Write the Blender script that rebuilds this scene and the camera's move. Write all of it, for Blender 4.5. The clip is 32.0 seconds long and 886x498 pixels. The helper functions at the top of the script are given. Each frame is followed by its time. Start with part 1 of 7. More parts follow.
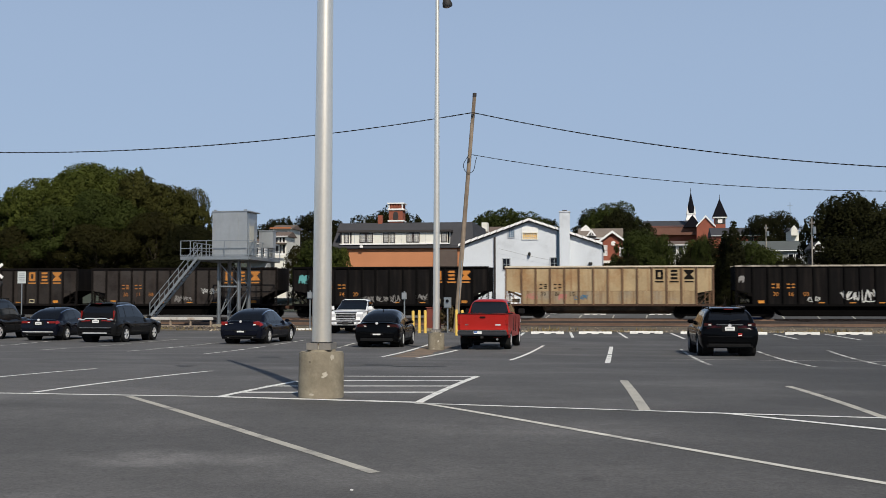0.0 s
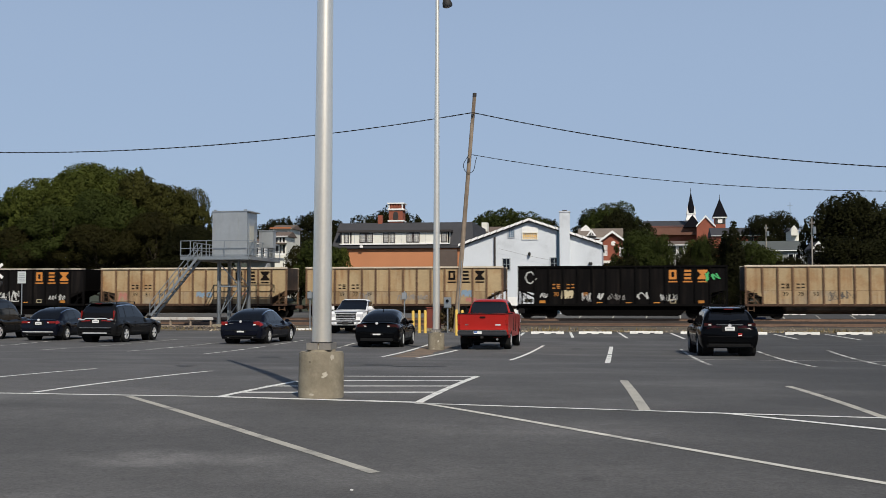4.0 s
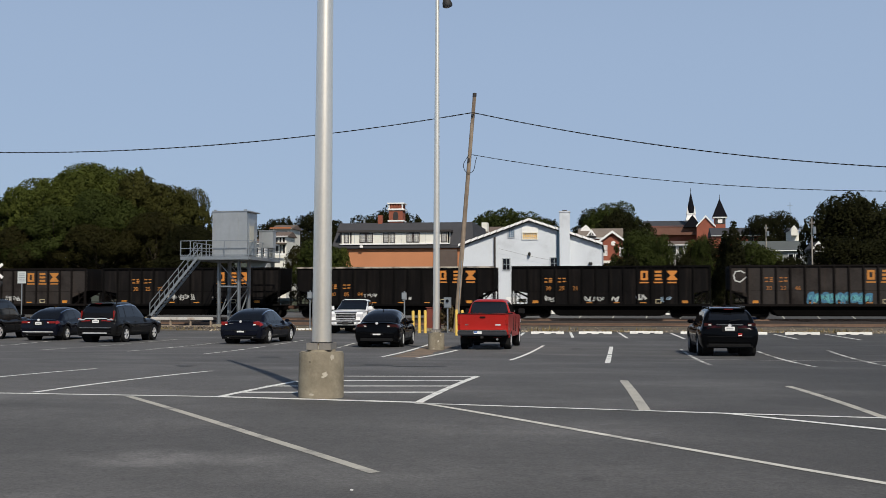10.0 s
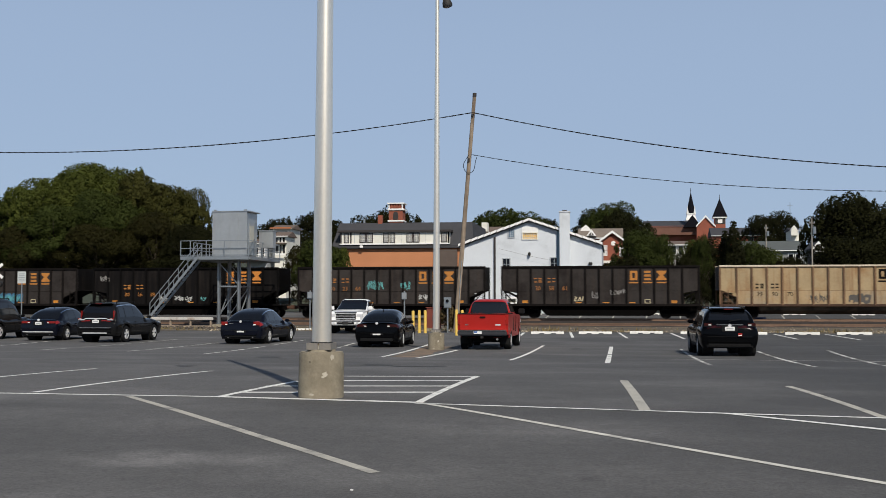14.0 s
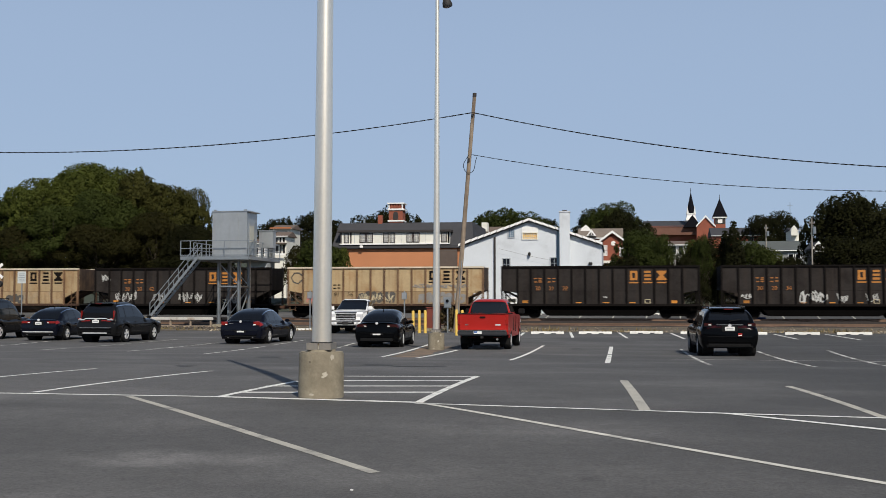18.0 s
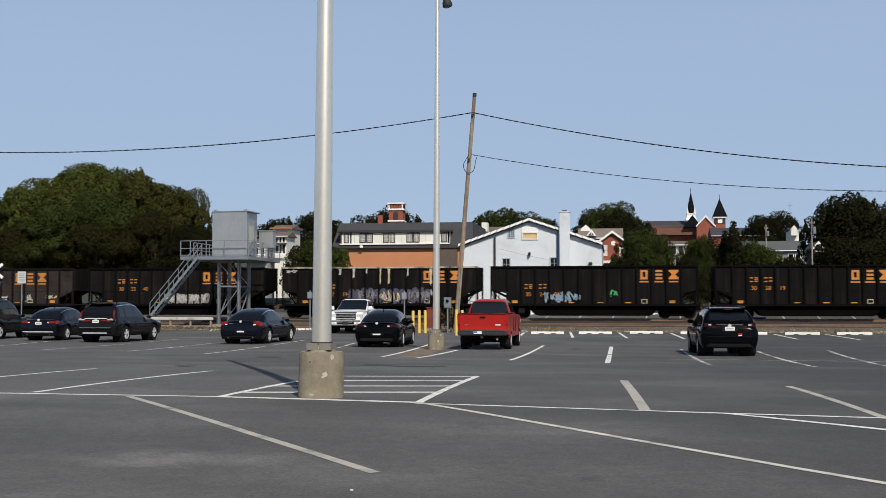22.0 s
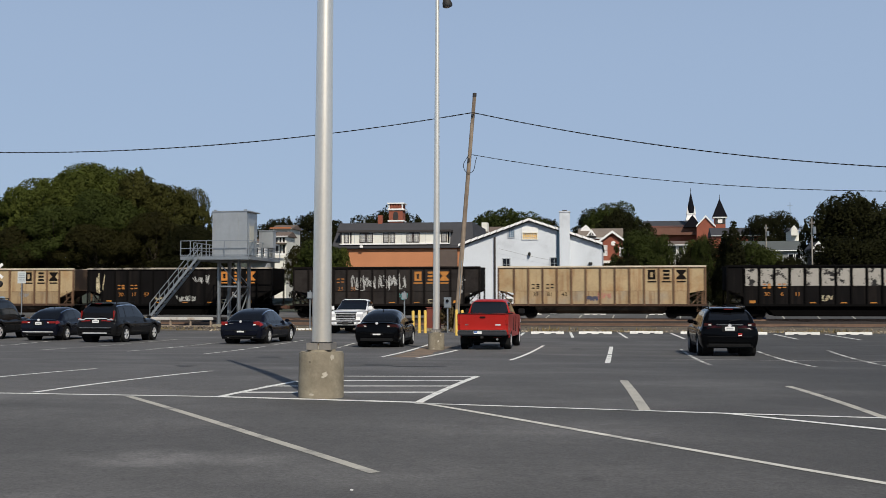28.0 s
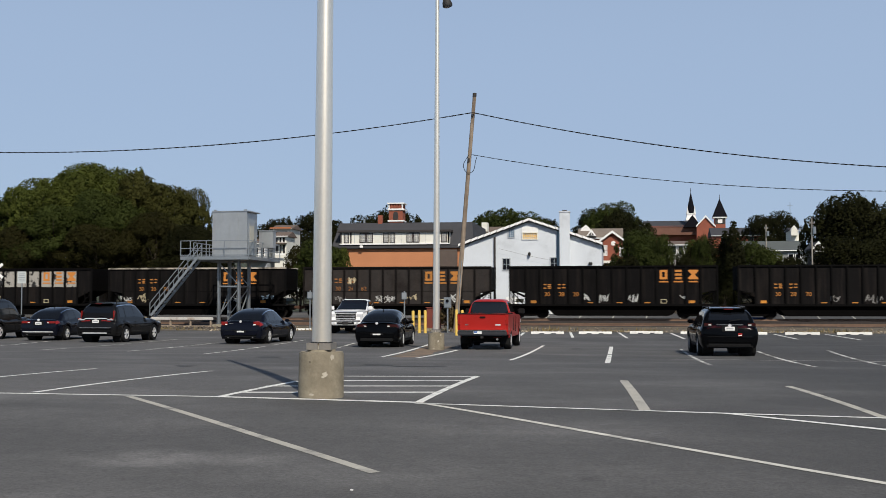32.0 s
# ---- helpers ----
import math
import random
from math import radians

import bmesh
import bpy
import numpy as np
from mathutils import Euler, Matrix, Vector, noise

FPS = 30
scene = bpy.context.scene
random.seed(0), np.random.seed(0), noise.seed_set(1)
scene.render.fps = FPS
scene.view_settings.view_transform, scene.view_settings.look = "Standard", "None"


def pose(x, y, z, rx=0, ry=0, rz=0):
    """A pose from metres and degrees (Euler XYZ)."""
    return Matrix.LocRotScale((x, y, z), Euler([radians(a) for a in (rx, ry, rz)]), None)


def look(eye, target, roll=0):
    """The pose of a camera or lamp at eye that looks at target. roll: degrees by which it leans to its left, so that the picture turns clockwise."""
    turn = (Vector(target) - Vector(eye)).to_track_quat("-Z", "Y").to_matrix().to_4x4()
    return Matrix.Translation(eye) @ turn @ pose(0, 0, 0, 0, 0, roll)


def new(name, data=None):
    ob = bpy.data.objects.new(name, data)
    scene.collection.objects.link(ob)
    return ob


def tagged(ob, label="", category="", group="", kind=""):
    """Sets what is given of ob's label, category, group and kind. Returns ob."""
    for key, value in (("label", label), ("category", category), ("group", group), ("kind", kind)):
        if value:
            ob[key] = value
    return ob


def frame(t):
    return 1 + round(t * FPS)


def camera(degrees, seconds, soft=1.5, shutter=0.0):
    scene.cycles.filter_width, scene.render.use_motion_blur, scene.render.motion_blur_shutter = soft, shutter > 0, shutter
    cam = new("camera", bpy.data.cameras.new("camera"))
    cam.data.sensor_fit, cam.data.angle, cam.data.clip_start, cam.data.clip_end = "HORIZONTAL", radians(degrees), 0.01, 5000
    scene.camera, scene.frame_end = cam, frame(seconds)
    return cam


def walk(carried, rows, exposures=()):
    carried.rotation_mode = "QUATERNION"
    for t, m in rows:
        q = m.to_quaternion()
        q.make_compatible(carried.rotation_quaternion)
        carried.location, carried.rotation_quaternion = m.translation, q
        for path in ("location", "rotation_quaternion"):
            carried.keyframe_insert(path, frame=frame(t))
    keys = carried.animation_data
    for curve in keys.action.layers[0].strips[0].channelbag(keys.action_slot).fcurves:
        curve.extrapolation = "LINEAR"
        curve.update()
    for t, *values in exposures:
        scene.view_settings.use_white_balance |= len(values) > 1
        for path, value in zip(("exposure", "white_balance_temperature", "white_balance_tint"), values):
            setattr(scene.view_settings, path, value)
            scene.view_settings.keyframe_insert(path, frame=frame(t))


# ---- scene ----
# One lens, standing still at eye height on the crest of the lot.
cam = camera(43.8, 32.0, soft=0.6, shutter=0.2)
EYE = Vector((0.0, 0.0, 1.85))
YAW, TILT = radians(8.8), radians(2.61)
AIM = EYE + Vector((-math.sin(YAW) * math.cos(TILT), math.cos(YAW) * math.cos(TILT), math.sin(TILT)))
# the automatic exposure drifts a little as pale and dark cars pass
walk(cam, [(0.0, look(EYE, AIM)), (32.0, look(EYE, AIM))],
     exposures=[(0.0, -0.10), (3.0, -0.13), (7.0, -0.14), (11.0, -0.14), (14.0, -0.13), (17.0, -0.10), (20.0, -0.08), (22.0, -0.04), (25.0, -0.12), (28.0, -0.12), (31.0, -0.06), (32.0, -0.05)])

# ---- daylight: high hazy sky, one sun behind the viewer's right shoulder ----
SUN_EL, SUN_AZ = radians(42), radians(155.4)      # azimuth from +Y towards +X
world = bpy.data.worlds.new("sky")
scene.world = world
world.use_nodes = True
wn = world.node_tree.nodes
sky = wn.new("ShaderNodeTexSky")
sky.sky_type, sky.sun_disc = "NISHITA", False
sky.sun_elevation, sky.sun_rotation = SUN_EL, SUN_AZ
sky.altitude, sky.air_density, sky.dust_density, sky.ozone_density = 100, 1.0, 0.6, 3.0
haze = wn.new("ShaderNodeMix")
haze.data_type = "RGBA"
elev = wn.new("ShaderNodeTexCoord")
split = wn.new("ShaderNodeSeparateXYZ")
thin = wn.new("ShaderNodeMapRange")
thin.interpolation_type = "SMOOTHSTEP"
for slot, value in (("From Min", 0.2), ("From Max", 0.7), ("To Min", 0.8), ("To Max", 0.05)):
    thin.inputs[slot].default_value = value
world.node_tree.links.new(elev.outputs["Generated"], split.inputs[0])
world.node_tree.links.new(split.outputs["Z"], thin.inputs["Value"])
world.node_tree.links.new(thin.outputs[0], haze.inputs[0])
haze.inputs[7].default_value = (5.9, 7.7, 10.7, 1)      # even late-summer haze
world.node_tree.links.new(sky.outputs[0], haze.inputs[6])
world.node_tree.links.new(haze.outputs[2], wn["Background"].inputs[0])
wn["Background"].inputs[1].default_value = 0.07
sun = new("sun", bpy.data.lights.new("sun", "SUN"))
sun.data.energy, sun.data.angle, sun.data.color = 4.4, radians(0.5), (1.0, 0.93, 0.82)
SUN_DIR = Vector((math.sin(SUN_AZ) * math.cos(SUN_EL), math.cos(SUN_AZ) * math.cos(SUN_EL), math.sin(SUN_EL)))
sun.matrix_world = look(SUN_DIR * 50, (0, 0, 0))

# ---- materials ----
MATS = {}


def mat(name, col, rough=0.7, metal=0.0, var=0.2, scale=1.5, fine=25.0, bump=0.15, coat=0.0, each=0.0, island=0.0, spec=0.5, stain=None, stain_at=0.6, streak=None, streak_at=0.55, edge=1.0):
    """A surface with variation at two scales; each: by object, island: by piece; stain: a second colour in blotches, streak: a third that has run down."""
    if name in MATS:
        return MATS[name]
    m = bpy.data.materials.new(name)
    m.use_nodes = True
    nt = m.node_tree
    n, li = nt.nodes, nt.links.new
    b = n["Principled BSDF"]
    tc = n.new("ShaderNodeTexCoord")
    place = tc.outputs["Object"]
    if streak:      # no two cars weather alike
        own, shift = n.new("ShaderNodeObjectInfo"), n.new("ShaderNodeVectorMath")
        shift.operation = "MULTIPLY_ADD"
        li(own.outputs["Random"], shift.inputs[0])
        shift.inputs[1].default_value = (61.0, 0.0, 23.0)
        li(place, shift.inputs[2])
        place = shift.outputs[0]
    big, small = n.new("ShaderNodeTexNoise"), n.new("ShaderNodeTexNoise")
    for node, s, d in ((big, scale, 4.0), (small, fine, 3.0)):
        node.inputs["Scale"].default_value, node.inputs["Detail"].default_value = s, d
        li(place, node.inputs["Vector"])

    def math_node(op, a, c):
        k = n.new("ShaderNodeMath")
        k.operation = op
        for i, v in enumerate((a, c)):
            if isinstance(v, (int, float)):
                k.inputs[i].default_value = v
            else:
                li(v, k.inputs[i])
        return k.outputs[0]

    total = math_node("ADD", math_node("MULTIPLY", big.outputs["Fac"], 0.6), math_node("MULTIPLY", small.outputs["Fac"], 0.4))
    f = math_node("ADD", math_node("MULTIPLY", math_node("SUBTRACT", total, 0.5), 4.0 * var), 1.0)
    if each:
        oi = n.new("ShaderNodeObjectInfo")
        f = math_node("MULTIPLY", f, math_node("ADD", math_node("MULTIPLY", oi.outputs["Random"], 2 * each), 1 - each))
    if island:
        ge = n.new("ShaderNodeNewGeometry")
        f = math_node("MULTIPLY", f, math_node("ADD", math_node("MULTIPLY", ge.outputs["Random Per Island"], 2 * island), 1 - island))
    f = math_node("MAXIMUM", f, 0.05)
    base = None
    if stain:
        sn = n.new("ShaderNodeTexNoise")
        sn.inputs["Scale"].default_value, sn.inputs["Detail"].default_value = scale * 0.7, 6.0
        sn.inputs["Roughness"].default_value = 0.65
        li(place, sn.inputs["Vector"])
        ramp = n.new("ShaderNodeMapRange")
        ramp.inputs["From Min"].default_value, ramp.inputs["From Max"].default_value = stain_at - 0.08 * edge, stain_at + 0.1 * edge
        li(sn.outputs["Fac"], ramp.inputs["Value"])
        mix = n.new("ShaderNodeMix")
        mix.data_type = "RGBA"
        li(ramp.outputs[0], mix.inputs[0])
        mix.inputs[6].default_value, mix.inputs[7].default_value = (*col, 1), (*stain, 1)
        base = mix.outputs[2]
    if streak:
        mp, rn, ramp, mix = n.new("ShaderNodeMapping"), n.new("ShaderNodeTexNoise"), n.new("ShaderNodeMapRange"), n.new("ShaderNodeMix")
        mp.inputs["Scale"].default_value = (3.2, 3.2, 0.22)
        li(place, mp.inputs["Vector"])
        li(mp.outputs[0], rn.inputs["Vector"])
        rn.inputs["Scale"].default_value, rn.inputs["Detail"].default_value, rn.inputs["Roughness"].default_value = 1.0, 5.0, 0.6
        ramp.inputs["From Min"].default_value, ramp.inputs["From Max"].default_value, ramp.inputs["To Max"].default_value = streak_at - 0.07, streak_at + 0.13, 0.7
        li(rn.outputs["Fac"], ramp.inputs["Value"])
        mix.data_type = "RGBA"
        li(ramp.outputs[0], mix.inputs[0])
        mix.inputs[6].default_value, mix.inputs[7].default_value = (*col, 1), (*streak, 1)
        if base:
            li(base, mix.inputs[6])
        base = mix.outputs[2]
    vm = n.new("ShaderNodeVectorMath")
    vm.operation = "SCALE"
    if base:
        li(base, vm.inputs[0])
    else:
        vm.inputs[0].default_value = col
    li(f, vm.inputs["Scale"])
    li(vm.outputs[0], b.inputs["Base Color"])
    b.inputs["Roughness"].default_value, b.inputs["Metallic"].default_value = rough, metal
    b.inputs["Coat Weight"].default_value = coat
    b.inputs["Specular IOR Level"].default_value = spec
    b.inputs["Coat Roughness"].default_value = 0.05
    if bump:
        bp = n.new("ShaderNodeBump")
        bp.inputs["Strength"].default_value, bp.inputs["Distance"].default_value = bump, 0.02
        li(small.outputs["Fac"], bp.inputs["Height"])
        li(bp.outputs[0], b.inputs["Normal"])
    MATS[name] = m
    return m


def asphalt_material():
    m = bpy.data.materials.new("asphalt")
    m.use_nodes = True
    n, li = m.node_tree.nodes, m.node_tree.links.new
    b = n["Principled BSDF"]
    tc = n.new("ShaderNodeTexCoord")

    def noise_node(s, d=4.0, r=0.5, stretch=None):
        k = n.new("ShaderNodeTexNoise")
        k.inputs["Scale"].default_value, k.inputs["Detail"].default_value, k.inputs["Roughness"].default_value = s, d, r
        if stretch:
            mp = n.new("ShaderNodeMapping")
            mp.inputs["Scale"].default_value = stretch
            li(tc.outputs["Object"], mp.inputs["Vector"])
            li(mp.outputs[0], k.inputs["Vector"])
        else:
            li(tc.outputs["Object"], k.inputs["Vector"])
        return k.outputs["Fac"]

    def ranged(v, a, c, lo, hi):
        k = n.new("ShaderNodeMapRange")
        for name, value in (("From Min", a), ("From Max", c), ("To Min", lo), ("To Max", hi)):
            k.inputs[name].default_value = value
        li(v, k.inputs["Value"])
        return k.outputs[0]

    def times(a, c):
        k = n.new("ShaderNodeMath")
        k.operation = "MULTIPLY"
        li(a, k.inputs[0])
        li(c, k.inputs[1])
        return k.outputs[0]

    patches = ranged(noise_node(0.16, 5.0, 0.6), 0.3, 0.72, 0.74, 1.30)
    lanes = ranged(noise_node(0.35, 3.0, 0.5, (0.35, 1.6, 1.0)), 0.3, 0.7, 0.9, 1.1)
    grit = ranged(noise_node(30.0, 4.0, 0.75), 0.3, 0.7, 0.66, 1.34)
    mottle = ranged(noise_node(5.0, 4.0, 0.7), 0.3, 0.7, 0.86, 1.14)
    oil = ranged(noise_node(0.55, 6.0, 0.7), 0.66, 0.74, 1.0, 0.72)
    dust = ranged(noise_node(0.42, 3.0, 0.55, (0.6, 1.0, 1.0)), 0.50, 0.70, 1.0, 1.45)
    parts = n.new("ShaderNodeSeparateXYZ")
    li(tc.outputs["Object"], parts.inputs[0])
    drift = n.new("ShaderNodeMath")
    drift.operation = "MULTIPLY_ADD"
    li(noise_node(0.12, 3.0, 0.5), drift.inputs[0])
    drift.inputs[1].default_value = 9.0
    li(parts.outputs["X"], drift.inputs[2])
    side_falloff = ranged(drift.outputs[0], 2.0, 9.5, 1.15, 0.69)      # brightness falls off to the right, put into the asphalt's colour
    f = times(times(times(patches, lanes), times(grit, oil)), times(times(dust, mottle), side_falloff))
    ragged = ranged(noise_node(1.1, 5.0, 0.65), 0.3, 0.7, -0.5, 0.5)
    for cx, cy, rx, ry, pale in ((-4.5, 9.2, 0.7, 0.38, 1.4), (-3.45, 9.3, 0.75, 0.42, 1.5), (-5.2, 11.6, 1.1, 0.5, 1.15), (-0.6, 12.5, 1.6, 0.5, 1.2), (-7.5, 13.2, 1.5, 0.45, 0.8)):
        mp, far, rim = n.new("ShaderNodeMapping"), n.new("ShaderNodeVectorMath"), n.new("ShaderNodeMath")
        mp.vector_type = "TEXTURE"
        mp.inputs["Location"].default_value, mp.inputs["Scale"].default_value = (cx, cy, 0), (rx, ry, 30)
        li(tc.outputs["Object"], mp.inputs["Vector"])
        far.operation, rim.operation = "LENGTH", "ADD"
        li(mp.outputs[0], far.inputs[0])
        li(far.outputs["Value"], rim.inputs[0])
        li(ragged, rim.inputs[1])
        f = times(f, ranged(rim.outputs[0], 0.15, 1.25, pale, 1.0))      # dust left by dried puddles
    vm = n.new("ShaderNodeVectorMath")
    vm.operation = "SCALE"
    vm.inputs[0].default_value = (0.073, 0.0705, 0.068)
    li(f, vm.inputs["Scale"])
    li(vm.outputs[0], b.inputs["Base Color"])
    b.inputs["Roughness"].default_value = 0.88
    bp = n.new("ShaderNodeBump")
    bp.inputs["Strength"].default_value, bp.inputs["Distance"].default_value = 0.4, 0.01
    li(noise_node(60.0, 3.0), bp.inputs["Height"])
    li(bp.outputs[0], b.inputs["Normal"])
    return m


ASPHALT = asphalt_material()
PAINT = mat("worn_line_paint", (0.73, 0.725, 0.68), 0.8, var=0.2, scale=3, fine=60, stain=(0.16, 0.16, 0.155), stain_at=0.63)
FADED = mat("faded_line_paint", (0.42, 0.40, 0.345), 0.85, var=0.2, scale=3, fine=60, stain=(0.20, 0.195, 0.18), stain_at=0.6)
HALF_WORN = mat("dulled_line_paint", (0.56, 0.54, 0.48), 0.85, var=0.22, scale=3, fine=60, stain=(0.27, 0.26, 0.24), stain_at=0.6)
BROKEN = mat("broken_line_paint", (0.66, 0.65, 0.60), 0.85, var=0.2, scale=1.5, fine=60, stain=(0.072, 0.068, 0.064), stain_at=0.5)
CONCRETE = mat("concrete", (0.27, 0.235, 0.17), 0.9, var=0.24, scale=3, fine=22, bump=0.22, stain=(0.17, 0.145, 0.10), stain_at=0.58, streak=(0.19, 0.16, 0.115), streak_at=0.54)
STOP_PAINT = mat("white_concrete", (0.72, 0.71, 0.66), 0.85, var=0.15, scale=4, fine=40, stain=(0.45, 0.43, 0.38), stain_at=0.66, each=0.08)
COVER_STEEL = mat("dull_cover_steel", (0.30, 0.275, 0.24), 0.5, 0.5, var=0.15, scale=4, fine=30, bump=0.05)
GALV = mat("galvanized_steel", (0.30, 0.325, 0.34), 0.38, 0.6, var=0.12, scale=2, fine=14, bump=0.05)
POLE_STEEL = mat("brushed_pole_aluminium", (0.90, 0.83, 0.71), 0.37, 0.8, var=0.08, scale=1.2, fine=20, bump=0.03)
WEATHERED_WOOD = mat("weathered_wood", (0.31, 0.245, 0.18), 0.9, var=0.3, scale=4, fine=30, bump=0.4, streak=(0.085, 0.055, 0.038), streak_at=0.52)
BLACK_RUBBER = mat("black_rubber", (0.011, 0.011, 0.011), 0.9, var=0.15, spec=0.2)
YELLOW = mat("bollard_yellow", (0.75, 0.50, 0.10), 0.6, var=0.15, scale=5, fine=40, stain=(0.5, 0.36, 0.12))
DARK_STEEL = mat("dark_steel", (0.024, 0.023, 0.022), 0.7, 0.2, var=0.25)
DARK_TRIM = mat("dark_trim", (0.03, 0.024, 0.022), 0.7, var=0.2)
RUST = mat("rusty_steel", (0.10, 0.047, 0.03), 0.85, 0.2, var=0.3, scale=2)
BALLAST = mat("track_ballast", (0.031, 0.023, 0.019), 0.95, var=0.45, scale=2, fine=18, bump=0.8)
RAIL_STEEL = mat("brown_rail_steel", (0.20, 0.125, 0.085), 0.55, 0.4, var=0.3, scale=2)
TIE = mat("tie_timber", (0.035, 0.026, 0.021), 0.9, var=0.3)
WHITE_PAINT = mat("white_house_paint", (0.60, 0.63, 0.66), 0.8, var=0.10, scale=0.5, fine=9, bump=0.15, stain=(0.48, 0.50, 0.52), stain_at=0.62)
DARK_GLASS = mat("dark_glass", (0.006, 0.007, 0.009), 0.04, 0.0, var=0.05, bump=0, spec=0.45)


# ---- mesh helpers ----
def mesh_of(name, bm, material, smooth=False):
    me = bpy.data.meshes.new(name)
    bmesh.ops.recalc_face_normals(bm, faces=bm.faces)
    bm.to_mesh(me)
    bm.free()
    if material:
        me.materials.append(material)
    if smooth:
        for p in me.polygons:
            p.use_smooth = True
        me.set_sharp_from_angle(angle=radians(40))
    return me


def part(name, bm, material, parent=None, label="", smooth=False, at=None):
    """Links a bmesh, or a mesh made before, as one object under a thing or a part."""
    me = bm if isinstance(bm, bpy.types.Mesh) else mesh_of(name, bm, material, smooth)
    ob = new(name, me)
    if parent:
        ob.parent = parent
    if at is not None:
        ob.matrix_basis = at if isinstance(at, Matrix) else Matrix.Translation(at)
    if label:
        ob["label"] = label
    return ob


def thing(name, m, label, category, group="", kind=""):
    ob = new(name)
    ob.empty_display_size = 0.2
    ob.matrix_basis = m if isinstance(m, Matrix) else Matrix.Translation(m)
    return tagged(ob, label, category, group, kind)


def box(bm, c, s, rz=0.0, bevel=0.0):
    r = bmesh.ops.create_cube(bm, size=1.0, matrix=Matrix.Translation(c) @ pose(0, 0, 0, 0, 0, rz) @ Matrix.Diagonal((*s, 1)))
    if bevel:
        edges = {e for v in r["verts"] for e in v.link_edges}
        bmesh.ops.bevel(bm, geom=list(edges), offset=bevel, segments=2, affect="EDGES")
    return bm


def bx(c, s, rz=0.0, bevel=0.0):
    return box(bmesh.new(), c, s, rz, bevel)


def rod(bm, a, b, r, r2=None, n=10):
    """A round bar from a to b."""
    a, b = Vector(a), Vector(b)
    d = b - a
    m = Matrix.Translation((a + b) / 2) @ d.to_track_quat("Z", "Y").to_matrix().to_4x4()
    bmesh.ops.create_cone(bm, cap_ends=True, segments=n, radius1=r, radius2=r if r2 is None else r2, depth=d.length, matrix=m)
    return bm


def rd(a, b, r, r2=None, n=10):
    return rod(bmesh.new(), a, b, r, r2, n)


def beam(bm, a, b, w, h):
    """A square bar from a to b."""
    a, b = Vector(a), Vector(b)
    d = b - a
    q = d.to_track_quat("Z", "Y").to_matrix().to_4x4()
    bmesh.ops.create_cube(bm, size=1.0, matrix=Matrix.Translation((a + b) / 2) @ q @ Matrix.Diagonal((w, h, d.length, 1)))
    return bm


def prism(bm, outline, y0, y1):
    """A closed outline of (x, z) carried from y0 to y1."""
    a = [bm.verts.new((x, y0, z)) for x, z in outline]
    b = [bm.verts.new((x, y1, z)) for x, z in outline]
    bm.faces.new(a)
    bm.faces.new(b[::-1])
    for i in range(len(a)):
        j = (i + 1) % len(a)
        bm.faces.new((a[i], b[i], b[j], a[j]))
    return bm


def cookie(bm, outline, half, inset=0.05, squeeze=None):
    """An outline of (x, z) as a rounded slab of the given half width in y; squeeze(x, z) narrows it."""
    cx = sum(p[0] for p in outline) / len(outline)
    cz = sum(p[1] for p in outline) / len(outline)
    rings = []
    for y, k in ((-1.0, 1.0), (-0.975, 0.55), (-0.92, 0.25), (-0.8, 0.0), (0.8, 0.0), (0.92, 0.25), (0.975, 0.55), (1.0, 1.0)):
        ring = []
        for x, z in outline:
            d = Vector((cx - x, cz - z))
            d = d.normalized() * inset * k if d.length > 0 else d
            w = half * (squeeze(x, z) if squeeze else 1.0)
            ring.append(bm.verts.new((x + d.x, y * w, z + d.y)))
        rings.append(ring)
    for a, b in zip(rings, rings[1:]):
        for i in range(len(a)):
            j = (i + 1) % len(a)
            bm.faces.new((a[i], a[j], b[j], b[i]))
    for ring in (rings[0], rings[-1]):
        bmesh.ops.triangulate(bm, faces=[bm.faces.new(ring)])
    return bm


def quad_slab(bm, corners, out, t=0.012):
    """A thin pane on four corners, thickened along out."""
    out = Vector(out).normalized() * t
    a = [bm.verts.new(Vector(c)) for c in corners]
    b = [bm.verts.new(Vector(c) + out) for c in corners]
    bm.faces.new(a)
    bm.faces.new(b)
    for i in range(len(a)):
        j = (i + 1) % len(a)
        bm.faces.new((a[i], a[j], b[j], b[i]))
    return bm


# ---- ground: the lot falls from a low crest to the tracks, the town climbs a hill ----
def step(a, b, v):
    t = min(1.0, max(0.0, (v - a) / (b - a)))
    return t * t * (3 - 2 * t)


def ground_z(x, y):
    z = -0.1 + 0.6 * math.exp(-((y - 14) / 17) ** 2)
    z += 0.66 * step(87, 97, y)
    return z + 13 * step(120, 330, y) + 30 * step(330, 1500, y)


def build_ground():
    xs = [-2500, -1200, -600, -300, -150] + list(range(-80, 81, 8)) + [150, 300, 600, 1200, 2500]
    ys = [-2500, -800, -300, -120, -60] + list(range(-30, 73, 1)) + list(range(74, 130, 4)) + list(range(134, 360, 12)) + [400, 500, 700, 1000, 1500, 2500]
    verts = [(x, y, ground_z(x, y)) for y in ys for x in xs]
    w = len(xs)
    faces = [(j * w + i, j * w + i + 1, (j + 1) * w + i + 1, (j + 1) * w + i) for j in range(len(ys) - 1) for i in range(w - 1)]
    me = bpy.data.meshes.new("ground")
    me.from_pydata(verts, [], faces)
    me.materials.append(ASPHALT)
    me.materials.append(GRASSY)
    for p in me.polygons:
        p.use_smooth = True
        if p.center.y > 108 or p.center.y < -70 or abs(p.center.x) > 130:
            p.material_index = 1
    tagged(new("ground", me), "grey worn asphalt parking lot sloping to the tracks", "ground", kind="structure")


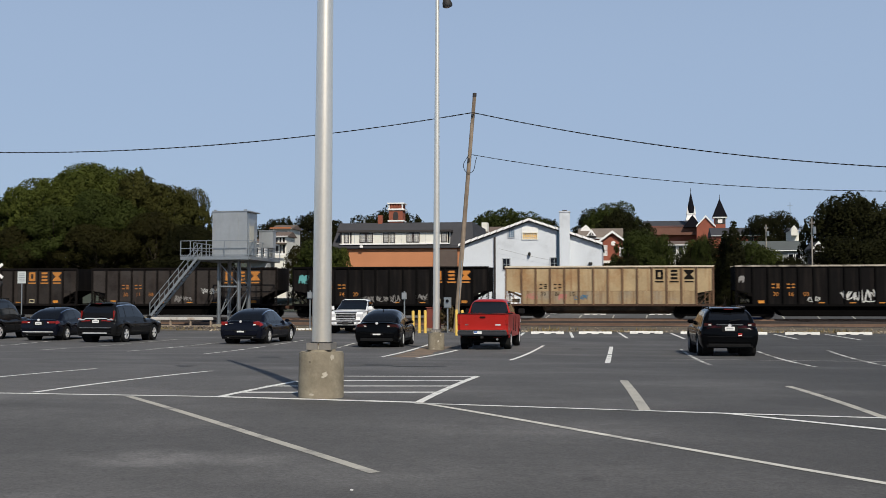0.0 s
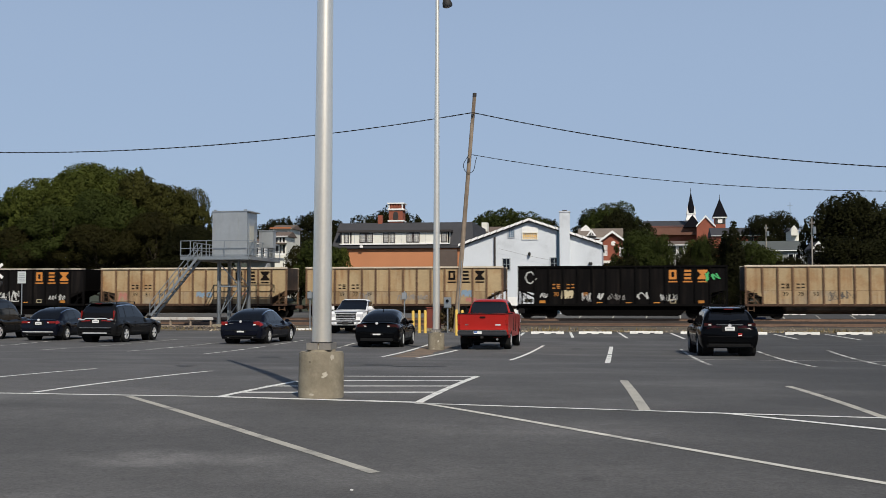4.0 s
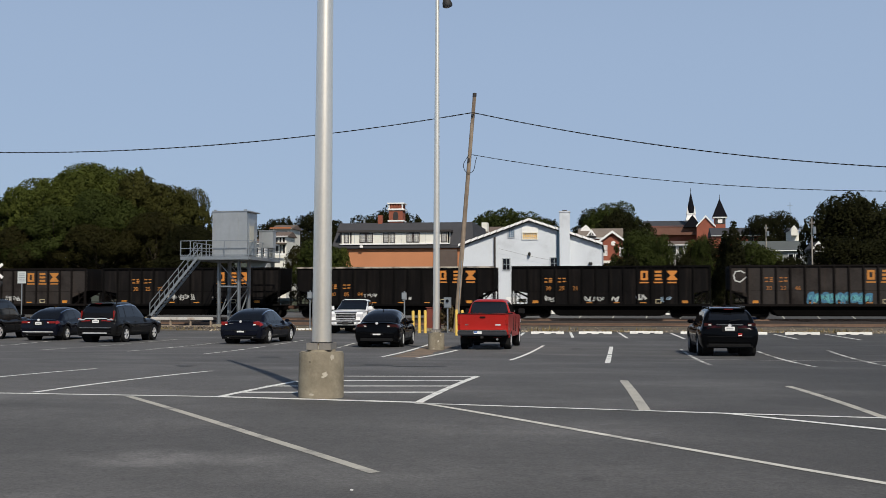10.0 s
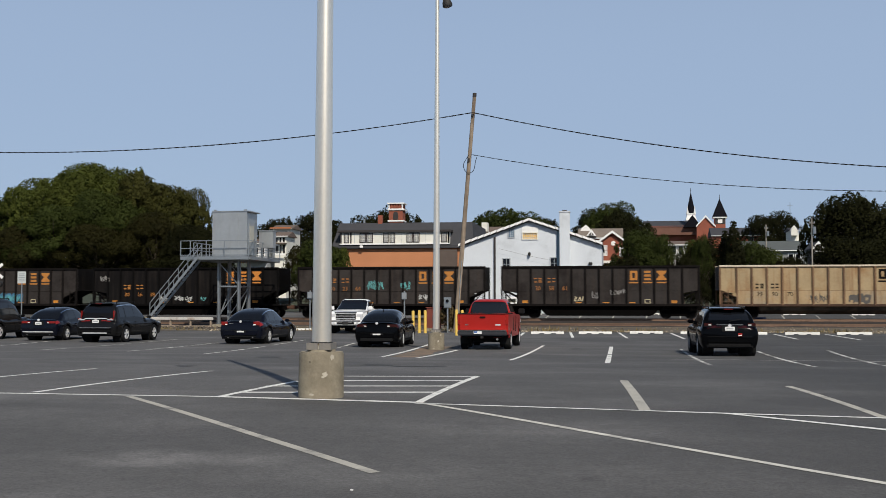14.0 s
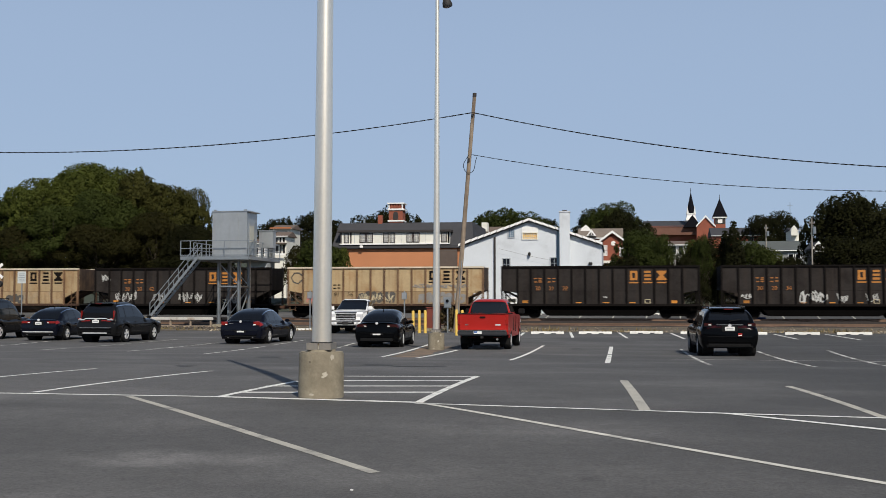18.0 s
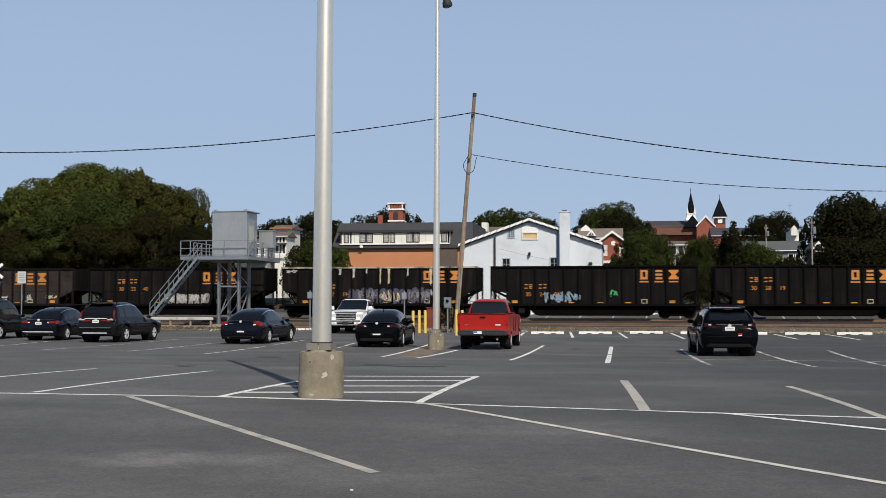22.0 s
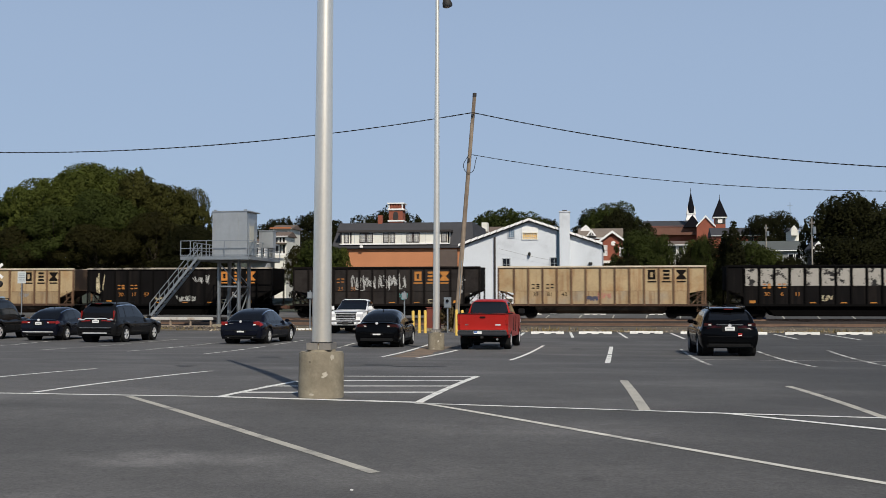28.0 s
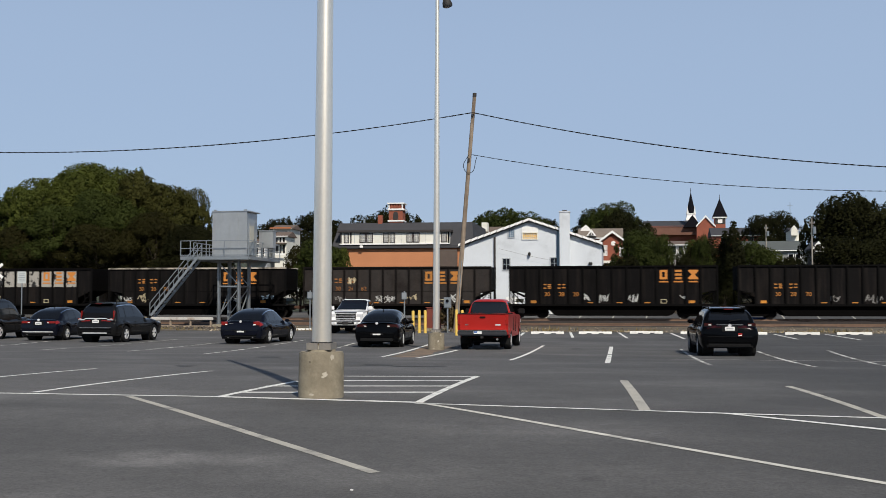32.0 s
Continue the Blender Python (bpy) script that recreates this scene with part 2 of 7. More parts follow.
GRASSY = mat("rough_grass", (0.03, 0.036, 0.015), 0.95, var=0.3, scale=0.3, fine=6, bump=0.5)
build_ground()


def line(name, a, b, w=0.11, label="", lift=0.006, paint=None):
    """A painted stripe that follows the ground."""
    a, b = Vector(a), Vector(b)
    d = b - a
    side = Vector((-d.y, d.x)).normalized() * w / 2
    k = max(2, int(d.length / 0.5))
    bm = bmesh.new()
    rows = []
    for i in range(k + 1):
        p = a + d * i / k
        rows.append([bm.verts.new((q.x, q.y, ground_z(q.x, q.y) + lift)) for q in (p + side, p - side)])
    for r, s in zip(rows, rows[1:]):
        bm.faces.new((r[0], s[0], s[1], r[1]))
    me = mesh_of(name, bm, paint or PAINT)
    return tagged(new(name, me), label or "worn white painted parking stripe on asphalt", "parking line", "parking stripes", "structure")


NEAR_ROW = [
        ((-9.26, 14.76), (-5.35, 14.67), 0.11), ((-2.55, 14.13), (1.40, 13.43), 0.10), ((1.40, 13.43), (3.47, 13.14), 0.10),
    ((-5.40, 14.66), (-5.28, 18.11), 0.12), ((-2.53, 14.25), (-2.50, 20.24), 0.115),
    ((-4.99, 19.78), (-2.48, 20.24), 0.20), ((-4.58, 18.33), (-2.49, 18.76), 0.20), ((-5.41, 16.74), (-2.49, 17.28), 0.19),
    ((-5.42, 15.44), (-2.50, 15.94), 0.18), ((-5.38, 14.66), (-2.55, 14.25), 0.15),
]
BAY_SIDES = [
    ((-8.32, 14.96), (-8.06, 21.45), 0.11), ((-10.84, 17.60), (-10.82, 21.98), 0.10),
    ((1.33, 13.42), (3.11, 11.79), 0.11),
    ((-2.91, 46.20), (-2.93, 31.48), 0.12), ((-0.11, 45.45), (-0.15, 37.61), 0.15), ((-0.15, 37.07), (-0.18, 29.64), 0.15),
    
    ((-7.88, 47.95), (-7.14, 33.71), 0.15), ((-5.78, 40.91), (-5.89, 32.89), 0.15),
]
FAR_ROWS = [
    ((-5.18, 64.52), (-4.87, 56.76), 0.15), ((-2.58, 66.04), (-2.06, 56.35), 0.15), ((0.27, 65.36), (0.65, 55.94), 0.15),
    ((3.22, 64.73), (3.42, 55.57), 0.15), ((8.80, 63.53), (8.82, 55.64), 0.15), ((11.60, 63.96), (11.66, 55.32), 0.15),
]
BROKEN_ROWS = [
    ((-14.59, 51.16), (-13.48, 35.07), 0.14), ((-17.36, 47.06), (-17.20, 37.32), 0.14), ((-20.88, 50.93), (-20.82, 37.80), 0.14),
    ((-11.36, 48.06), (-10.62, 41.16), 0.14), ((-25.91, 48.56), (-24.60, 40.31), 0.14),
    ((2.52, 43.03), (2.40, 28.46), 0.12), ((5.19, 41.88), (4.80, 27.38), 0.12), ((7.87, 42.90), (6.57, 26.68), 0.12),
]
HALF_WORN_ROW = [((1.73, 33.81), (10.3, 32.72), 0.10), ((-2.53, 14.25), (0.07, 11.08), 0.1), ((0.07, 11.08), (1.44, 9.51), 0.09), ((1.44, 9.51), (2.44, 8.44), 0.09)]
WORN_ROW = [
    ((-6.67, 14.55), (-3.60, 10.80), 0.105), ((-3.60, 10.80), (-1.92, 8.80), 0.105),
    ((0.16, 19.40), (0.37, 13.60), 0.14), ((2.74, 18.28), (3.05, 13.13), 0.12),
]
for pa, pb, pw in WORN_ROW:
    line("parking_line", pa, pb, pw, "faded grey-white parking stripe worn into the asphalt", 0.0035, FADED)
for pa, pb, pw in HALF_WORN_ROW:
    line("parking_line", pa, pb, pw, "dulled white parking stripe with worn edges", 0.0045, HALF_WORN)
for pa, pb, pw in BROKEN_ROWS:
    line("parking_line", pa, pb, pw, "broken white parking stripe half worn away", paint=BROKEN)
for pa, pb, pw in NEAR_ROW + BAY_SIDES + FAR_ROWS:
    line("parking_line", pa, pb, pw)


CHIP = mat("broken_concrete", (0.42, 0.38, 0.31), 0.95, var=0.25, scale=8, fine=60)
CHIP_DARK = mat("stained_concrete", (0.12, 0.10, 0.075), 0.95, var=0.25, scale=8, fine=60)


# ---- light poles on concrete bases ----
def light_pole(x, y, lean, height=14.2):
    z = ground_z(x, y)
    t = thing("light_pole", pose(x, y, z, 0, lean, 0), "tall tapered silver light pole on a round concrete base", "light pole", "parking lot lights")
    bm = bmesh.new()
    bmesh.ops.create_cone(bm, cap_ends=True, segments=40, radius1=0.315, radius2=0.31, depth=0.68, matrix=Matrix.Translation((0, 0, 0.29)))
    bmesh.ops.bevel(bm, geom=[e for e in bm.edges if abs(e.verts[0].co.z - e.verts[1].co.z) < 0.01 and e.verts[0].co.z > 0.3], offset=0.02, segments=2, affect="EDGES")
    for v in bm.verts:
        k = 1 + 0.012 * noise.noise(v.co * 6)
        v.co.x, v.co.y = v.co.x * k, v.co.y * k
    part("concrete_base", bm, CONCRETE, t, "chipped tan concrete base", True)
    for i, (ca, cz, cr) in enumerate(((-66, 0.33, 0.036), (-71, 0.30, 0.02), (-100, 0.06, 0.03), (-48, 0.565, 0.035), (-104, 0.50, 0.014))):
        bm = bmesh.new()
        ring = []
        for j in range(11):
            a = 2 * math.pi * j / 11
            rr = cr * (0.7 + 0.5 * abs(noise.noise((i * 3.1, math.cos(a) * 1.7, math.sin(a) * 1.7))) * 2)
            u, v = rr * math.cos(a) * (1.6 if i == 2 else 1.0), rr * math.sin(a) * (0.5 if i == 2 else 1.0)
            an = radians(ca) + u / 0.315
            ring.append(bm.verts.new((0.3185 * math.cos(an), 0.3185 * math.sin(an), cz + v)))
        bm.faces.new(ring)
        part("chip", bm, CHIP_DARK if i == 4 else CHIP, t)
    part("grout_pad", rd((0, 0, 0.63), (0, 0, 0.66), 0.2, 0.19, 24), CONCRETE, t)
    plate = part("base_plate", bx((0, 0, 0.685), (0.33, 0.33, 0.05), 0, 0.008), POLE_STEEL, t)
    for i in range(4):
        a = radians(45 + 90 * i)
        p = (0.19 * math.cos(a), 0.19 * math.sin(a))
        bm = rd((*p, 0.65), (*p, 0.735), 0.018, n=8)
        rod(bm, (*p, 0.712), (*p, 0.73), 0.03, n=6)
        part("anchor_bolt", bm, DARK_STEEL, plate)
    bm = bmesh.new()
    for x in (-0.088, 0.088):
        for y_ in (-0.17, 0.17):
            box(bm, (x, y_, 0.702), (0.16, 0.012, 0.095), 0, 0.004)
    for x in (-0.168, 0.168):
        box(bm, (x, 0, 0.702), (0.012, 0.325, 0.095), 0, 0.004)
    part("base_cover", bm, COVER_STEEL, t, "dull metal cover with an open seam")
    part("cover_lid", rd((0, 0, 0.745), (0, 0, 0.765), 0.16, 0.145, 24), DARK_STEEL, t, "dark collar round the shaft's foot")
    bm = rd((0, 0, 0.70), (0, 0, height), 0.135, 0.0715, 40)
    part("shaft", bm, POLE_STEEL, t, "brushed silver tapered shaft", True)
    part("hand_hole_cover", bx((0.02, 0.13, 1.25), (0.09, 0.02, 0.16), 0, 0.006), POLE_STEEL, t)
    top = height - 0.85
    part("lamp_arm", rd((0, 0, top + 0.2), (0.3, 0, top + 0.28), 0.03, n=10), GALV, t)
    bm = bmesh.new()
    prof = [(0.0, 0.36), (0.055, 0.35), (0.075, 0.25), (0.12, 0.12), (0.175, -0.02), (0.195, -0.13), (0.18, -0.19), (0.0, -0.2)]
    tilt = Matrix.Translation((0.36, 0, top)) @ pose(0, 0, 0, 0, -14, 0)
    rings = [[bm.verts.new(tilt @ Vector((q * math.cos(w), q * math.sin(w), z_))) for w in [2 * math.pi * i / 18 for i in range(18)]] for q, z_ in prof[1:-1]]
    for p, q in zip(rings, rings[1:]):
        for i in range(18):
            bm.faces.new((p[i], p[(i + 1) % 18], q[(i + 1) % 18], q[i]))
    bm.faces.new(rings[0])
    bm.faces.new(rings[-1])
    head = part("lamp_head", bm, DARK_STEEL, t, "dark bronze bell-shaped lamp head", True)
    part("lens", rd(tilt @ Vector((0, 0, -0.17)), tilt @ Vector((0, 0, -0.215)), 0.15, 0.13, 16), mat("frosted_lens", (0.16, 0.15, 0.15), 0.3, var=0.1), head)
    return t


# an added, unseen wall behind the viewer dims reflections and fill, and closes the lot
part_wall = bx((0, -34, 4.2), (190, 0.5, 9.4))
tagged(part("wall_south", part_wall, mat("plain_tan_wall", (0.30, 0.27, 0.24), 0.9, var=0.15, scale=0.5, fine=8)), "unseen plain tan wall added behind the viewer to dim reflections", "wall", kind="structure")

light_pole(*(-4.01, 14.88), 0.35, 14.2)
light_pole(*(-6.66, 41.32), 0.2, 14.15)


# ---- wheel stops ----
def stop_mesh(length=1.83):
    bm = bmesh.new()
    whole = [(-0.09, 0.0), (0.09, 0.0), (0.085, 0.09), (0.055, 0.14), (-0.055, 0.14), (-0.085, 0.09)]
    notched = [(-0.088, 0.055), (0.088, 0.055), (0.085, 0.09), (0.055, 0.14), (-0.055, 0.14), (-0.085, 0.09)]
    cuts = (-length / 2, -0.46, -0.2, 0.2, 0.46, length / 2)
    for i, (c0, c1) in enumerate(zip(cuts, cuts[1:])):
        prism(bm, notched if i % 2 else whole, c0, c1)
    for v in bm.verts:
        v.co.z += 0.006 * noise.noise(v.co * 5)
    for s in (-0.6, 0.6):
        rod(bm, (0, s, 0.1), (0, s, 0.146), 0.02, n=6)
    return mesh_of("wheel_stop", bm, STOP_PAINT)


STOP = stop_mesh()
for (sx, sy), turn in (((-3.68, 62.10), 90.5), ((-1.04, 62.51), 89), ((1.80, 63.46), 90), ((4.61, 63.38), 91), ((7.41, 62.82), 89.5), ((10.19, 62.76), 90.5), ((13.00, 63.19), 90), ((15.75, 63.14), 90), ((-19.20, 66.45), 90), ((-21.78, 67.32), 90), ((-40.55, 66.41), 90)):
    ob = part("wheel_stop", STOP, None, at=pose(sx, sy, ground_z(sx, sy) + 0.001, 0, 0, turn))
    tagged(ob, "white-painted concrete wheel stop at a parking bay's end", "wheel stop", "wheel stops along the tracks")


# ---- bollards round the leaning utility pole ----
def bollard(x, y, h, lean=0.0):
    t = thing("bollard", pose(x, y, ground_z(x, y), 0, lean, 0), "scuffed yellow steel pipe bollard beside the utility pole", "bollard", "yellow bollards")
    part("post", rd((0, 0, -0.05), (0, 0, h), 0.085, n=18), YELLOW, t, smooth=False)
    bm = bmesh.new()
    bmesh.ops.create_uvsphere(bm, u_segments=14, v_segments=8, radius=0.085, matrix=Matrix.Translation((0, 0, h)) @ Matrix.Diagonal((1, 1, 0.6, 1)))
    part("cap", bm, YELLOW, t, smooth=True)


for (bx_, by_), bh in (((-11.41, 62.46), 1.25), ((-11.06, 62.52), 1.27), ((-10.72, 62.57), 1.27), ((-8.38, 58.92), 1.35), ((-8.34, 60.87), 1.3)):
    bollard(bx_, by_, bh)

UX, UY = -9.13, 63.7
UTOP = 13.90


def utility_pole():
    t = thing("utility_pole", (UX, UY, -0.1), "weathered grey-brown wooden utility pole leaning to one side", "utility pole")
    top = Vector((-7.98 - UX, 0, UTOP + 0.1))
    bm = bmesh.new()
    rings = []
    for i in range(13):
        k = i / 12
        c = top * k
        r = 0.148 - 0.045 * k
        rings.append([bm.verts.new((c.x + r * math.cos(a) * (1 + 0.06 * noise.noise((a, k * 4, 0))), c.y + r * math.sin(a), c.z)) for a in [2 * math.pi * j / 14 for j in range(14)]])
    for a, b in zip(rings, rings[1:]):
        for j in range(14):
            bm.faces.new((a[j], a[(j + 1) % 14], b[(j + 1) % 14], b[j]))
    bm.faces.new(rings[-1])
    bm.faces.new(rings[0][::-1])
    part("shaft", bm, WEATHERED_WOOD, t, "split weathered timber shaft", True)
    def on(k, dx=0.0, dy=-0.17):
        return top * k + Vector((dx, dy, 0))
    part("pole_cap", rd(top * 0.985, top + Vector((0, 0, 0.03)), 0.118, n=14), DARK_TRIM, t, "dark weathered pole top")
    part("wire_clamp", bx(on(0.908), (0.09, 0.08, 0.16)), DARK_STEEL, t)
    part("wire_clamp", bx(on(0.72), (0.08, 0.08, 0.2)), DARK_STEEL, t)
    part("ground_wire_guard", beam(bmesh.new(), on(0.02, 0.1), on(0.3, 0.06), 0.04, 0.03), GALV, t)
    curve = bpy.data.curves.new("wire_loop", "CURVE")
    curve.dimensions, curve.bevel_depth = "3D", 0.018
    sp = curve.splines.new("BEZIER")
    pts = [on(0.73, 0.45), on(0.665, 0.1), on(0.69, -0.28), on(0.74, -0.05)]
    sp.bezier_points.add(3)
    for bp, p in zip(sp.bezier_points, pts):
        bp.co, bp.handle_left_type, bp.handle_right_type = p, "AUTO", "AUTO"
    ob = new("wire_loop", curve)
    curve.materials.append(BLACK_RUBBER)
    ob.parent = t
    cab = part("meter_box", bx((-0.42, -0.25, 1.75), (0.42, 0.2, 0.62), 0, 0.02), GALV, t, "small grey electric meter box")
    part("conduit", rd((-0.42, -0.25, 0.0), (-0.42, -0.25, 1.45), 0.05), GALV, t)
    part("meter_glass", rd((-0.42, -0.34, 1.85), (-0.42, -0.42, 1.85), 0.09, n=16), DARK_GLASS, cab)
    part("box_lid", bx((-0.42, -0.36, 1.57), (0.34, 0.02, 0.2), 0, 0.005), GALV, cab)
    return on


UON = utility_pole()


def cable(name, a, b, sag, r, label, pitch=0.92):
    """A black conductor and a bare messenger wire twisted round each other, hung between two points."""
    curve = bpy.data.curves.new(name, "CURVE")
    curve.dimensions, curve.bevel_depth, curve.resolution_u, curve.bevel_resolution = "3D", r * 0.62, 2, 1
    a, b = Vector(a), Vector(b)
    n = int((b - a).length / pitch * 12)
    for k_, turn in enumerate((0.0, math.pi)):
        sp = curve.splines.new("POLY")
        sp.points.add(n)
        sp.material_index = k_
        for i, p in enumerate(sp.points):
            k = i / n
            w = turn + 2 * math.pi * k * (b - a).length / pitch
            v = a.lerp(b, k) + Vector((0, 0.6 * r * math.cos(w), 0.6 * r * math.sin(w) - sag * 4 * k * (1 - k)))
            p.co = (*v, 1)
    curve.materials.append(BLACK_RUBBER)
    curve.materials.append(MESSENGER)
    return tagged(new(name, curve), label, "cable")


MESSENGER = mat("bare_messenger_wire", (0.34, 0.37, 0.42), 0.5, 0.3, var=0.1, bump=0)
BASE = Vector((UX, UY, -0.1))
P1, P2 = BASE + UON(0.918, 0, -0.2), BASE + UON(0.742, 0.1, -0.2)
cable("overhead_cable", P1, (-40.28, 63.5, 11.10), 0.76, 0.03, "black twisted overhead cable sagging from the leaning pole")
cable("overhead_cable", P1, (17.06, 63.5, 8.99), 0.56, 0.03, "black twisted overhead cable sagging from the leaning pole")
cable("service_cable", P2, (17.03, 63.5, 7.77), 0.6, 0.02, "thin black service cable hung below the main one")


cable("wall_cable", (-10.3, 99.6, 6.47), (-5.0, 99.6, 5.3), 0.1, 0.009, "thin dark cable strung along the white wall")


# ---- steel platform tower with an equipment cabinet ----
def tower():
    Y0 = 74.0
    x0 = -27.34
    t = thing("platform_tower", (x0, Y0, -0.1), "galvanized steel stair tower with a railed platform beside the tracks", "platform tower")
    LEGX, LEGY = 1.45, 2.1
    deck = 4.85
    for lx in (0, LEGX):
        for ly in (0, LEGY):
            bm = bx((lx, ly, deck / 2), (0.07, 0.22, deck))
            for s in (-1, 1):
                box(bm, (lx + s * 0.09, ly, deck / 2), (0.03, 0.22, deck))
            part("leg", bm, GALV, t)
            part("footing", bx((lx, ly, 0.06), (0.7, 0.7, 0.3), 0, 0.02), CONCRETE, t, "concrete footing")
    levels = (0.75, 2.85, 4.4)
    for ly in (0, LEGY):
        for z in levels[1:2]:
            part("girt", beam(bmesh.new(), (0, ly, z), (LEGX, ly, z), 0.1, 0.1), GALV, t)
        for z0, z1, flip in ((0.75, 2.75, False), (2.95, 4.5, True)):
            a, b = ((LEGX, 0) if flip else (0, LEGX))
            part("diagonal_brace", beam(bmesh.new(), (a, ly - 0.06, z0), (b, ly - 0.06, z1), 0.08, 0.05), GALV, t)
    for lx in (0, LEGX):
        part("girt", beam(bmesh.new(), (lx, 0, 2.85), (lx, LEGY, 2.85), 0.1, 0.1), GALV, t)
        part("diagonal_brace", beam(bmesh.new(), (lx + 0.06, 0, 0.75), (lx + 0.06, LEGY, 2.75), 0.08, 0.05), GALV, t)
    ax, bx1, ay, by1 = -2.25, 2.65, -1.5, 5.6
    part("deck", bx(((ax + bx1) / 2, (ay + by1) / 2, deck + 0.03), (bx1 - ax, by1 - ay, 0.06)), GALV, t, "open steel grating deck")
    for y in (ay, by1, 0, LEGY, 3.9):
        part("deck_beam", bx(((ax + bx1) / 2, y, deck - 0.09), (bx1 - ax, 0.1, 0.17)), GALV, t)
    for x in (ax, bx1, -0.1, LEGX + 0.1):
        part("deck_beam", bx((x, (ay + by1) / 2, deck - 0.085), (0.1, by1 - ay - 0.1, 0.16)), GALV, t)
    z = deck + 0.06
    posts = [(x, ay) for x in (ax, -1.55, -0.4, 0.9, bx1)] + [(x, by1) for x in (ax, -1.4, 0.0, 1.2, bx1)] + [(bx1, 0.0), (bx1, 1.5), (bx1, 2.9), (bx1, 4.3), (ax, 0.9), (ax, 2.4), (ax, 4.0)]
    for p in posts:
        part("rail_post", beam(bmesh.new(), (*p, z), (*p, z + 1.07), 0.055, 0.055), GALV, t)
    for h in (0.08, 0.55, 1.07):
        for a, b in (((ax, ay), (bx1, ay)), ((ax, by1), (bx1, by1)), ((bx1, ay), (bx1, by1)), ((ax, 0.9), (ax, by1))):
            part("rail", beam(bmesh.new(), (*a, z + h), (*b, z + h), 0.05, 0.05), GALV, t)
    # stair: rises along +x to the deck's near end
    foot, head = Vector((-4.35, -1.3, 0.75)), Vector((-0.95, -1.3, deck - 0.05))
    for dy in (-0.42, 0.42):
        o = Vector((0, dy, 0))
        part("stringer", beam(bmesh.new(), foot + o, head + o, 0.05, 0.16), GALV, t)
        for h in (0.5, 0.95):
            up = Vector((0, 0, h))
            part("handrail", beam(bmesh.new(), foot + o + up, head + o + up, 0.045, 0.045), GALV, t)
        for i in range(6):
            p = foot.lerp(head, i / 5) + o
            part("rail_post", beam(bmesh.new(), p, p + Vector((0, 0, 0.97)), 0.045, 0.045), GALV, t)
    tread = mesh_of("tread", bx((0, 0, 0), (0.26, 0.82, 0.035)), GALV)
    for i in range(16):
        part("tread", tread, None, t, at=foot.lerp(head, (i + 0.5) / 16) + Vector((0, 0, 0.03)))
    part("stair_pad", bx((-4.45, -1.3, 0.32), (1.0, 1.1, 0.8), 0, 0.02), CONCRETE, t, "concrete stair footing")
    # cabinet on the deck
    c = thing("equipment_cabinet", (x0 - 0.16, Y0 - 0.95, -0.1 + z), "large pale galvanized equipment cabinet standing on the platform", "cabinet")
    w, d, h = 2.48, 2.2, 3.08
    part("body", bx((w / 2, d / 2, h / 2 + 0.01), (w, d, h), 0, 0.03), CABINET, c)
    part("roof", bx((w / 2 + 0.08, d / 2, h + 0.05), (w + 0.26, d + 0.12, 0.08), 0, 0.02), CABINET, c)
    for x in (0.03, w - 0.03):
        part("corner_post", bx((x, -0.012, h / 2), (0.07, 0.03, h - 0.06)), CABINET, c)
    door = part("door", bx((w + 0.014, 1.0, 1.32), (0.03, 1.0, 2.1), 0, 0.008), CABINET, c)
    part("panel", bx((w + 0.034, 0.95, 1.55), (0.014, 0.85, 1.2)), mat("pale_yellowed_panel", (0.50, 0.48, 0.40), 0.6, var=0.12), door, "pale yellowed door panel")
    part("handle", bx((w + 0.05, 1.38, 1.2), (0.04, 0.05, 0.16)), DARK_STEEL, door)
    part("vent", bx((w + 0.02, 1.85, 2.2), (0.03, 0.4, 0.5), 0, 0.005), GALV, c)
    part("junction_box", bx((w + 0.16, 0.6, 0.55), (0.3, 0.5, 0.9), 0, 0.02), GALV, c, "grey junction box")
    for x in (0.62, 1.24, 1.86):
        part("panel_seam", bx((x, -0.008, h / 2), (0.02, 0.02, h - 0.2)), CABINET, c)
    part("lifting_lug", bx((0.15, 0.1, h + 0.13), (0.2, 0.08, 0.09)), GALV, c)
    part("lifting_lug", bx((w - 0.15, 0.1, h + 0.13), (0.2, 0.08, 0.09)), GALV, c)


RUST_RED = mat("rust_red_steel", (0.16, 0.035, 0.022), 0.8, var=0.25, scale=2)
CABINET = mat("cabinet_steel", (0.40, 0.415, 0.42), 0.36, 0.55, var=0.14, scale=0.6, fine=3, bump=0.02)
WHITE_TRIM = mat("white_trim", (0.78, 0.77, 0.74), 0.7, var=0.1, scale=2)
tower()


# ---- small roadside hardware by the poles ----
def control_post(x, y, h):
    t = thing("control_post", (x, y, ground_z(x, y)), "thin grey post with a small control box near its top", "post", "control posts")
    part("post", bx((0, 0, h / 2), (0.07, 0.07, h)), GALV, t)
    boxy = part("control_box", bx((0, -0.08, h - 0.3), (0.3, 0.14, 0.42), 0, 0.02), GALV, t)
    part("box_door", bx((0, -0.157, h - 0.3), (0.24, 0.012, 0.34), 0, 0.004), CABINET, boxy)


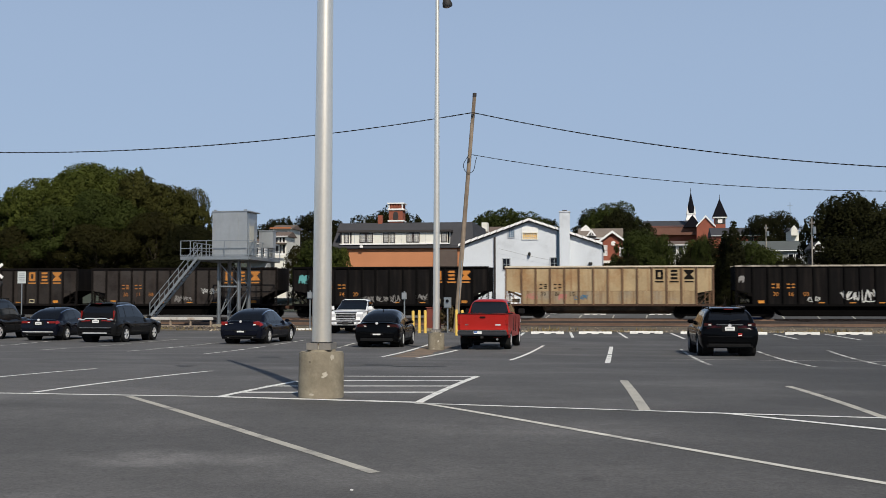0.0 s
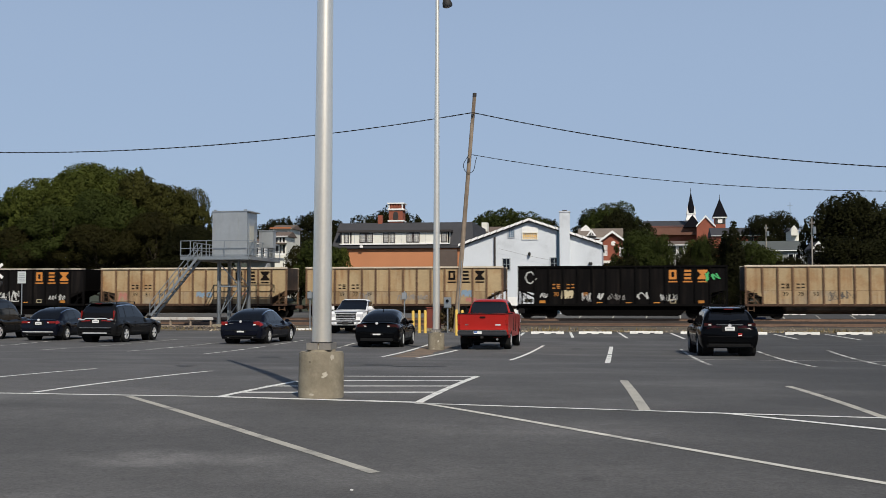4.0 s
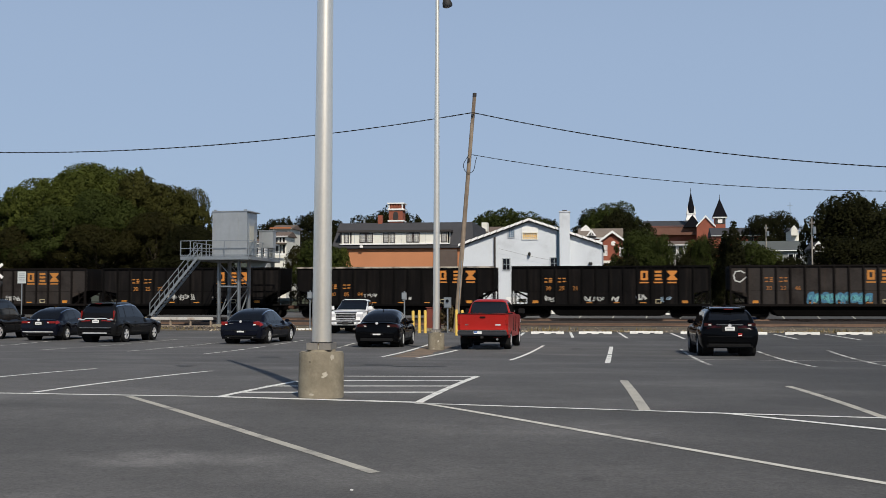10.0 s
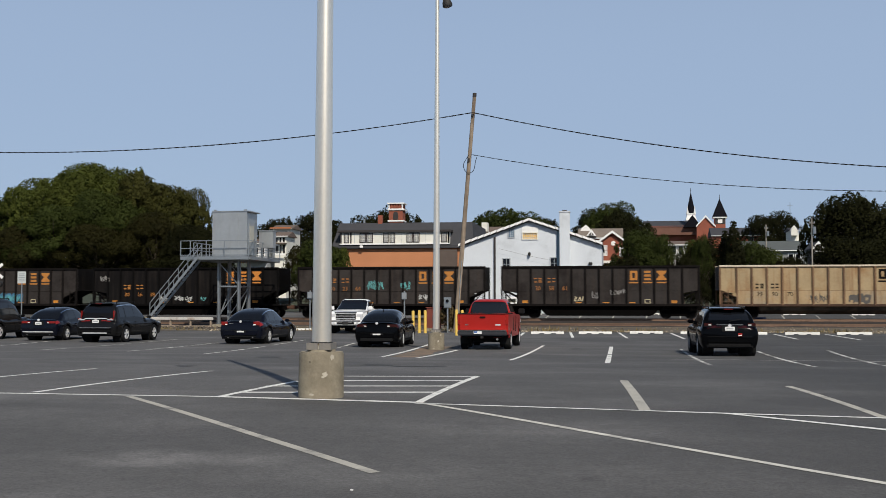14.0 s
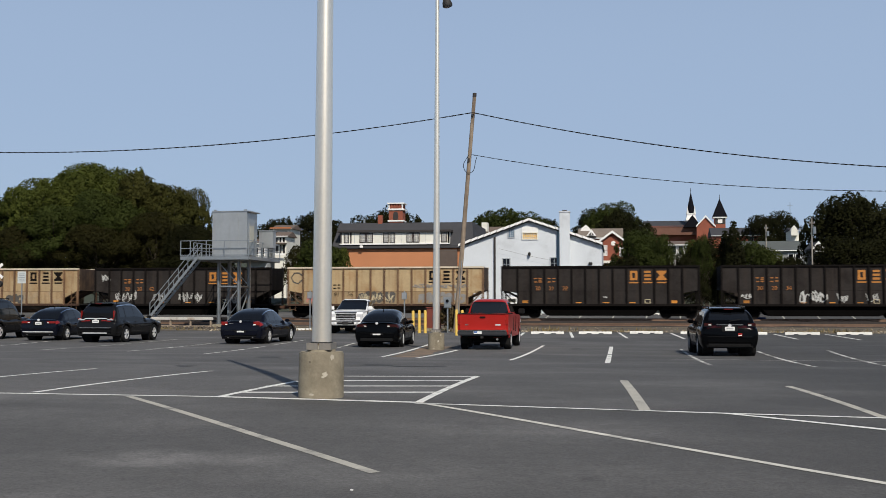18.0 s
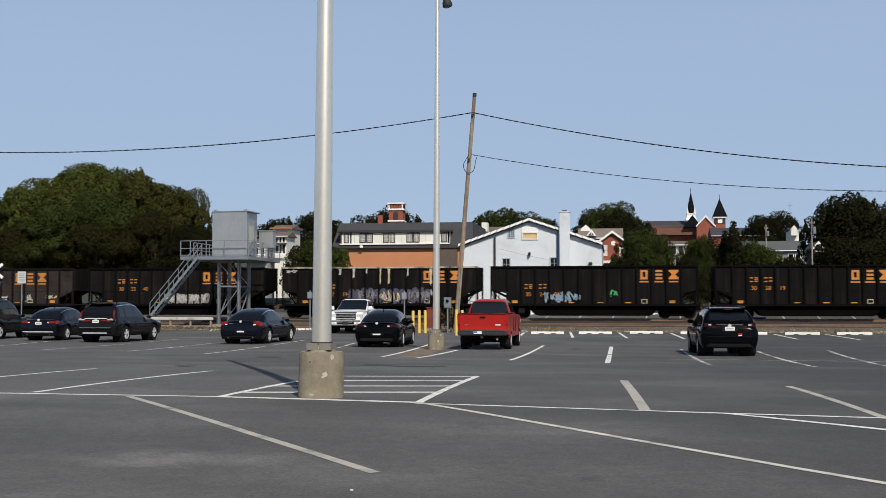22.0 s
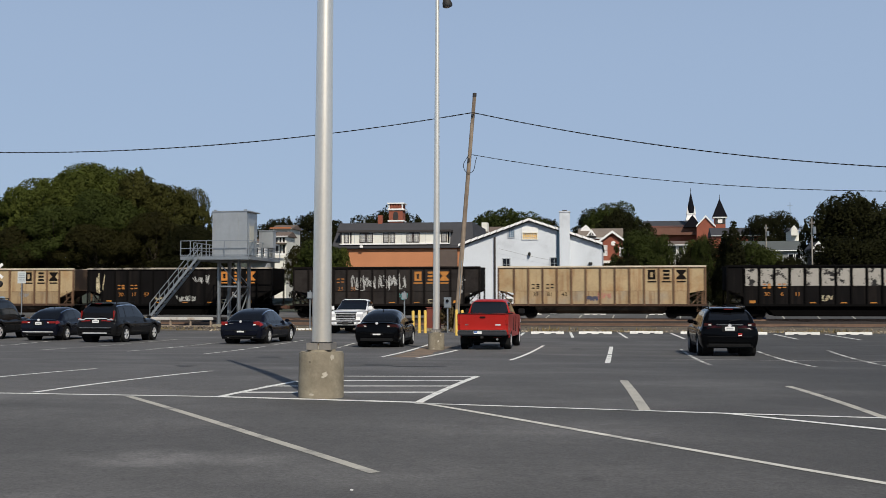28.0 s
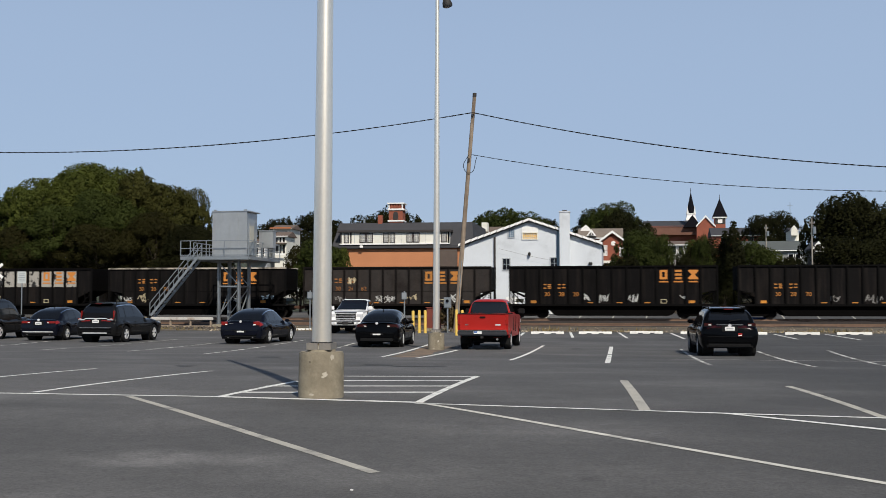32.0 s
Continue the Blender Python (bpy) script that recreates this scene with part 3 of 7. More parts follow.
control_post(-12.59, 66.0, 2.45)
control_post(-18.79, 67.0, 2.5)
red = thing("relay_cabinet", (-11.10, 68.0, -0.1), "rust-red steel relay cabinet behind the bollards", "cabinet")
part("body", bx((0, 0, 0.75), (0.85, 0.5, 1.3), 0, 0.02), RUST_RED, red)
part("roof", bx((0, 0, 1.43), (0.95, 0.6, 0.07), 0, 0.015), RUST_RED, red)
for s in (-0.2, 0.2):
    door = part("door", bx((s, -0.26, 0.75), (0.37, 0.02, 1.15), 0, 0.006), RUST_RED, red)
    part("handle", bx((s * 0.3, -0.285, 0.75), (0.03, 0.03, 0.14)), DARK_STEEL, door)
part("plinth", bx((0, 0, 0.05), (1.0, 0.65, 0.2), 0, 0.015), CONCRETE, red)


def side_cabinet():
    x, y = -24.55, 76.2
    t = thing("side_cabinet", (x, y, 4.81), "pale grey steel box on legs at the platform's end", "cabinet")
    part("body", bx((0, 0, 1.3), (1.05, 0.7, 1.2), 0, 0.02), CABINET, t)
    part("lid", bx((0, 0, 1.93), (1.15, 0.8, 0.06), 0, 0.01), CABINET, t)
    part("door", bx((0, -0.36, 1.3), (0.9, 0.02, 1.05), 0, 0.006), CABINET, t)
    for s in (-0.42, 0.42):
        part("leg", bx((s, 0, 0.35), (0.07, 0.07, 0.7)), GALV, t)


side_cabinet()


# ---- bay sign and the white guard rail ----
def bay_sign(x, y):
    t = thing("parking_sign", (x, y, ground_z(x, y)), "white notice sign with dark lines of text on a steel post", "sign")
    part("post", bx((0, 0, 1.75), (0.06, 0.04, 3.6)), GALV, t)
    plate = part("plate", bx((0, -0.035, 3.31), (0.56, 0.012, 0.74), 0, 0.003), mat("weathered_sign_white", (0.50, 0.53, 0.52), 0.6, var=0.15, scale=3), t)
    for i in range(5):
        part("text_bar", bx((0, -0.043, 3.53 - 0.11 * i), (0.42 - 0.06 * (i % 2), 0.006, 0.035)), GALV, plate)


bay_sign(-36.51, 64.0)


def guard_rail():
    a, b = Vector((-31.73, 72.0, 0)), Vector((-27.00, 72.0, 0))
    t = thing("guard_rail", (a.x, a.y, -0.1), "low pale steel guard rail on short posts at the lot's edge", "guard rail")
    L = (b - a).length
    part("rail", bx((L / 2, 0, 0.62), (L, 0.08, 0.2), 0, 0.03), mat("bleached_rail_steel", (0.52, 0.50, 0.46), 0.6, 0.1, var=0.2, stain=(0.25, 0.16, 0.10), stain_at=0.62), t)
    part("timber_kerb", bx((L / 2, -0.3, 0.08), (L, 0.16, 0.16), 0, 0.02), WEATHERED_WOOD, t)
    for i in range(4):
        part("post", bx((0.2 + i * (L - 0.4) / 3, 0.1, 0.3), (0.12, 0.14, 0.62)), WEATHERED_WOOD, t)


guard_rail()


# ---- vehicles: x forward, wheels on z = 0 ----
def car_paint(name, col, gloss=0.2):
    return mat(name, col, 0.13, 0.0, var=0.06, scale=1.5, fine=60, bump=0.0, coat=0.0, spec=gloss)


TAIL = mat("tail_lamp_red", (0.22, 0.012, 0.010), 0.2, var=0.1, bump=0, coat=0.5)
TAIL_BRIGHT = mat("bright_tail_lamp", (0.30, 0.016, 0.012), 0.2, var=0.15, bump=0)
TAIL_DARK = mat("smoked_tail_lamp", (0.032, 0.006, 0.006), 0.12, var=0.1, bump=0)
HEADLAMP = mat("headlamp", (0.72, 0.72, 0.74), 0.12, 0.2, var=0.1, bump=0, coat=0.6)
CHROME = mat("chrome", (0.72, 0.72, 0.72), 0.15, 1.0, var=0.05, bump=0)
PLATE = mat("plate_white", (0.72, 0.72, 0.70), 0.5, var=0.08, bump=0)
TRIM_BLACK = mat("black_plastic", (0.005, 0.005, 0.0055), 0.75, var=0.1, spec=0.2)
RIM = mat("alloy_rim", (0.60, 0.60, 0.60), 0.35, 0.15, var=0.1, bump=0)
WELL = mat("wheel_well", (0.008, 0.008, 0.008), 0.95, var=0.1, bump=0)
WHEEL_MESH = {}


def wheel(parent, x, y, r, w=0.23):
    key = (round(r, 3), round(w, 3), y > 0)
    s = 1 if y > 0 else -1
    if key not in WHEEL_MESH:
        bm = bmesh.new()
        prof = [(0.62 * r, -w / 2), (0.93 * r, -w / 2), (r, -w / 2 + 0.03), (r, w / 2 - 0.03), (0.93 * r, w / 2), (0.62 * r, w / 2), (0.6 * r, 0)]
        rings = [[bm.verts.new((q * math.cos(a), d, q * math.sin(a))) for q, d in prof] for a in [2 * math.pi * i / 28 for i in range(28)]]
        for i in range(28):
            p, q = rings[i], rings[(i + 1) % 28]
            for j in range(7):
                bm.faces.new((p[j], p[(j + 1) % 7], q[(j + 1) % 7], q[j]))
        tyre = mesh_of("tyre", bm, BLACK_RUBBER, True)
        bm = rd((0, s * (w / 2 - 0.09), 0), (0, s * (w / 2 - 0.06), 0), 0.6 * r, n=24)
        me_back = mesh_of("wheel_back", bm, DARK_STEEL)
        bm = bmesh.new()
        for i in range(5):
            a = 2 * math.pi * i / 5 + 0.3
            for da in (-0.16, 0.16):
                beam(bm, (0.1 * r * math.cos(a), s * (w / 2 - 0.02), 0.1 * r * math.sin(a)), (0.62 * r * math.cos(a + da), s * (w / 2 - 0.03), 0.62 * r * math.sin(a + da)), 0.045, 0.03)
        rod(bm, (0, s * (w / 2 - 0.05), 0), (0, s * (w / 2), 0), 0.17 * r, n=14)
        for i in range(28):
            a, b = 2 * math.pi * i / 28, 2 * math.pi * (i + 1) / 28
            beam(bm, (0.62 * r * math.cos(a), s * (w / 2 - 0.02), 0.62 * r * math.sin(a)), (0.62 * r * math.cos(b), s * (w / 2 - 0.02), 0.62 * r * math.sin(b)), 0.03, 0.03)
        rim = mesh_of("rim", bm, RIM)
        WHEEL_MESH[key] = (tyre, me_back, rim)
    tyre, back, rim = WHEEL_MESH[key]
    wh = part("wheel", back, None, parent, at=(x, y, r))
    part("tyre", tyre, None, wh)
    part("rim", rim, None, wh)


def arch(cx, r, n=9):
    """The points of a wheel opening from back to front, over the top."""
    return [(cx - r * math.cos(math.pi * i / n), 0.34 + r * math.sin(math.pi * i / n) * 1.0) for i in range(n + 1)]


def glide(pts, u):
    """A smooth line through points, u counts the points."""
    i = max(0, min(int(u), len(pts) - 2))
    k = u - i
    p0, p1, p2, p3 = (Vector(pts[max(0, min(j, len(pts) - 1))]) for j in (i - 1, i, i + 1, i + 2))
    return 0.5 * (2 * p1 + (p2 - p0) * k + (2 * p0 - 5 * p1 + 4 * p2 - p3) * k ** 2 + (3 * p1 - p0 - 3 * p2 + p3) * k ** 3)


def sheet(bm, rows, close=False):
    """Faces between rows of points."""
    vs = [[bm.verts.new(p) for p in r] for r in rows]
    for a, b in zip(vs, vs[1:]):
        for i in range(len(a) - 1):
            bm.faces.new((a[i], a[i + 1], b[i + 1], b[i]))
        if close:
            bm.faces.new((a[-1], a[0], b[0], b[-1]))
    return vs


def inlay(P, mid, u0, u1, v0, v1, off=0.006, nu=8, nv=6, bm=None):
    """A thin plate that follows the curved skin P between two lines each way."""
    bm = bm or bmesh.new()
    def at(u, v, o):
        e = 1e-3
        n = (P(u + e, v) - P(u - e, v)).cross(P(u, v + e) - P(u, v - e))
        p = P(u, v)
        n = n.normalized() if n.length > 0 else Vector((0, 0, 1))
        return p + n * (o if n.dot(p - mid) > 0 else -o)
    us, vs = [u0 + (u1 - u0) * i / nu for i in range(nu + 1)], [v0 + (v1 - v0) * i / nv for i in range(nv + 1)]
    top = sheet(bm, [[at(u, v, off) for v in vs] for u in us])
    low = sheet(bm, [[at(u, v, -0.006) for v in vs] for u in us])
    edge = lambda g: g[0] + [r[-1] for r in g[1:]] + g[-1][-2::-1] + [r[0] for r in g[-2:0:-1]]
    a, b = edge(top), edge(low)
    for i in range(len(a)):
        j = (i + 1) % len(a)
        bm.faces.new((a[i], a[j], b[j], b[i]))
    return bm


def cabin_shell(t, paint, roofline, zb, wb, tumble, n, rear, front, sides, lo=0.16, hi=0.80, trim=None, span=0.53):
    """Roof, pillars and curved panes; rear, front and sides are stretches along the roofline."""
    last = len(roofline) - 1
    high = max(p[1] for p in roofline)
    mid = Vector(((roofline[0][0] + roofline[-1][0]) / 2, 0, (zb + high) / 2))

    def P(u, a):
        x, zr = glide(roofline, max(0.0, min(u, last)))
        h = max(zr - zb, 0.02)
        w = wb * (1 - 0.05 * max(0.0, 1 - u / 1.3) ** 2)
        th = (1 - min(1.0, abs(a))) * math.pi / 2
        y = w * max(0.0, math.cos(th)) ** (2 / n)
        z = h * max(0.0, math.sin(th)) ** (2 / n)
        x += 0.10 * (y / w) ** 2 * max(0.0, 1 - u / 1.6) - 0.20 * (y / w) ** 2 * max(0.0, 1 - (last - u) / 2.0)
        return Vector((x, math.copysign(y * (1 - tumble * z / (high - zb)), a), zb + z))

    def along(frac):
        return 1 - math.asin(frac ** (n / 2)) * 2 / math.pi

    bm = bmesh.new()
    vs = sheet(bm, [[P(last * i / 44, -1 + 2 * j / 36) for j in range(37)] for i in range(45)])
    for r in (vs[0], vs[-1]):
        bm.faces.new(r)
    cabin = part("cabin", bm, paint, t, smooth=True)
    part("rear_window", inlay(P, mid, *rear, -span, span, nu=8, nv=12), DARK_GLASS, cabin, smooth=True)
    part("windshield", inlay(P, mid, *front, -0.55, 0.55, nu=8, nv=12), DARK_GLASS, cabin, smooth=True)
    for s in (-1, 1):
        for u0, u1 in sides:
            part("side_window", inlay(P, mid, u0, u1, s * along(lo), s * along(hi)), DARK_GLASS, cabin, smooth=True)
        if trim:
            part("window_trim", inlay(P, mid, sides[0][0] - 0.06, sides[-1][1], s * along(hi + 0.012), s * along(hi + 0.055), 0.009, 16, 1), trim, cabin, "thin bright window trim")
    return cabin


def vehicle(m, label, category, paint, L=4.8, W=1.85, H=1.46, kind="sedan", wheel_r=0.33, trim=None, lamp_red=None, lamps=None, plate_z=None, tumble=0.25):
    t = thing(category.replace(" ", "_"), m, label, category, "parked cars")
    hl, hw = L / 2, W / 2
    fa, ra, ar = hl - 0.93, -hl + 1.0, wheel_r + 0.055
    suv = kind == "suv"
    low = 0.30 if suv else 0.22
    if suv:
        belt, waist = 1.06, 0.72
        top = [(-hl, 1.02), (-hl + 0.25, 1.08), (-hl + 1.5, 1.06), (hl - 1.35, 1.08), (hl - 0.7, 1.02), (hl, 0.86)]
        roof = [(-hl + 0.02, 1.0), (-hl + 0.27, H - 0.34), (-hl + 0.47, H - 0.1), (-hl + 0.85, H - 0.025), (-hl + 1.7, H), (-hl + 2.3, H - 0.045), (-hl + 2.75, H - 0.24), (-hl + 3.4, 1.02)]
    else:
        belt, waist = 0.92, 0.60
        top = [(-hl, 0.98), (-hl + 0.3, 1.03), (-hl + 0.8, 1.0), (-hl + 2.2, 0.94), (hl - 1.3, 0.95), (hl - 0.6, 0.87), (hl, 0.68)]
        roof = [(-hl + 0.38, 0.98), (-hl + 0.85, H - 0.24), (-hl + 1.45, H - 0.06), (-hl + 2.05, H), (-hl + 2.6, H - 0.04), (-hl + 3.1, H - 0.24), (-hl + 3.75, 0.90)]

    def body_at(x, v):
        e, f = abs(x) / hl, max(0.0, (abs(x) - hl + 0.16) / 0.16)
        w = hw * (1 - 0.06 * max(0.0, (e - 0.78) / 0.22) ** 2 - 0.07 * f ** 3)
        i = max(j for j in range(len(top) - 1) if x >= top[j][0] or j == 0)
        zt = glide(top, i + (x - top[i][0]) / (top[i + 1][0] - top[i][0]))[1] - 0.07 * f ** 3
        zl = low + 0.07 * f ** 2
        for a in (fa, ra):
            if abs(x - a) < ar:
                zl = max(zl, wheel_r + math.sqrt(ar ** 2 - (x - a) ** 2))
        zm = max(waist, zl + 0.04)
        s = min(1.0, abs(v))
        if s > 0.4:
            k = (s - 0.4) / 0.6
            y, z = w * (1 - 0.09 * k ** 2.2), zm + (zl - zm) * k
        else:
            th = (0.4 - s) / 0.4 * math.pi / 2
            y, z = w * max(0.0, math.cos(th)) ** 0.48 * (1 - 0.015 * th), zm + (zt - zm) * max(0.0, math.sin(th)) ** 0.55
        return Vector((x, math.copysign(y, v), z))

    def v_at(x, z):
        a, b = 0.0, 1.0
        for _ in range(24):
            c = (a + b) / 2
            a, b = (c, b) if body_at(x, c).z > z else (a, c)
        return a

    xs = sorted({round(x, 4) for x in [-hl + L * i / 56 for i in range(57)] + [-hl + 0.03, -hl + 0.06, -hl + 0.1, hl - 0.03, hl - 0.06, hl - 0.1] + [a + ar * k for a in (fa, ra) for k in (-1.004, -0.999, -0.97, -0.9, -0.75, 0.75, 0.9, 0.97, 0.999, 1.004)]})
    ring = [-1 + 0.6 * j / 7 for j in range(7)] + [-0.4 + 0.8 * j / 26 for j in range(27)] + [0.4 + 0.6 * (j + 1) / 7 for j in range(7)]
    bm = bmesh.new()
    vs = sheet(bm, [[body_at(x, v) for v in ring] for x in xs], True)
    bm.faces.new(vs[0])
    bm.faces.new(vs[-1])
    body = part("body", bm, paint, t, smooth=True)
    mid = Vector((0, 0, 0.6))
    bm = bmesh.new()
    for a in (fa, ra):
        for s in (-1, 1):
            rod(bm, (a, s * (hw - 0.5), wheel_r), (a, s * (hw - 0.14), wheel_r), ar - 0.01, n=20)
    box(bm, (0, 0, low + 0.04), (L - 0.5, W - 0.35, 0.1))
    part("underbody", bm, WELL, t)
    if suv:
        cabin_shell(t, paint, roof, 0.90, hw * 0.95, tumble, 6.0, (0.7, 1.85), (5.2, 6.8), ((2.25, 3.25), (3.32, 4.35), (4.42, 6.3)), 0.27, 0.82, trim, 0.36)
    else:
        cabin_shell(t, paint, roof, 0.80, hw * 0.92, 0.22, 4.2, (0.22, 1.6), (4.25, 5.8), ((1.15, 1.75), (1.82, 3.0), (3.08, 4.9)), 0.28, 0.82, trim)
    for s in (1, -1):
        xm = hl - 1.52 if suv else hl - 1.55
        part("mirror", bx((xm, s * (hw - 0.02), belt + 0.05), (0.13, 0.24, 0.13), 0, 0.04), paint, t)
        for k in (-0.5, 0.6):
            y = body_at(k, 0.4).y
            part("door_handle", bx((k, s * (y - 0.005), belt - 0.14), (0.19, 0.05, 0.03), 0, 0.008), paint, body)
        for x in (ra + ar + 0.12, 0.12, fa - ar - 0.10):
            part("door_seam", inlay(body_at, mid, x, x + 0.014, s * v_at(x, 0.36), s * v_at(x, belt - 0.06), 0.003, 1, 10), TRIM_BLACK, body)
        part("rocker_trim", inlay(body_at, mid, ra + ar + 0.05, fa - ar - 0.05, s * 0.82, s * 0.985, 0.012, 8, 2), TRIM_BLACK, body)
        part("headlight", bx((hl - 0.14, s * (hw - 0.33), 0.70 if not suv else 0.84), (0.25, 0.36, 0.12), 0, 0.03), HEADLAMP, t)
        part("exhaust_tip", rd((-hl + 0.15, s * 0.55, low + 0.08), (-hl - 0.02, s * 0.55, low + 0.08), 0.032), TRIM_BLACK if suv else CHROME, t)
        # lamps wrap round the corner
        za, zc, lw = lamps or ((1.0, 1.11, 0.3) if suv else (0.80, 0.95, 0.34))
        x1 = -hl + 0.26
        bm = inlay(body_at, mid, -hl + 0.012, x1, s * v_at(x1, za), s * v_at(x1, zc), 0.01, 6, 3)
        box(bm, (-hl - 0.002, s * (hw * 0.87 - lw / 2), (za + zc) / 2 - 0.01), (0.02, lw, (zc - za) * 0.85), 0, 0.012)
        lamp = part("tail_light", bm, lamp_red or TAIL_DARK, t, "red tail light" if lamp_red else "smoked tail light", smooth=True)
        part("lamp_inset", bx((-hl - 0.013, s * (hw * 0.87 - lw + 0.06), za + 0.03), (0.012, 0.1, (zc - za) * 0.28), 0, 0.004), PLATE, lamp, "clear reversing lens")
        part("lamp_bezel", bx((-hl - 0.004, s * (hw * 0.87 - lw / 2), za - 0.015), (0.02, lw + 0.02, 0.018), 0, 0.004), TRIM_BLACK, lamp)
        wheel(t, fa, s * (hw - 0.125), wheel_r)
        wheel(t, ra, s * (hw - 0.125), wheel_r)
    bm = bx((-hl + 0.02, 0, low + 0.24), (0.13, W * 0.80, 0.22), 0, 0.06)
    part("rear_bumper", bm, paint, t, smooth=True)
    part("bumper_valance", bx((-hl + 0.05, 0, low + 0.12), (0.14, W * 0.72, 0.1), 0, 0.02), TRIM_BLACK, t)
    zp = plate_z or (0.52 if not suv else 0.93)
    zl_ = 0.93 if suv else 0.88
    part("plate_recess", bx((-hl + 0.004, 0, zp), (0.03, 0.52, 0.2), 0, 0.03), TRIM_BLACK, t)
    part("lid_seam", bx((-hl - 0.002, 0, low + 0.37), (0.012, W * 0.74, 0.014)), TRIM_BLACK, t)
    plate = part("number_plate", bx((-hl - 0.02, 0, zp), (0.02, 0.31, 0.125), 0, 0.004), PLATE, t, "white number plate")
    part("plate_bar", bx((-hl - 0.032, 0, zp), (0.006, 0.22, 0.022)), GALV, plate)
    part("badge", rd((-hl + 0.04, 0, zl_ + 0.1), (-hl - 0.015, 0, zl_ + 0.1), 0.055, n=14), HEADLAMP, t)
    if suv:
        for s in (1, -1):
            part("roof_rail", beam(bmesh.new(), (-hl + 0.7, s * hw * 0.62, H + 0.01), (hl - 2.3, s * hw * 0.62, H + 0.005), 0.03, 0.035), TRIM_BLACK, t)
            for x in (-hl + 0.72, hl - 2.32):
                part("rail_foot", bx((x, s * hw * 0.62, H - 0.035), (0.08, 0.03, 0.09)), TRIM_BLACK, t)
        part("spoiler", bx((-hl + 0.42, 0, H - 0.06), (0.34, W * 0.60, 0.035), 0, 0.014), paint, t)
        part("brake_lamp", bx((-hl + 0.25, 0, H - 0.075), (0.03, 0.3, 0.022), 0, 0.005), TAIL, t)
        part("wiper", beam(bmesh.new(), (-hl + 0.06, 0.02, 1.17), (-hl + 0.11, -0.36, 1.23), 0.02, 0.025), TRIM_BLACK, t)
        part("lower_cladding", bx((-hl + 0.05, 0, low + 0.07), (0.14, W * 0.82, 0.13), 0, 0.05), TRIM_BLACK, t, "matt black lower bumper cladding")
    part("antenna", rd((-hl + 1.6, 0, H - 0.03), (-hl + 1.47, 0, H + 0.05), 0.02, 0.008), TRIM_BLACK, t)
    return t


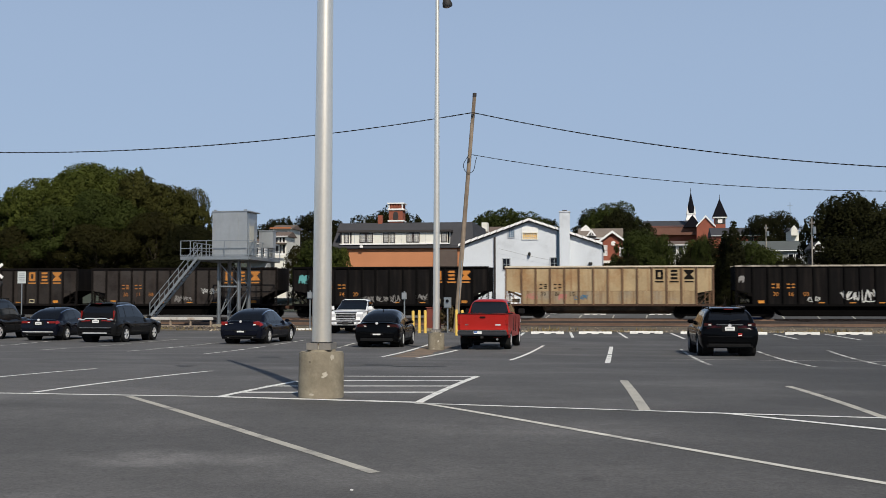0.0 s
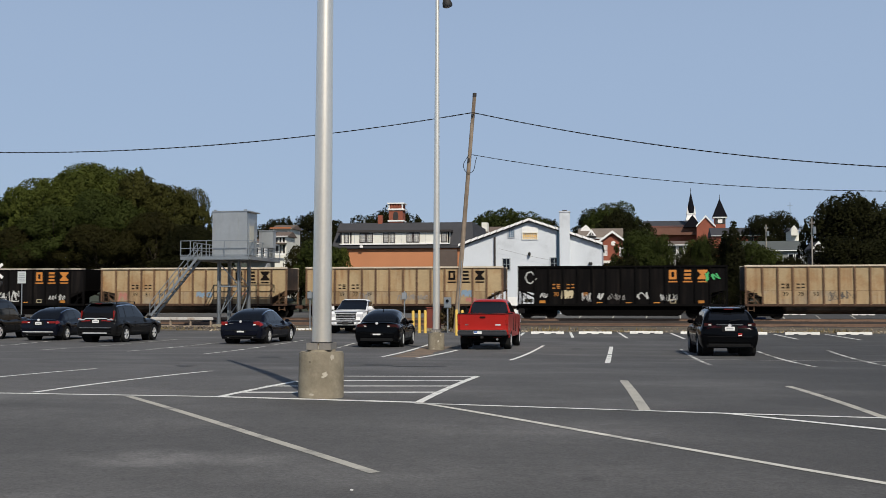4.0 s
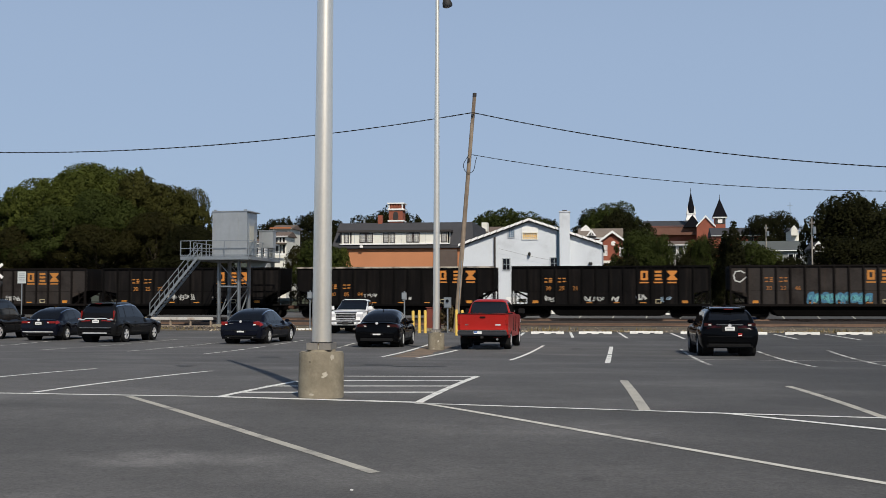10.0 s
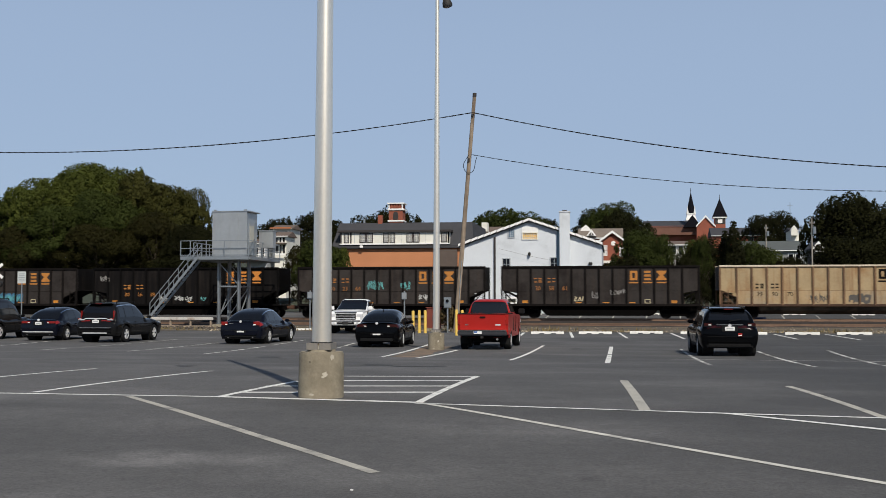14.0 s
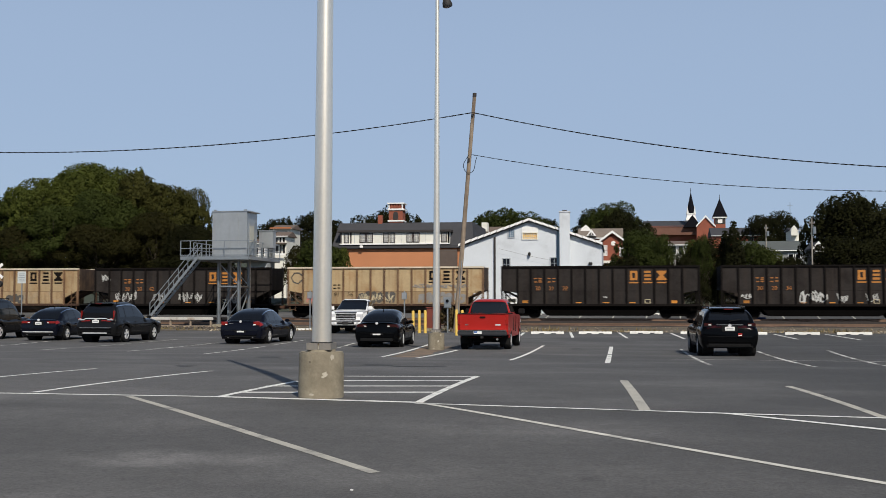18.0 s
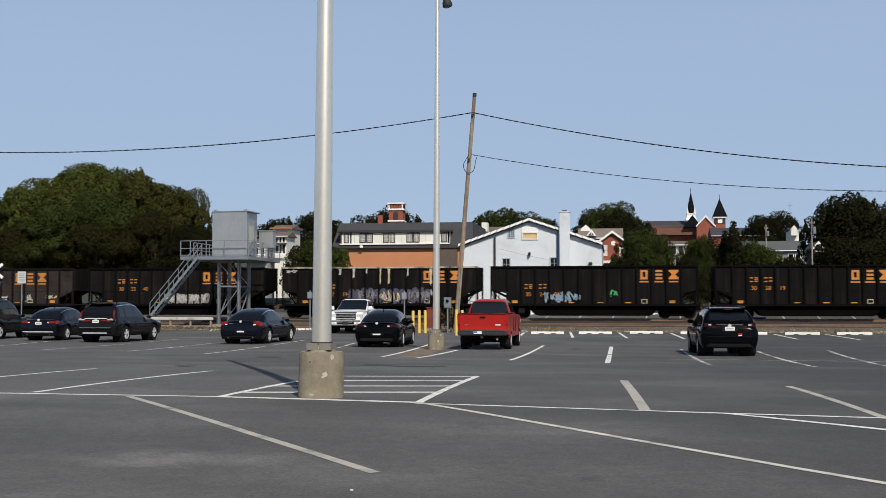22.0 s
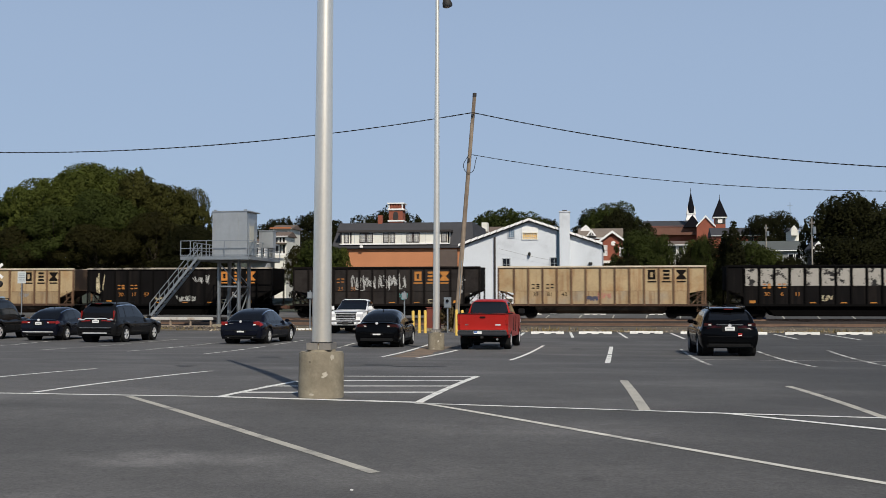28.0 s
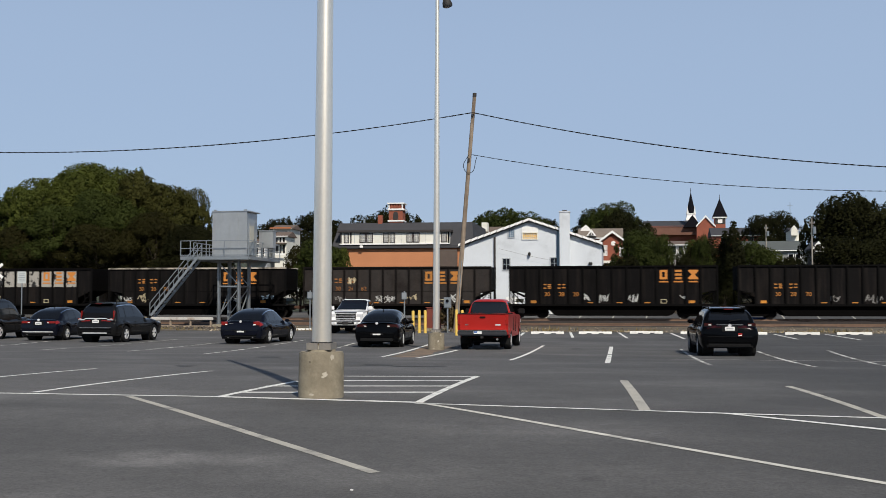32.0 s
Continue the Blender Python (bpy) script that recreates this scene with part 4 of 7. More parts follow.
def pickup(m, label, paint, L=5.5, W=1.95, H=1.93, front_plate=False, wheel_r=0.37):
    t = thing("pickup_truck", m, label, "pickup truck", "parked cars")
    hl, hw = L / 2, W / 2
    fa, ra, ar = hl - 0.9, -hl + 1.15, wheel_r + 0.08
    bed_z, hood_z, low = 1.36, 1.28, 0.58
    outline = [(-hl + 0.05, low + 0.02), (-hl + 0.02, bed_z), (-hl + 2.0, bed_z), (-hl + 2.02, bed_z + 0.02), (hl - 1.3, hood_z + 0.04), (hl - 0.15, hood_z - 0.05), (hl - 0.02, hood_z - 0.2), (hl, low), (hl - 0.1, low - 0.06)]
    outline += [(fa + ar, low - 0.06)] + [(x, z + 0.12) for x, z in arch(fa, ar)[::-1]] + [(fa - ar, low - 0.08), (ra + ar, low - 0.08)] + [(x, z + 0.12) for x, z in arch(ra, ar)[::-1]] + [(ra - ar, low)]
    bm = bmesh.new()
    cookie(bm, outline, hw, 0.05, lambda x, z: (1 - 0.08 * max(0.0, (x / hl - 0.75) / 0.25) ** 2) * (1 - 0.06 * max(0.0, (0.7 - z) / 0.5)))
    body = part("body", bm, paint, t, smooth=True)
    bm = bmesh.new()
    for a in (fa, ra):
        for s in (-1, 1):
            rod(bm, (a, s * (hw - 0.42), wheel_r + 0.12), (a, s * (hw - 0.3), wheel_r + 0.12), ar - 0.04, n=20)
        rod(bm, (a, -hw + 0.3, wheel_r), (a, hw - 0.3, wheel_r), 0.1, n=10)
    box(bm, (0, 0, low - 0.02), (L - 0.6, W - 0.5, 0.16))
    part("underbody", bm, WELL, t)
    bm = bx((-hl + 1.0, 0, bed_z + 0.004), (1.78, W - 0.26, 0.012))
    part("bed_liner", bm, WELL, t)
    cab = [(-hl + 2.0, 1.3), (-hl + 2.06, H - 0.24), (-hl + 2.16, H - 0.07), (-hl + 2.5, H - 0.01), (-hl + 3.0, H), (-hl + 3.35, H - 0.03), (-hl + 3.7, H - 0.22), (hl - 1.2, 1.28)]
    cabin_shell(t, paint, cab, 1.18, hw * 0.93, 0.16 if front_plate else 0.27, 8.0, (0.1, 1.75), (5.2, 6.8), ((2.2, 3.2), (3.3, 6.2)), 0.3, 0.86)
    lo, hi = 1.38, H - 0.13
    for s in (1, -1):
        part("mirror", bx((hl - 1.5, s * (hw + 0.12), lo + 0.06), (0.12, 0.26, 0.22), 0, 0.03), TRIM_BLACK if not front_plate else paint, t)
        for x in (-hl + 2.86, hl - 1.32):
            part("door_seam", bx((x, s * hw * 0.972, 0.95), (0.014, 0.06, 0.62)), TRIM_BLACK, body)
        part("bed_seam", bx((-hl + 1.99, s * hw * 0.972, 1.0), (0.03, 0.06, 0.6)), TRIM_BLACK, body)
        part("door_handle", bx((-hl + 3.0, s * hw * 0.985, 1.2), (0.17, 0.04, 0.04), 0, 0.008), TRIM_BLACK, body)
        part("tail_light", bx((-hl + 0.065, s * (hw - 0.075), 1.14), (0.13, 0.11, 0.34), 0, 0.015), TAIL_BRIGHT, t, "red tail light")
        part("headlight", bx((hl - 0.08, s * (hw - 0.24), 1.04), (0.16, 0.38, 0.2), 0, 0.03), HEADLAMP, t)
        part("bed_rail", bx((-hl + 1.0, s * (hw - 0.07), bed_z + 0.012), (1.95, 0.12, 0.035), 0, 0.01), TRIM_BLACK, t)
        part("mud_flap", bx((ra - ar - 0.04, s * (hw - 0.2), 0.38), (0.02, 0.26, 0.34)), BLACK_RUBBER, t)
        wheel(t, fa, s * (hw - 0.14), wheel_r, 0.26)
        wheel(t, ra, s * (hw - 0.14), wheel_r, 0.26)
    gate = part("tailgate", bx((-hl + 0.02, 0, 1.06), (0.05, W - 0.2, 0.6), 0, 0.015), paint, t)
    part("handle", bx((-hl - 0.012, 0, 1.24), (0.03, 0.22, 0.07), 0, 0.01), TRIM_BLACK, gate)
    part("gate_cap", bx((-hl + 0.02, 0, 1.372), (0.09, W - 0.2, 0.03), 0, 0.008), TRIM_BLACK, gate)
    bumper = part("rear_bumper", bx((-hl - 0.1, 0, 0.655), (0.2, W - 0.08, 0.19), 0, 0.04), CHROME if front_plate else DULL_BUMPER, t, "dull grey step bumper")
    part("number_plate", bx((-hl - 0.21, 0.16, 0.675), (0.012, 0.3, 0.11)), PLATE, bumper, "white and blue number plate")
    part("plate_band", bx((-hl - 0.218, 0.24, 0.695), (0.006, 0.12, 0.06)), SPRAY_BLUE, bumper)
    part("bumper_ledge", bx((-hl - 0.1, 0, 0.757), (0.19, W - 0.1, 0.016), 0, 0.005), CHROME, bumper, "bright worn step ledge")
    for s in (1, -1):
        part("bumper_corner", bx((-hl - 0.085, s * (hw - 0.16), 0.68), (0.205, 0.2, 0.13), 0, 0.04), CHROME, bumper, "chrome bumper corner")
    part("spare_wheel", rd((-hl + 0.75, 0, 0.46), (-hl + 0.75, 0, 0.7), 0.36, n=20), BLACK_RUBBER, t)
    part("exhaust_pipe", rd((-hl + 0.3, -0.5, 0.42), (-hl + 0.02, -0.55, 0.42), 0.04, n=10), CHROME, t)
    part("axle_housing", rd((ra, -hw + 0.3, 0.4), (ra, hw - 0.3, 0.4), 0.09, n=10), DARK_STEEL, t)
    part("gate_badge", bx((-hl - 0.008, -0.58, 0.96), (0.014, 0.2, 0.05), 0, 0.004), HEADLAMP, gate)
    part("gate_badge", bx((-hl - 0.008, 0.6, 0.96), (0.014, 0.12, 0.04), 0, 0.004), CHROME, gate)
    part("hitch", bx((-hl - 0.16, 0, 0.5), (0.3, 0.08, 0.08)), DARK_STEEL, t)
    # front
    grille = part("grille", bx((hl + 0.01, 0, 1.0), (0.06, W - 0.85, 0.42), 0, 0.03), TRIM_BLACK, t)
    for i in range(3):
        part("grille_bar", bx((hl + 0.045, 0, 0.87 + 0.13 * i), (0.03, W - 0.9, 0.035), 0, 0.008), HEADLAMP if front_plate else TRIM_BLACK, grille)
    if front_plate:
        part("grille_surround", bx((hl + 0.04, 0, 1.2), (0.05, W - 0.75, 0.07), 0, 0.02), CHROME, grille, "chrome bar over the grille")
        part("bumper_bar", bx((hl + 0.13, 0, 0.72), (0.04, W - 0.3, 0.08), 0, 0.015), CHROME, t, "chrome bumper bar")
        for s in (1, -1):
            part("running_light", bx((hl - 0.02, s * (hw - 0.13), 0.9), (0.1, 0.1, 0.36), 0, 0.02), HEADLAMP, t)
    fb = part("front_bumper", bx((hl + 0.03, 0, 0.62), (0.2, W - 0.12, 0.28), 0, 0.05), paint if front_plate else DULL_BUMPER, t)
    part("air_intake", bx((hl + 0.12, 0, 0.6), (0.03, W - 1.0, 0.13), 0, 0.01), TRIM_BLACK, fb)
    for s in (1, -1):
        part("fog_light", rd((hl + 0.1, s * 0.68, 0.62), (hl + 0.145, s * 0.68, 0.62), 0.06, n=14), HEADLAMP, fb)
    if front_plate:
        part("number_plate", bx((hl + 0.15, 0, 0.6), (0.012, 0.3, 0.15)), DARK_STEEL, fb)
    return t


SPRAY_BLUE = mat("plate_blue", (0.05, 0.12, 0.35), 0.5, var=0.1, bump=0)
DULL_BUMPER = mat("dull_bumper", (0.07, 0.07, 0.075), 0.4, 0.7, var=0.1)
NAVY = car_paint("navy_car_paint", (0.004, 0.005, 0.010))
BLACK = car_paint("black_car_paint", (0.002, 0.0022, 0.0028), 0.1)
CHARCOAL = car_paint("charcoal_car_paint", (0.007, 0.007, 0.0075))
RED = mat("faded_red_car_paint", (0.33, 0.013, 0.009), 0.35, 0.0, var=0.12, scale=1.2, fine=40, bump=0.0, coat=0.08, spec=0.3)
WHITE_CAR = mat("white_car_paint", (0.80, 0.80, 0.79), 0.35, 0.0, var=0.03, bump=0.0, coat=0.6)


def details(t, kind, L):
    """Trim that sets one parked car apart."""
    hl = L / 2
    if kind == "strip_suv":
        part("tailgate_strip", bx((-hl - 0.012, 0.0, 1.085), (0.03, 1.06, 0.045), 0, 0.008), HEADLAMP, t, "chrome tailgate strip")
        part("skid_strip", bx((-hl - 0.085, 0, 0.44), (0.03, 1.15, 0.05), 0, 0.01), HEADLAMP, t, "silver bumper strip")
        part("bumper_step", bx((-hl - 0.06, 0, 0.68), (0.04, 1.5, 0.04), 0, 0.012), CHROME, t, "glossy bumper ledge")
        for s in (1, -1):
            part("pillar_light", bx((-hl + 0.2, s * 0.772, 1.27), (0.16, 0.05, 0.32), 0, 0.02), TAIL, t, "tall red pillar light")
            part("side_lamp", bx((-hl + 0.02, s * 0.69, 1.03), (0.1, 0.3, 0.06), 0, 0.02), HEADLAMP, t, "clear lamp below the pillar light")
    if kind == "strip_sedan":
        part("bumper_strip", bx((-hl - 0.05, 0, 0.42), (0.03, 1.5, 0.045), 0, 0.008), HEADLAMP, t, "thin silver bumper strip")
    if kind == "red_sedan":
        part("lid_lip", bx((-hl + 0.05, 0, 1.035), (0.12, 1.2, 0.03), 0, 0.012), NAVY, t)
        # the sun's glint on the right lamp, set on as a pale patch
        part("lamp_glint", bx((-hl - 0.016, -0.6, 0.84), (0.012, 0.07, 0.06), 0, 0.005), HEADLAMP, t, "pale patch painted as a glint on the tail light")
        part("model_script", bx((-hl - 0.008, 0.42, 0.9), (0.012, 0.2, 0.035), 0, 0.004), CHROME, t)
    if kind == "black_sedan":
        part("lid_lip", bx((-hl + 0.05, 0, 1.03), (0.14, 1.3, 0.03), 0, 0.012), BLACK, t)
        part("rear_diffuser", bx((-hl + 0.0, 0, 0.32), (0.16, 1.3, 0.14), 0, 0.03), TRIM_BLACK, t)
    if kind == "plain_suv":
        # the sky's reflection on the roof, laid on as a pale panel
        part("roof_panel", bx((-hl + 1.5, 0.12, 1.60), (0.5, 0.6, 0.03), 0, 0.006), HEADLAMP, t, "pale panel standing for the sky's sheen on the roof")
        part("tailgate_sticker", bx((-hl - 0.046, -0.32, 0.74), (0.008, 0.13, 0.1), 0, 0.002), TAIL_BRIGHT, t, "small red and white sticker")
        part("sticker_band", bx((-hl - 0.048, -0.32, 0.715), (0.008, 0.12, 0.035), 0, 0.002), PLATE, t)
        part("garnish", bx((-hl - 0.008, 0.0, 1.06), (0.03, 0.86, 0.03), 0, 0.01), CHROME, t, "glossy tailgate garnish")
        for s in (1, -1):
            part("roof_trim", beam(bmesh.new(), (-hl + 0.66, s * 0.56, 1.63), (0.15, s * 0.57, 1.645), 0.05, 0.03), CHROME, t, "bright roof rail")


def parked(rear, L, turn=2.0, nose_in=True):
    """The pose of a car whose rear (or nose, if it faces back) stands over a spot."""
    x, y = rear
    a = radians(90 + turn)
    x, y = x + math.cos(a) * L / 2, y + math.sin(a) * L / 2
    return pose(x, y, ground_z(x, y), 0, 0, 90 + turn + (0 if nose_in else 180))


details(vehicle(parked((3.69, 36.61), 4.6), "black compact SUV parked nose-in on the asphalt", "suv", BLACK, 4.6, 1.88, 1.63, "suv", 0.36, lamp_red=TAIL_DARK, lamps=(1.02, 1.13, 0.25), plate_z=0.93, tumble=0.25), "plain_suv", 4.6)
details(vehicle(parked((-15.87, 45.60), 5.0, -1.0), "dark navy two-door coupe with bright red tail lights", "coupe", NAVY, 5.0, 1.98, 1.55, wheel_r=0.345, trim=CHROME, lamp_red=TAIL, lamps=(0.82, 1.0, 0.28), plate_z=0.52), "red_sedan", 5.0)
details(vehicle(parked((-22.76, 46.14), 4.85, -1.0), "charcoal SUV with chrome strip and dark glass", "suv", CHARCOAL, 4.85, 2.0, 1.81, "suv", 0.375, trim=CHROME, lamp_red=TAIL, lamps=(1.04, 1.11, 0.2), plate_z=0.95), "strip_suv", 4.85)
details(vehicle(parked((-26.56, 48.08), 4.8), "dark blue sedan parked beside a charcoal SUV", "sedan", NAVY, 4.8, 1.92, 1.58, wheel_r=0.345, trim=CHROME, lamp_red=TAIL, lamps=(0.82, 0.94, 0.42), plate_z=0.82), "strip_sedan", 4.8)
vehicle(parked((-30.31, 48.61), 4.7), "dark green-black SUV at the end of the parked row", "suv", CHARCOAL, 4.7, 1.9, 1.97, "suv", 0.37, tumble=0.12)
details(vehicle(parked((-9.31, 42.94), 4.65), "glossy black four-door sedan beside a light pole", "sedan", BLACK, 4.65, 1.86, 1.52, lamps=(0.83, 0.95, 0.4), plate_z=0.5), "black_sedan", 4.65)
pickup(parked((-4.89, 41.38), 5.4, -0.6), "red older pickup truck with a dull grey step bumper", RED)
pickup(parked((-14.98, 60.86), 5.9, 2.0, False), "white full-size pickup truck facing the lot", WHITE_CAR, 5.9, 2.02, 1.96, True, 0.4)


# ---- tracks ----
TRACK_Y, RAIL_Z = 84.1, 0.40


def tracks():
    bm = bmesh.new()
    prof = [(77.2, -0.12), (78.0, -0.02), (81.4, 0.0), (82.4, 0.2), (82.8, 0.24), (85.4, 0.24), (86.2, 0.1), (87.6, -0.4), (77.2, -0.4)]
    xs = [-700, -300, -120] + [-90 + 1.5 * i for i in range(121)] + [120, 300, 900]
    rows = []
    for x in xs:
        rows.append([bm.verts.new((x, y + 0.25 * noise.noise((x * 0.5, y, 3)), z + 0.05 * noise.noise((x * 0.8, y, 0)))) for y, z in prof])
    for a, b in zip(rows, rows[1:]):
        for j in range(len(prof) - 1):
            bm.faces.new((a[j], a[j + 1], b[j + 1], b[j]))
    tagged(part("track_bed", bm, BALLAST), "brown-grey stone ballast bed under the tracks", "track bed", kind="structure")
    for name, y0, z0 in (("track_far", TRACK_Y, RAIL_Z), ("track_near", 79.6, 0.12)):
        t = thing(name, (0, y0, z0), "steel rails on dark timber ties in ballast", "railway track", kind="structure")
        tie = mesh_of("tie", bx((0, 0, -0.26), (0.23, 2.6, 0.18)), TIE)
        for i in range(110):
            part("tie", tie, None, t, at=(-55 + 0.75 * i, 0, 0))
        for s in (-0.7525, 0.7525):
            bm = bx((50, s, -0.015), (1500, 0.07, 0.03))
            box(bm, (50, s, -0.08), (1500, 0.02, 0.12))
            box(bm, (50, s, -0.15), (1500, 0.14, 0.03))
            part("rail", bm, RAIL_STEEL, t, "brown rusted rail")


tracks()


# ---- loose things beside the track ----
def slab_pile(x, y, w, h, material, name, label, z=None):
    ob = part(name, bx((0, 0, h / 2), (w, 0.35, h), 0, 0.02), material, at=(x, y, ground_z(x, y) if z is None else z))
    tagged(ob, label, name.replace("_", " "))


slab_pile(13.22, 88.6, 1.8, 0.3, STOP_PAINT, "concrete_block", "pale concrete block beyond the rails")
slab_pile(18.21, 88.6, 2.3, 0.34, STOP_PAINT, "concrete_beam", "long pale concrete beam lying beyond the rails")
TARP = mat("blue_tarpaulin", (0.03, 0.09, 0.30), 0.5, var=0.2, scale=4, bump=0.4)
slab_pile(11.07, 88.6, 1.15, 0.5, TARP, "tarpaulin", "folded blue tarpaulin lying beyond the rails")
slab_pile(16.33, 88.8, 1.4, 0.3, RUST_RED, "steel_skid", "low red steel skid beyond the rails")


def weeds():
    """Dry weeds and gravel scraps along the lot's far edge."""
    rnd = random.Random(4)
    verts, faces = [], []
    for i in range(2600):
        x, y = rnd.uniform(-30, 28), rnd.choice((rnd.uniform(65.5, 70), rnd.uniform(66, 68)))
        d = noise.noise((x * 0.35, y * 0.6, 7))
        if d < -0.02:
            continue
        h, a = rnd.uniform(0.08, 0.34) * (0.6 + d), rnd.uniform(0, 6.28)
        z = ground_z(x, y)
        w = rnd.uniform(0.03, 0.07)
        k = len(verts)
        verts += [(x - w * math.cos(a), y - w * math.sin(a), z), (x + w * math.cos(a), y + w * math.sin(a), z), (x + rnd.uniform(-0.1, 0.1), y + rnd.uniform(-0.1, 0.1), z + h)]
        faces.append((k, k + 1, k + 2))
    me = bpy.data.meshes.new("weeds")
    me.from_pydata(verts, [], faces)
    me.materials.append(mat("dry_weeds", (0.17, 0.13, 0.06), 0.9, var=0.2, island=0.4, bump=0))
    tagged(new("weeds", me), "dry tan weeds along the edge of the asphalt", "weeds", kind="stuff")
    bm = bmesh.new()
    xs = [-60 + 2 * i for i in range(61)]
    rows = []
    for x in xs:
        rows.append([bm.verts.new((x, y + 0.5 * noise.noise((x * 0.4, y, 1)), z)) for y, z in ((65.2, -0.09), (66.4, -0.07), (70.5, -0.07), (77.4, -0.05))])
    for a, b in zip(rows, rows[1:]):
        for j in range(3):
            bm.faces.new((a[j], a[j + 1], b[j + 1], b[j]))
    tagged(part("gravel_verge", bm, mat("gravel_verge", (0.095, 0.08, 0.06), 0.95, var=0.35, scale=0.8, fine=14, bump=0.7, stain=(0.17, 0.13, 0.08), stain_at=0.56)), "tan gravel verge between asphalt and tracks", "verge", kind="structure")


def scraps():
    """Loose pale and dark stones scattered along the verge, too many to count."""
    rnd = random.Random(21)
    verts, faces = [], []
    for i in range(5200):
        x = rnd.uniform(-26, 29)
        y = rnd.choice((rnd.gauss(66.6, 0.5), rnd.gauss(66.9, 0.7), rnd.uniform(66, 77)))
        if noise.noise((x * 0.3, y * 0.5, 2)) < -0.12:
            continue
        r_ = rnd.uniform(0.02, 0.075)
        z = ground_z(x, y) + 0.02
        k = len(verts)
        a = rnd.uniform(0, 6.28)
        for j in range(4):
            q = r_ * rnd.uniform(0.7, 1.3)
            verts.append((x + q * math.cos(a + 1.57 * j) * 1.5, y + q * math.sin(a + 1.57 * j), z - 0.02))
        verts.append((x + rnd.uniform(-0.02, 0.02), y, z + r_))
        faces += [(k + j, k + (j + 1) % 4, k + 4) for j in range(4)]
    me = bpy.data.meshes.new("gravel_scraps")
    me.from_pydata(verts, [], faces)
    me.materials.append(mat("mixed_gravel", (0.24, 0.20, 0.145), 0.95, var=0.3, island=0.85, bump=0))
    tagged(new("gravel_scraps", me), "scattered pale and dark gravel along the verge", "gravel", kind="stuff")


weeds()
scraps()

# ---- hopper cars ----
BEIGE = mat("weathered_tan_car_paint", (0.385, 0.285, 0.158), 0.8, var=0.22, scale=0.6, fine=7, bump=0.1, each=0.14, stain=(0.31, 0.18, 0.08), stain_at=0.58, streak=(0.225, 0.105, 0.04), streak_at=0.585)
BEIGE_LOW = mat("rust_stained_tan_paint", (0.335, 0.24, 0.132), 0.85, var=0.25, scale=0.9, fine=7, bump=0.1, each=0.1, stain=(0.29, 0.24, 0.17), stain_at=0.56, streak=(0.16, 0.075, 0.03), streak_at=0.55)
BEIGE_RIB = mat("rusty_tan_rib", (0.15, 0.083, 0.042), 0.8, var=0.3, scale=1, fine=9, bump=0.1, streak=(0.06, 0.03, 0.018), streak_at=0.5)
SOOT = mat("soot_black_car_paint", (0.0070, 0.0065, 0.0066), 0.92, spec=0.06, var=0.3, scale=0.7, fine=8, bump=0.1, each=0.22, streak=(0.019, 0.0155, 0.0138), streak_at=0.55)
SOOT_RIB = mat("soot_black_rib", (0.003, 0.0027, 0.0027), 0.92, spec=0.1, var=0.3, scale=1)
ASH = mat("faded_brown_black_car_paint", (0.036, 0.0315, 0.0295), 0.92, spec=0.1, var=0.28, scale=0.6, fine=8, bump=0.1, each=0.2, stain=(0.020, 0.0165, 0.0155), stain_at=0.55, streak=(0.043, 0.034, 0.029), streak_at=0.56)
ASH_RIB = mat("dark_rib", (0.008, 0.0065, 0.006), 0.92, spec=0.1, var=0.3, scale=1)
# near-black, so the shade under the cars sits in the steel's colour
BELLY = mat("shade_black_steel", (0.003, 0.0027, 0.0026), 0.95, spec=0.04, var=0.3, scale=1)
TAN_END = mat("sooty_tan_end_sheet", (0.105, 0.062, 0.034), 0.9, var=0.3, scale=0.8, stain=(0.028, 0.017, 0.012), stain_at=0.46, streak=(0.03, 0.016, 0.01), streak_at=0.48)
# end and slope sheets take a darker colour than the car's sides
END_TONE = {BEIGE.name: TAN_END, SOOT.name: BELLY, ASH.name: SOOT}
TAN_BELLY = mat("dark_tan_belly", (0.13, 0.095, 0.06), 0.9, var=0.3, scale=0.8, stain=(0.05, 0.035, 0.024), stain_at=0.5)
RUST_SILL = mat("rusted_sill", (0.055, 0.028, 0.016), 0.9, var=0.3, scale=1.5)
RIM_GREY = mat("worn_grey_rim", (0.40, 0.355, 0.29), 0.85, var=0.35, scale=1.5, stain=(0.02, 0.018, 0.017), stain_at=0.55)
RIM_TAN = mat("chalky_rim", (0.55, 0.47, 0.36), 0.85, var=0.3, scale=1.5)
ORANGE = mat("faded_orange_lettering", (0.52, 0.19, 0.03), 0.75, var=0.2, scale=2)
ORANGE_MID = mat("weathered_orange_lettering", (0.42, 0.165, 0.03), 0.8, var=0.3, scale=3)
ORANGE_DIM = mat("worn_orange_lettering", (0.30, 0.115, 0.025), 0.8, var=0.35, scale=3)
STENCIL = mat("dark_stencil", (0.009, 0.007, 0.006), 0.9, var=0.2, spec=0.1)
REFLECT = mat("dulled_orange_reflector", (0.46, 0.175, 0.018), 0.7, var=0.3, scale=3, each=0.3)
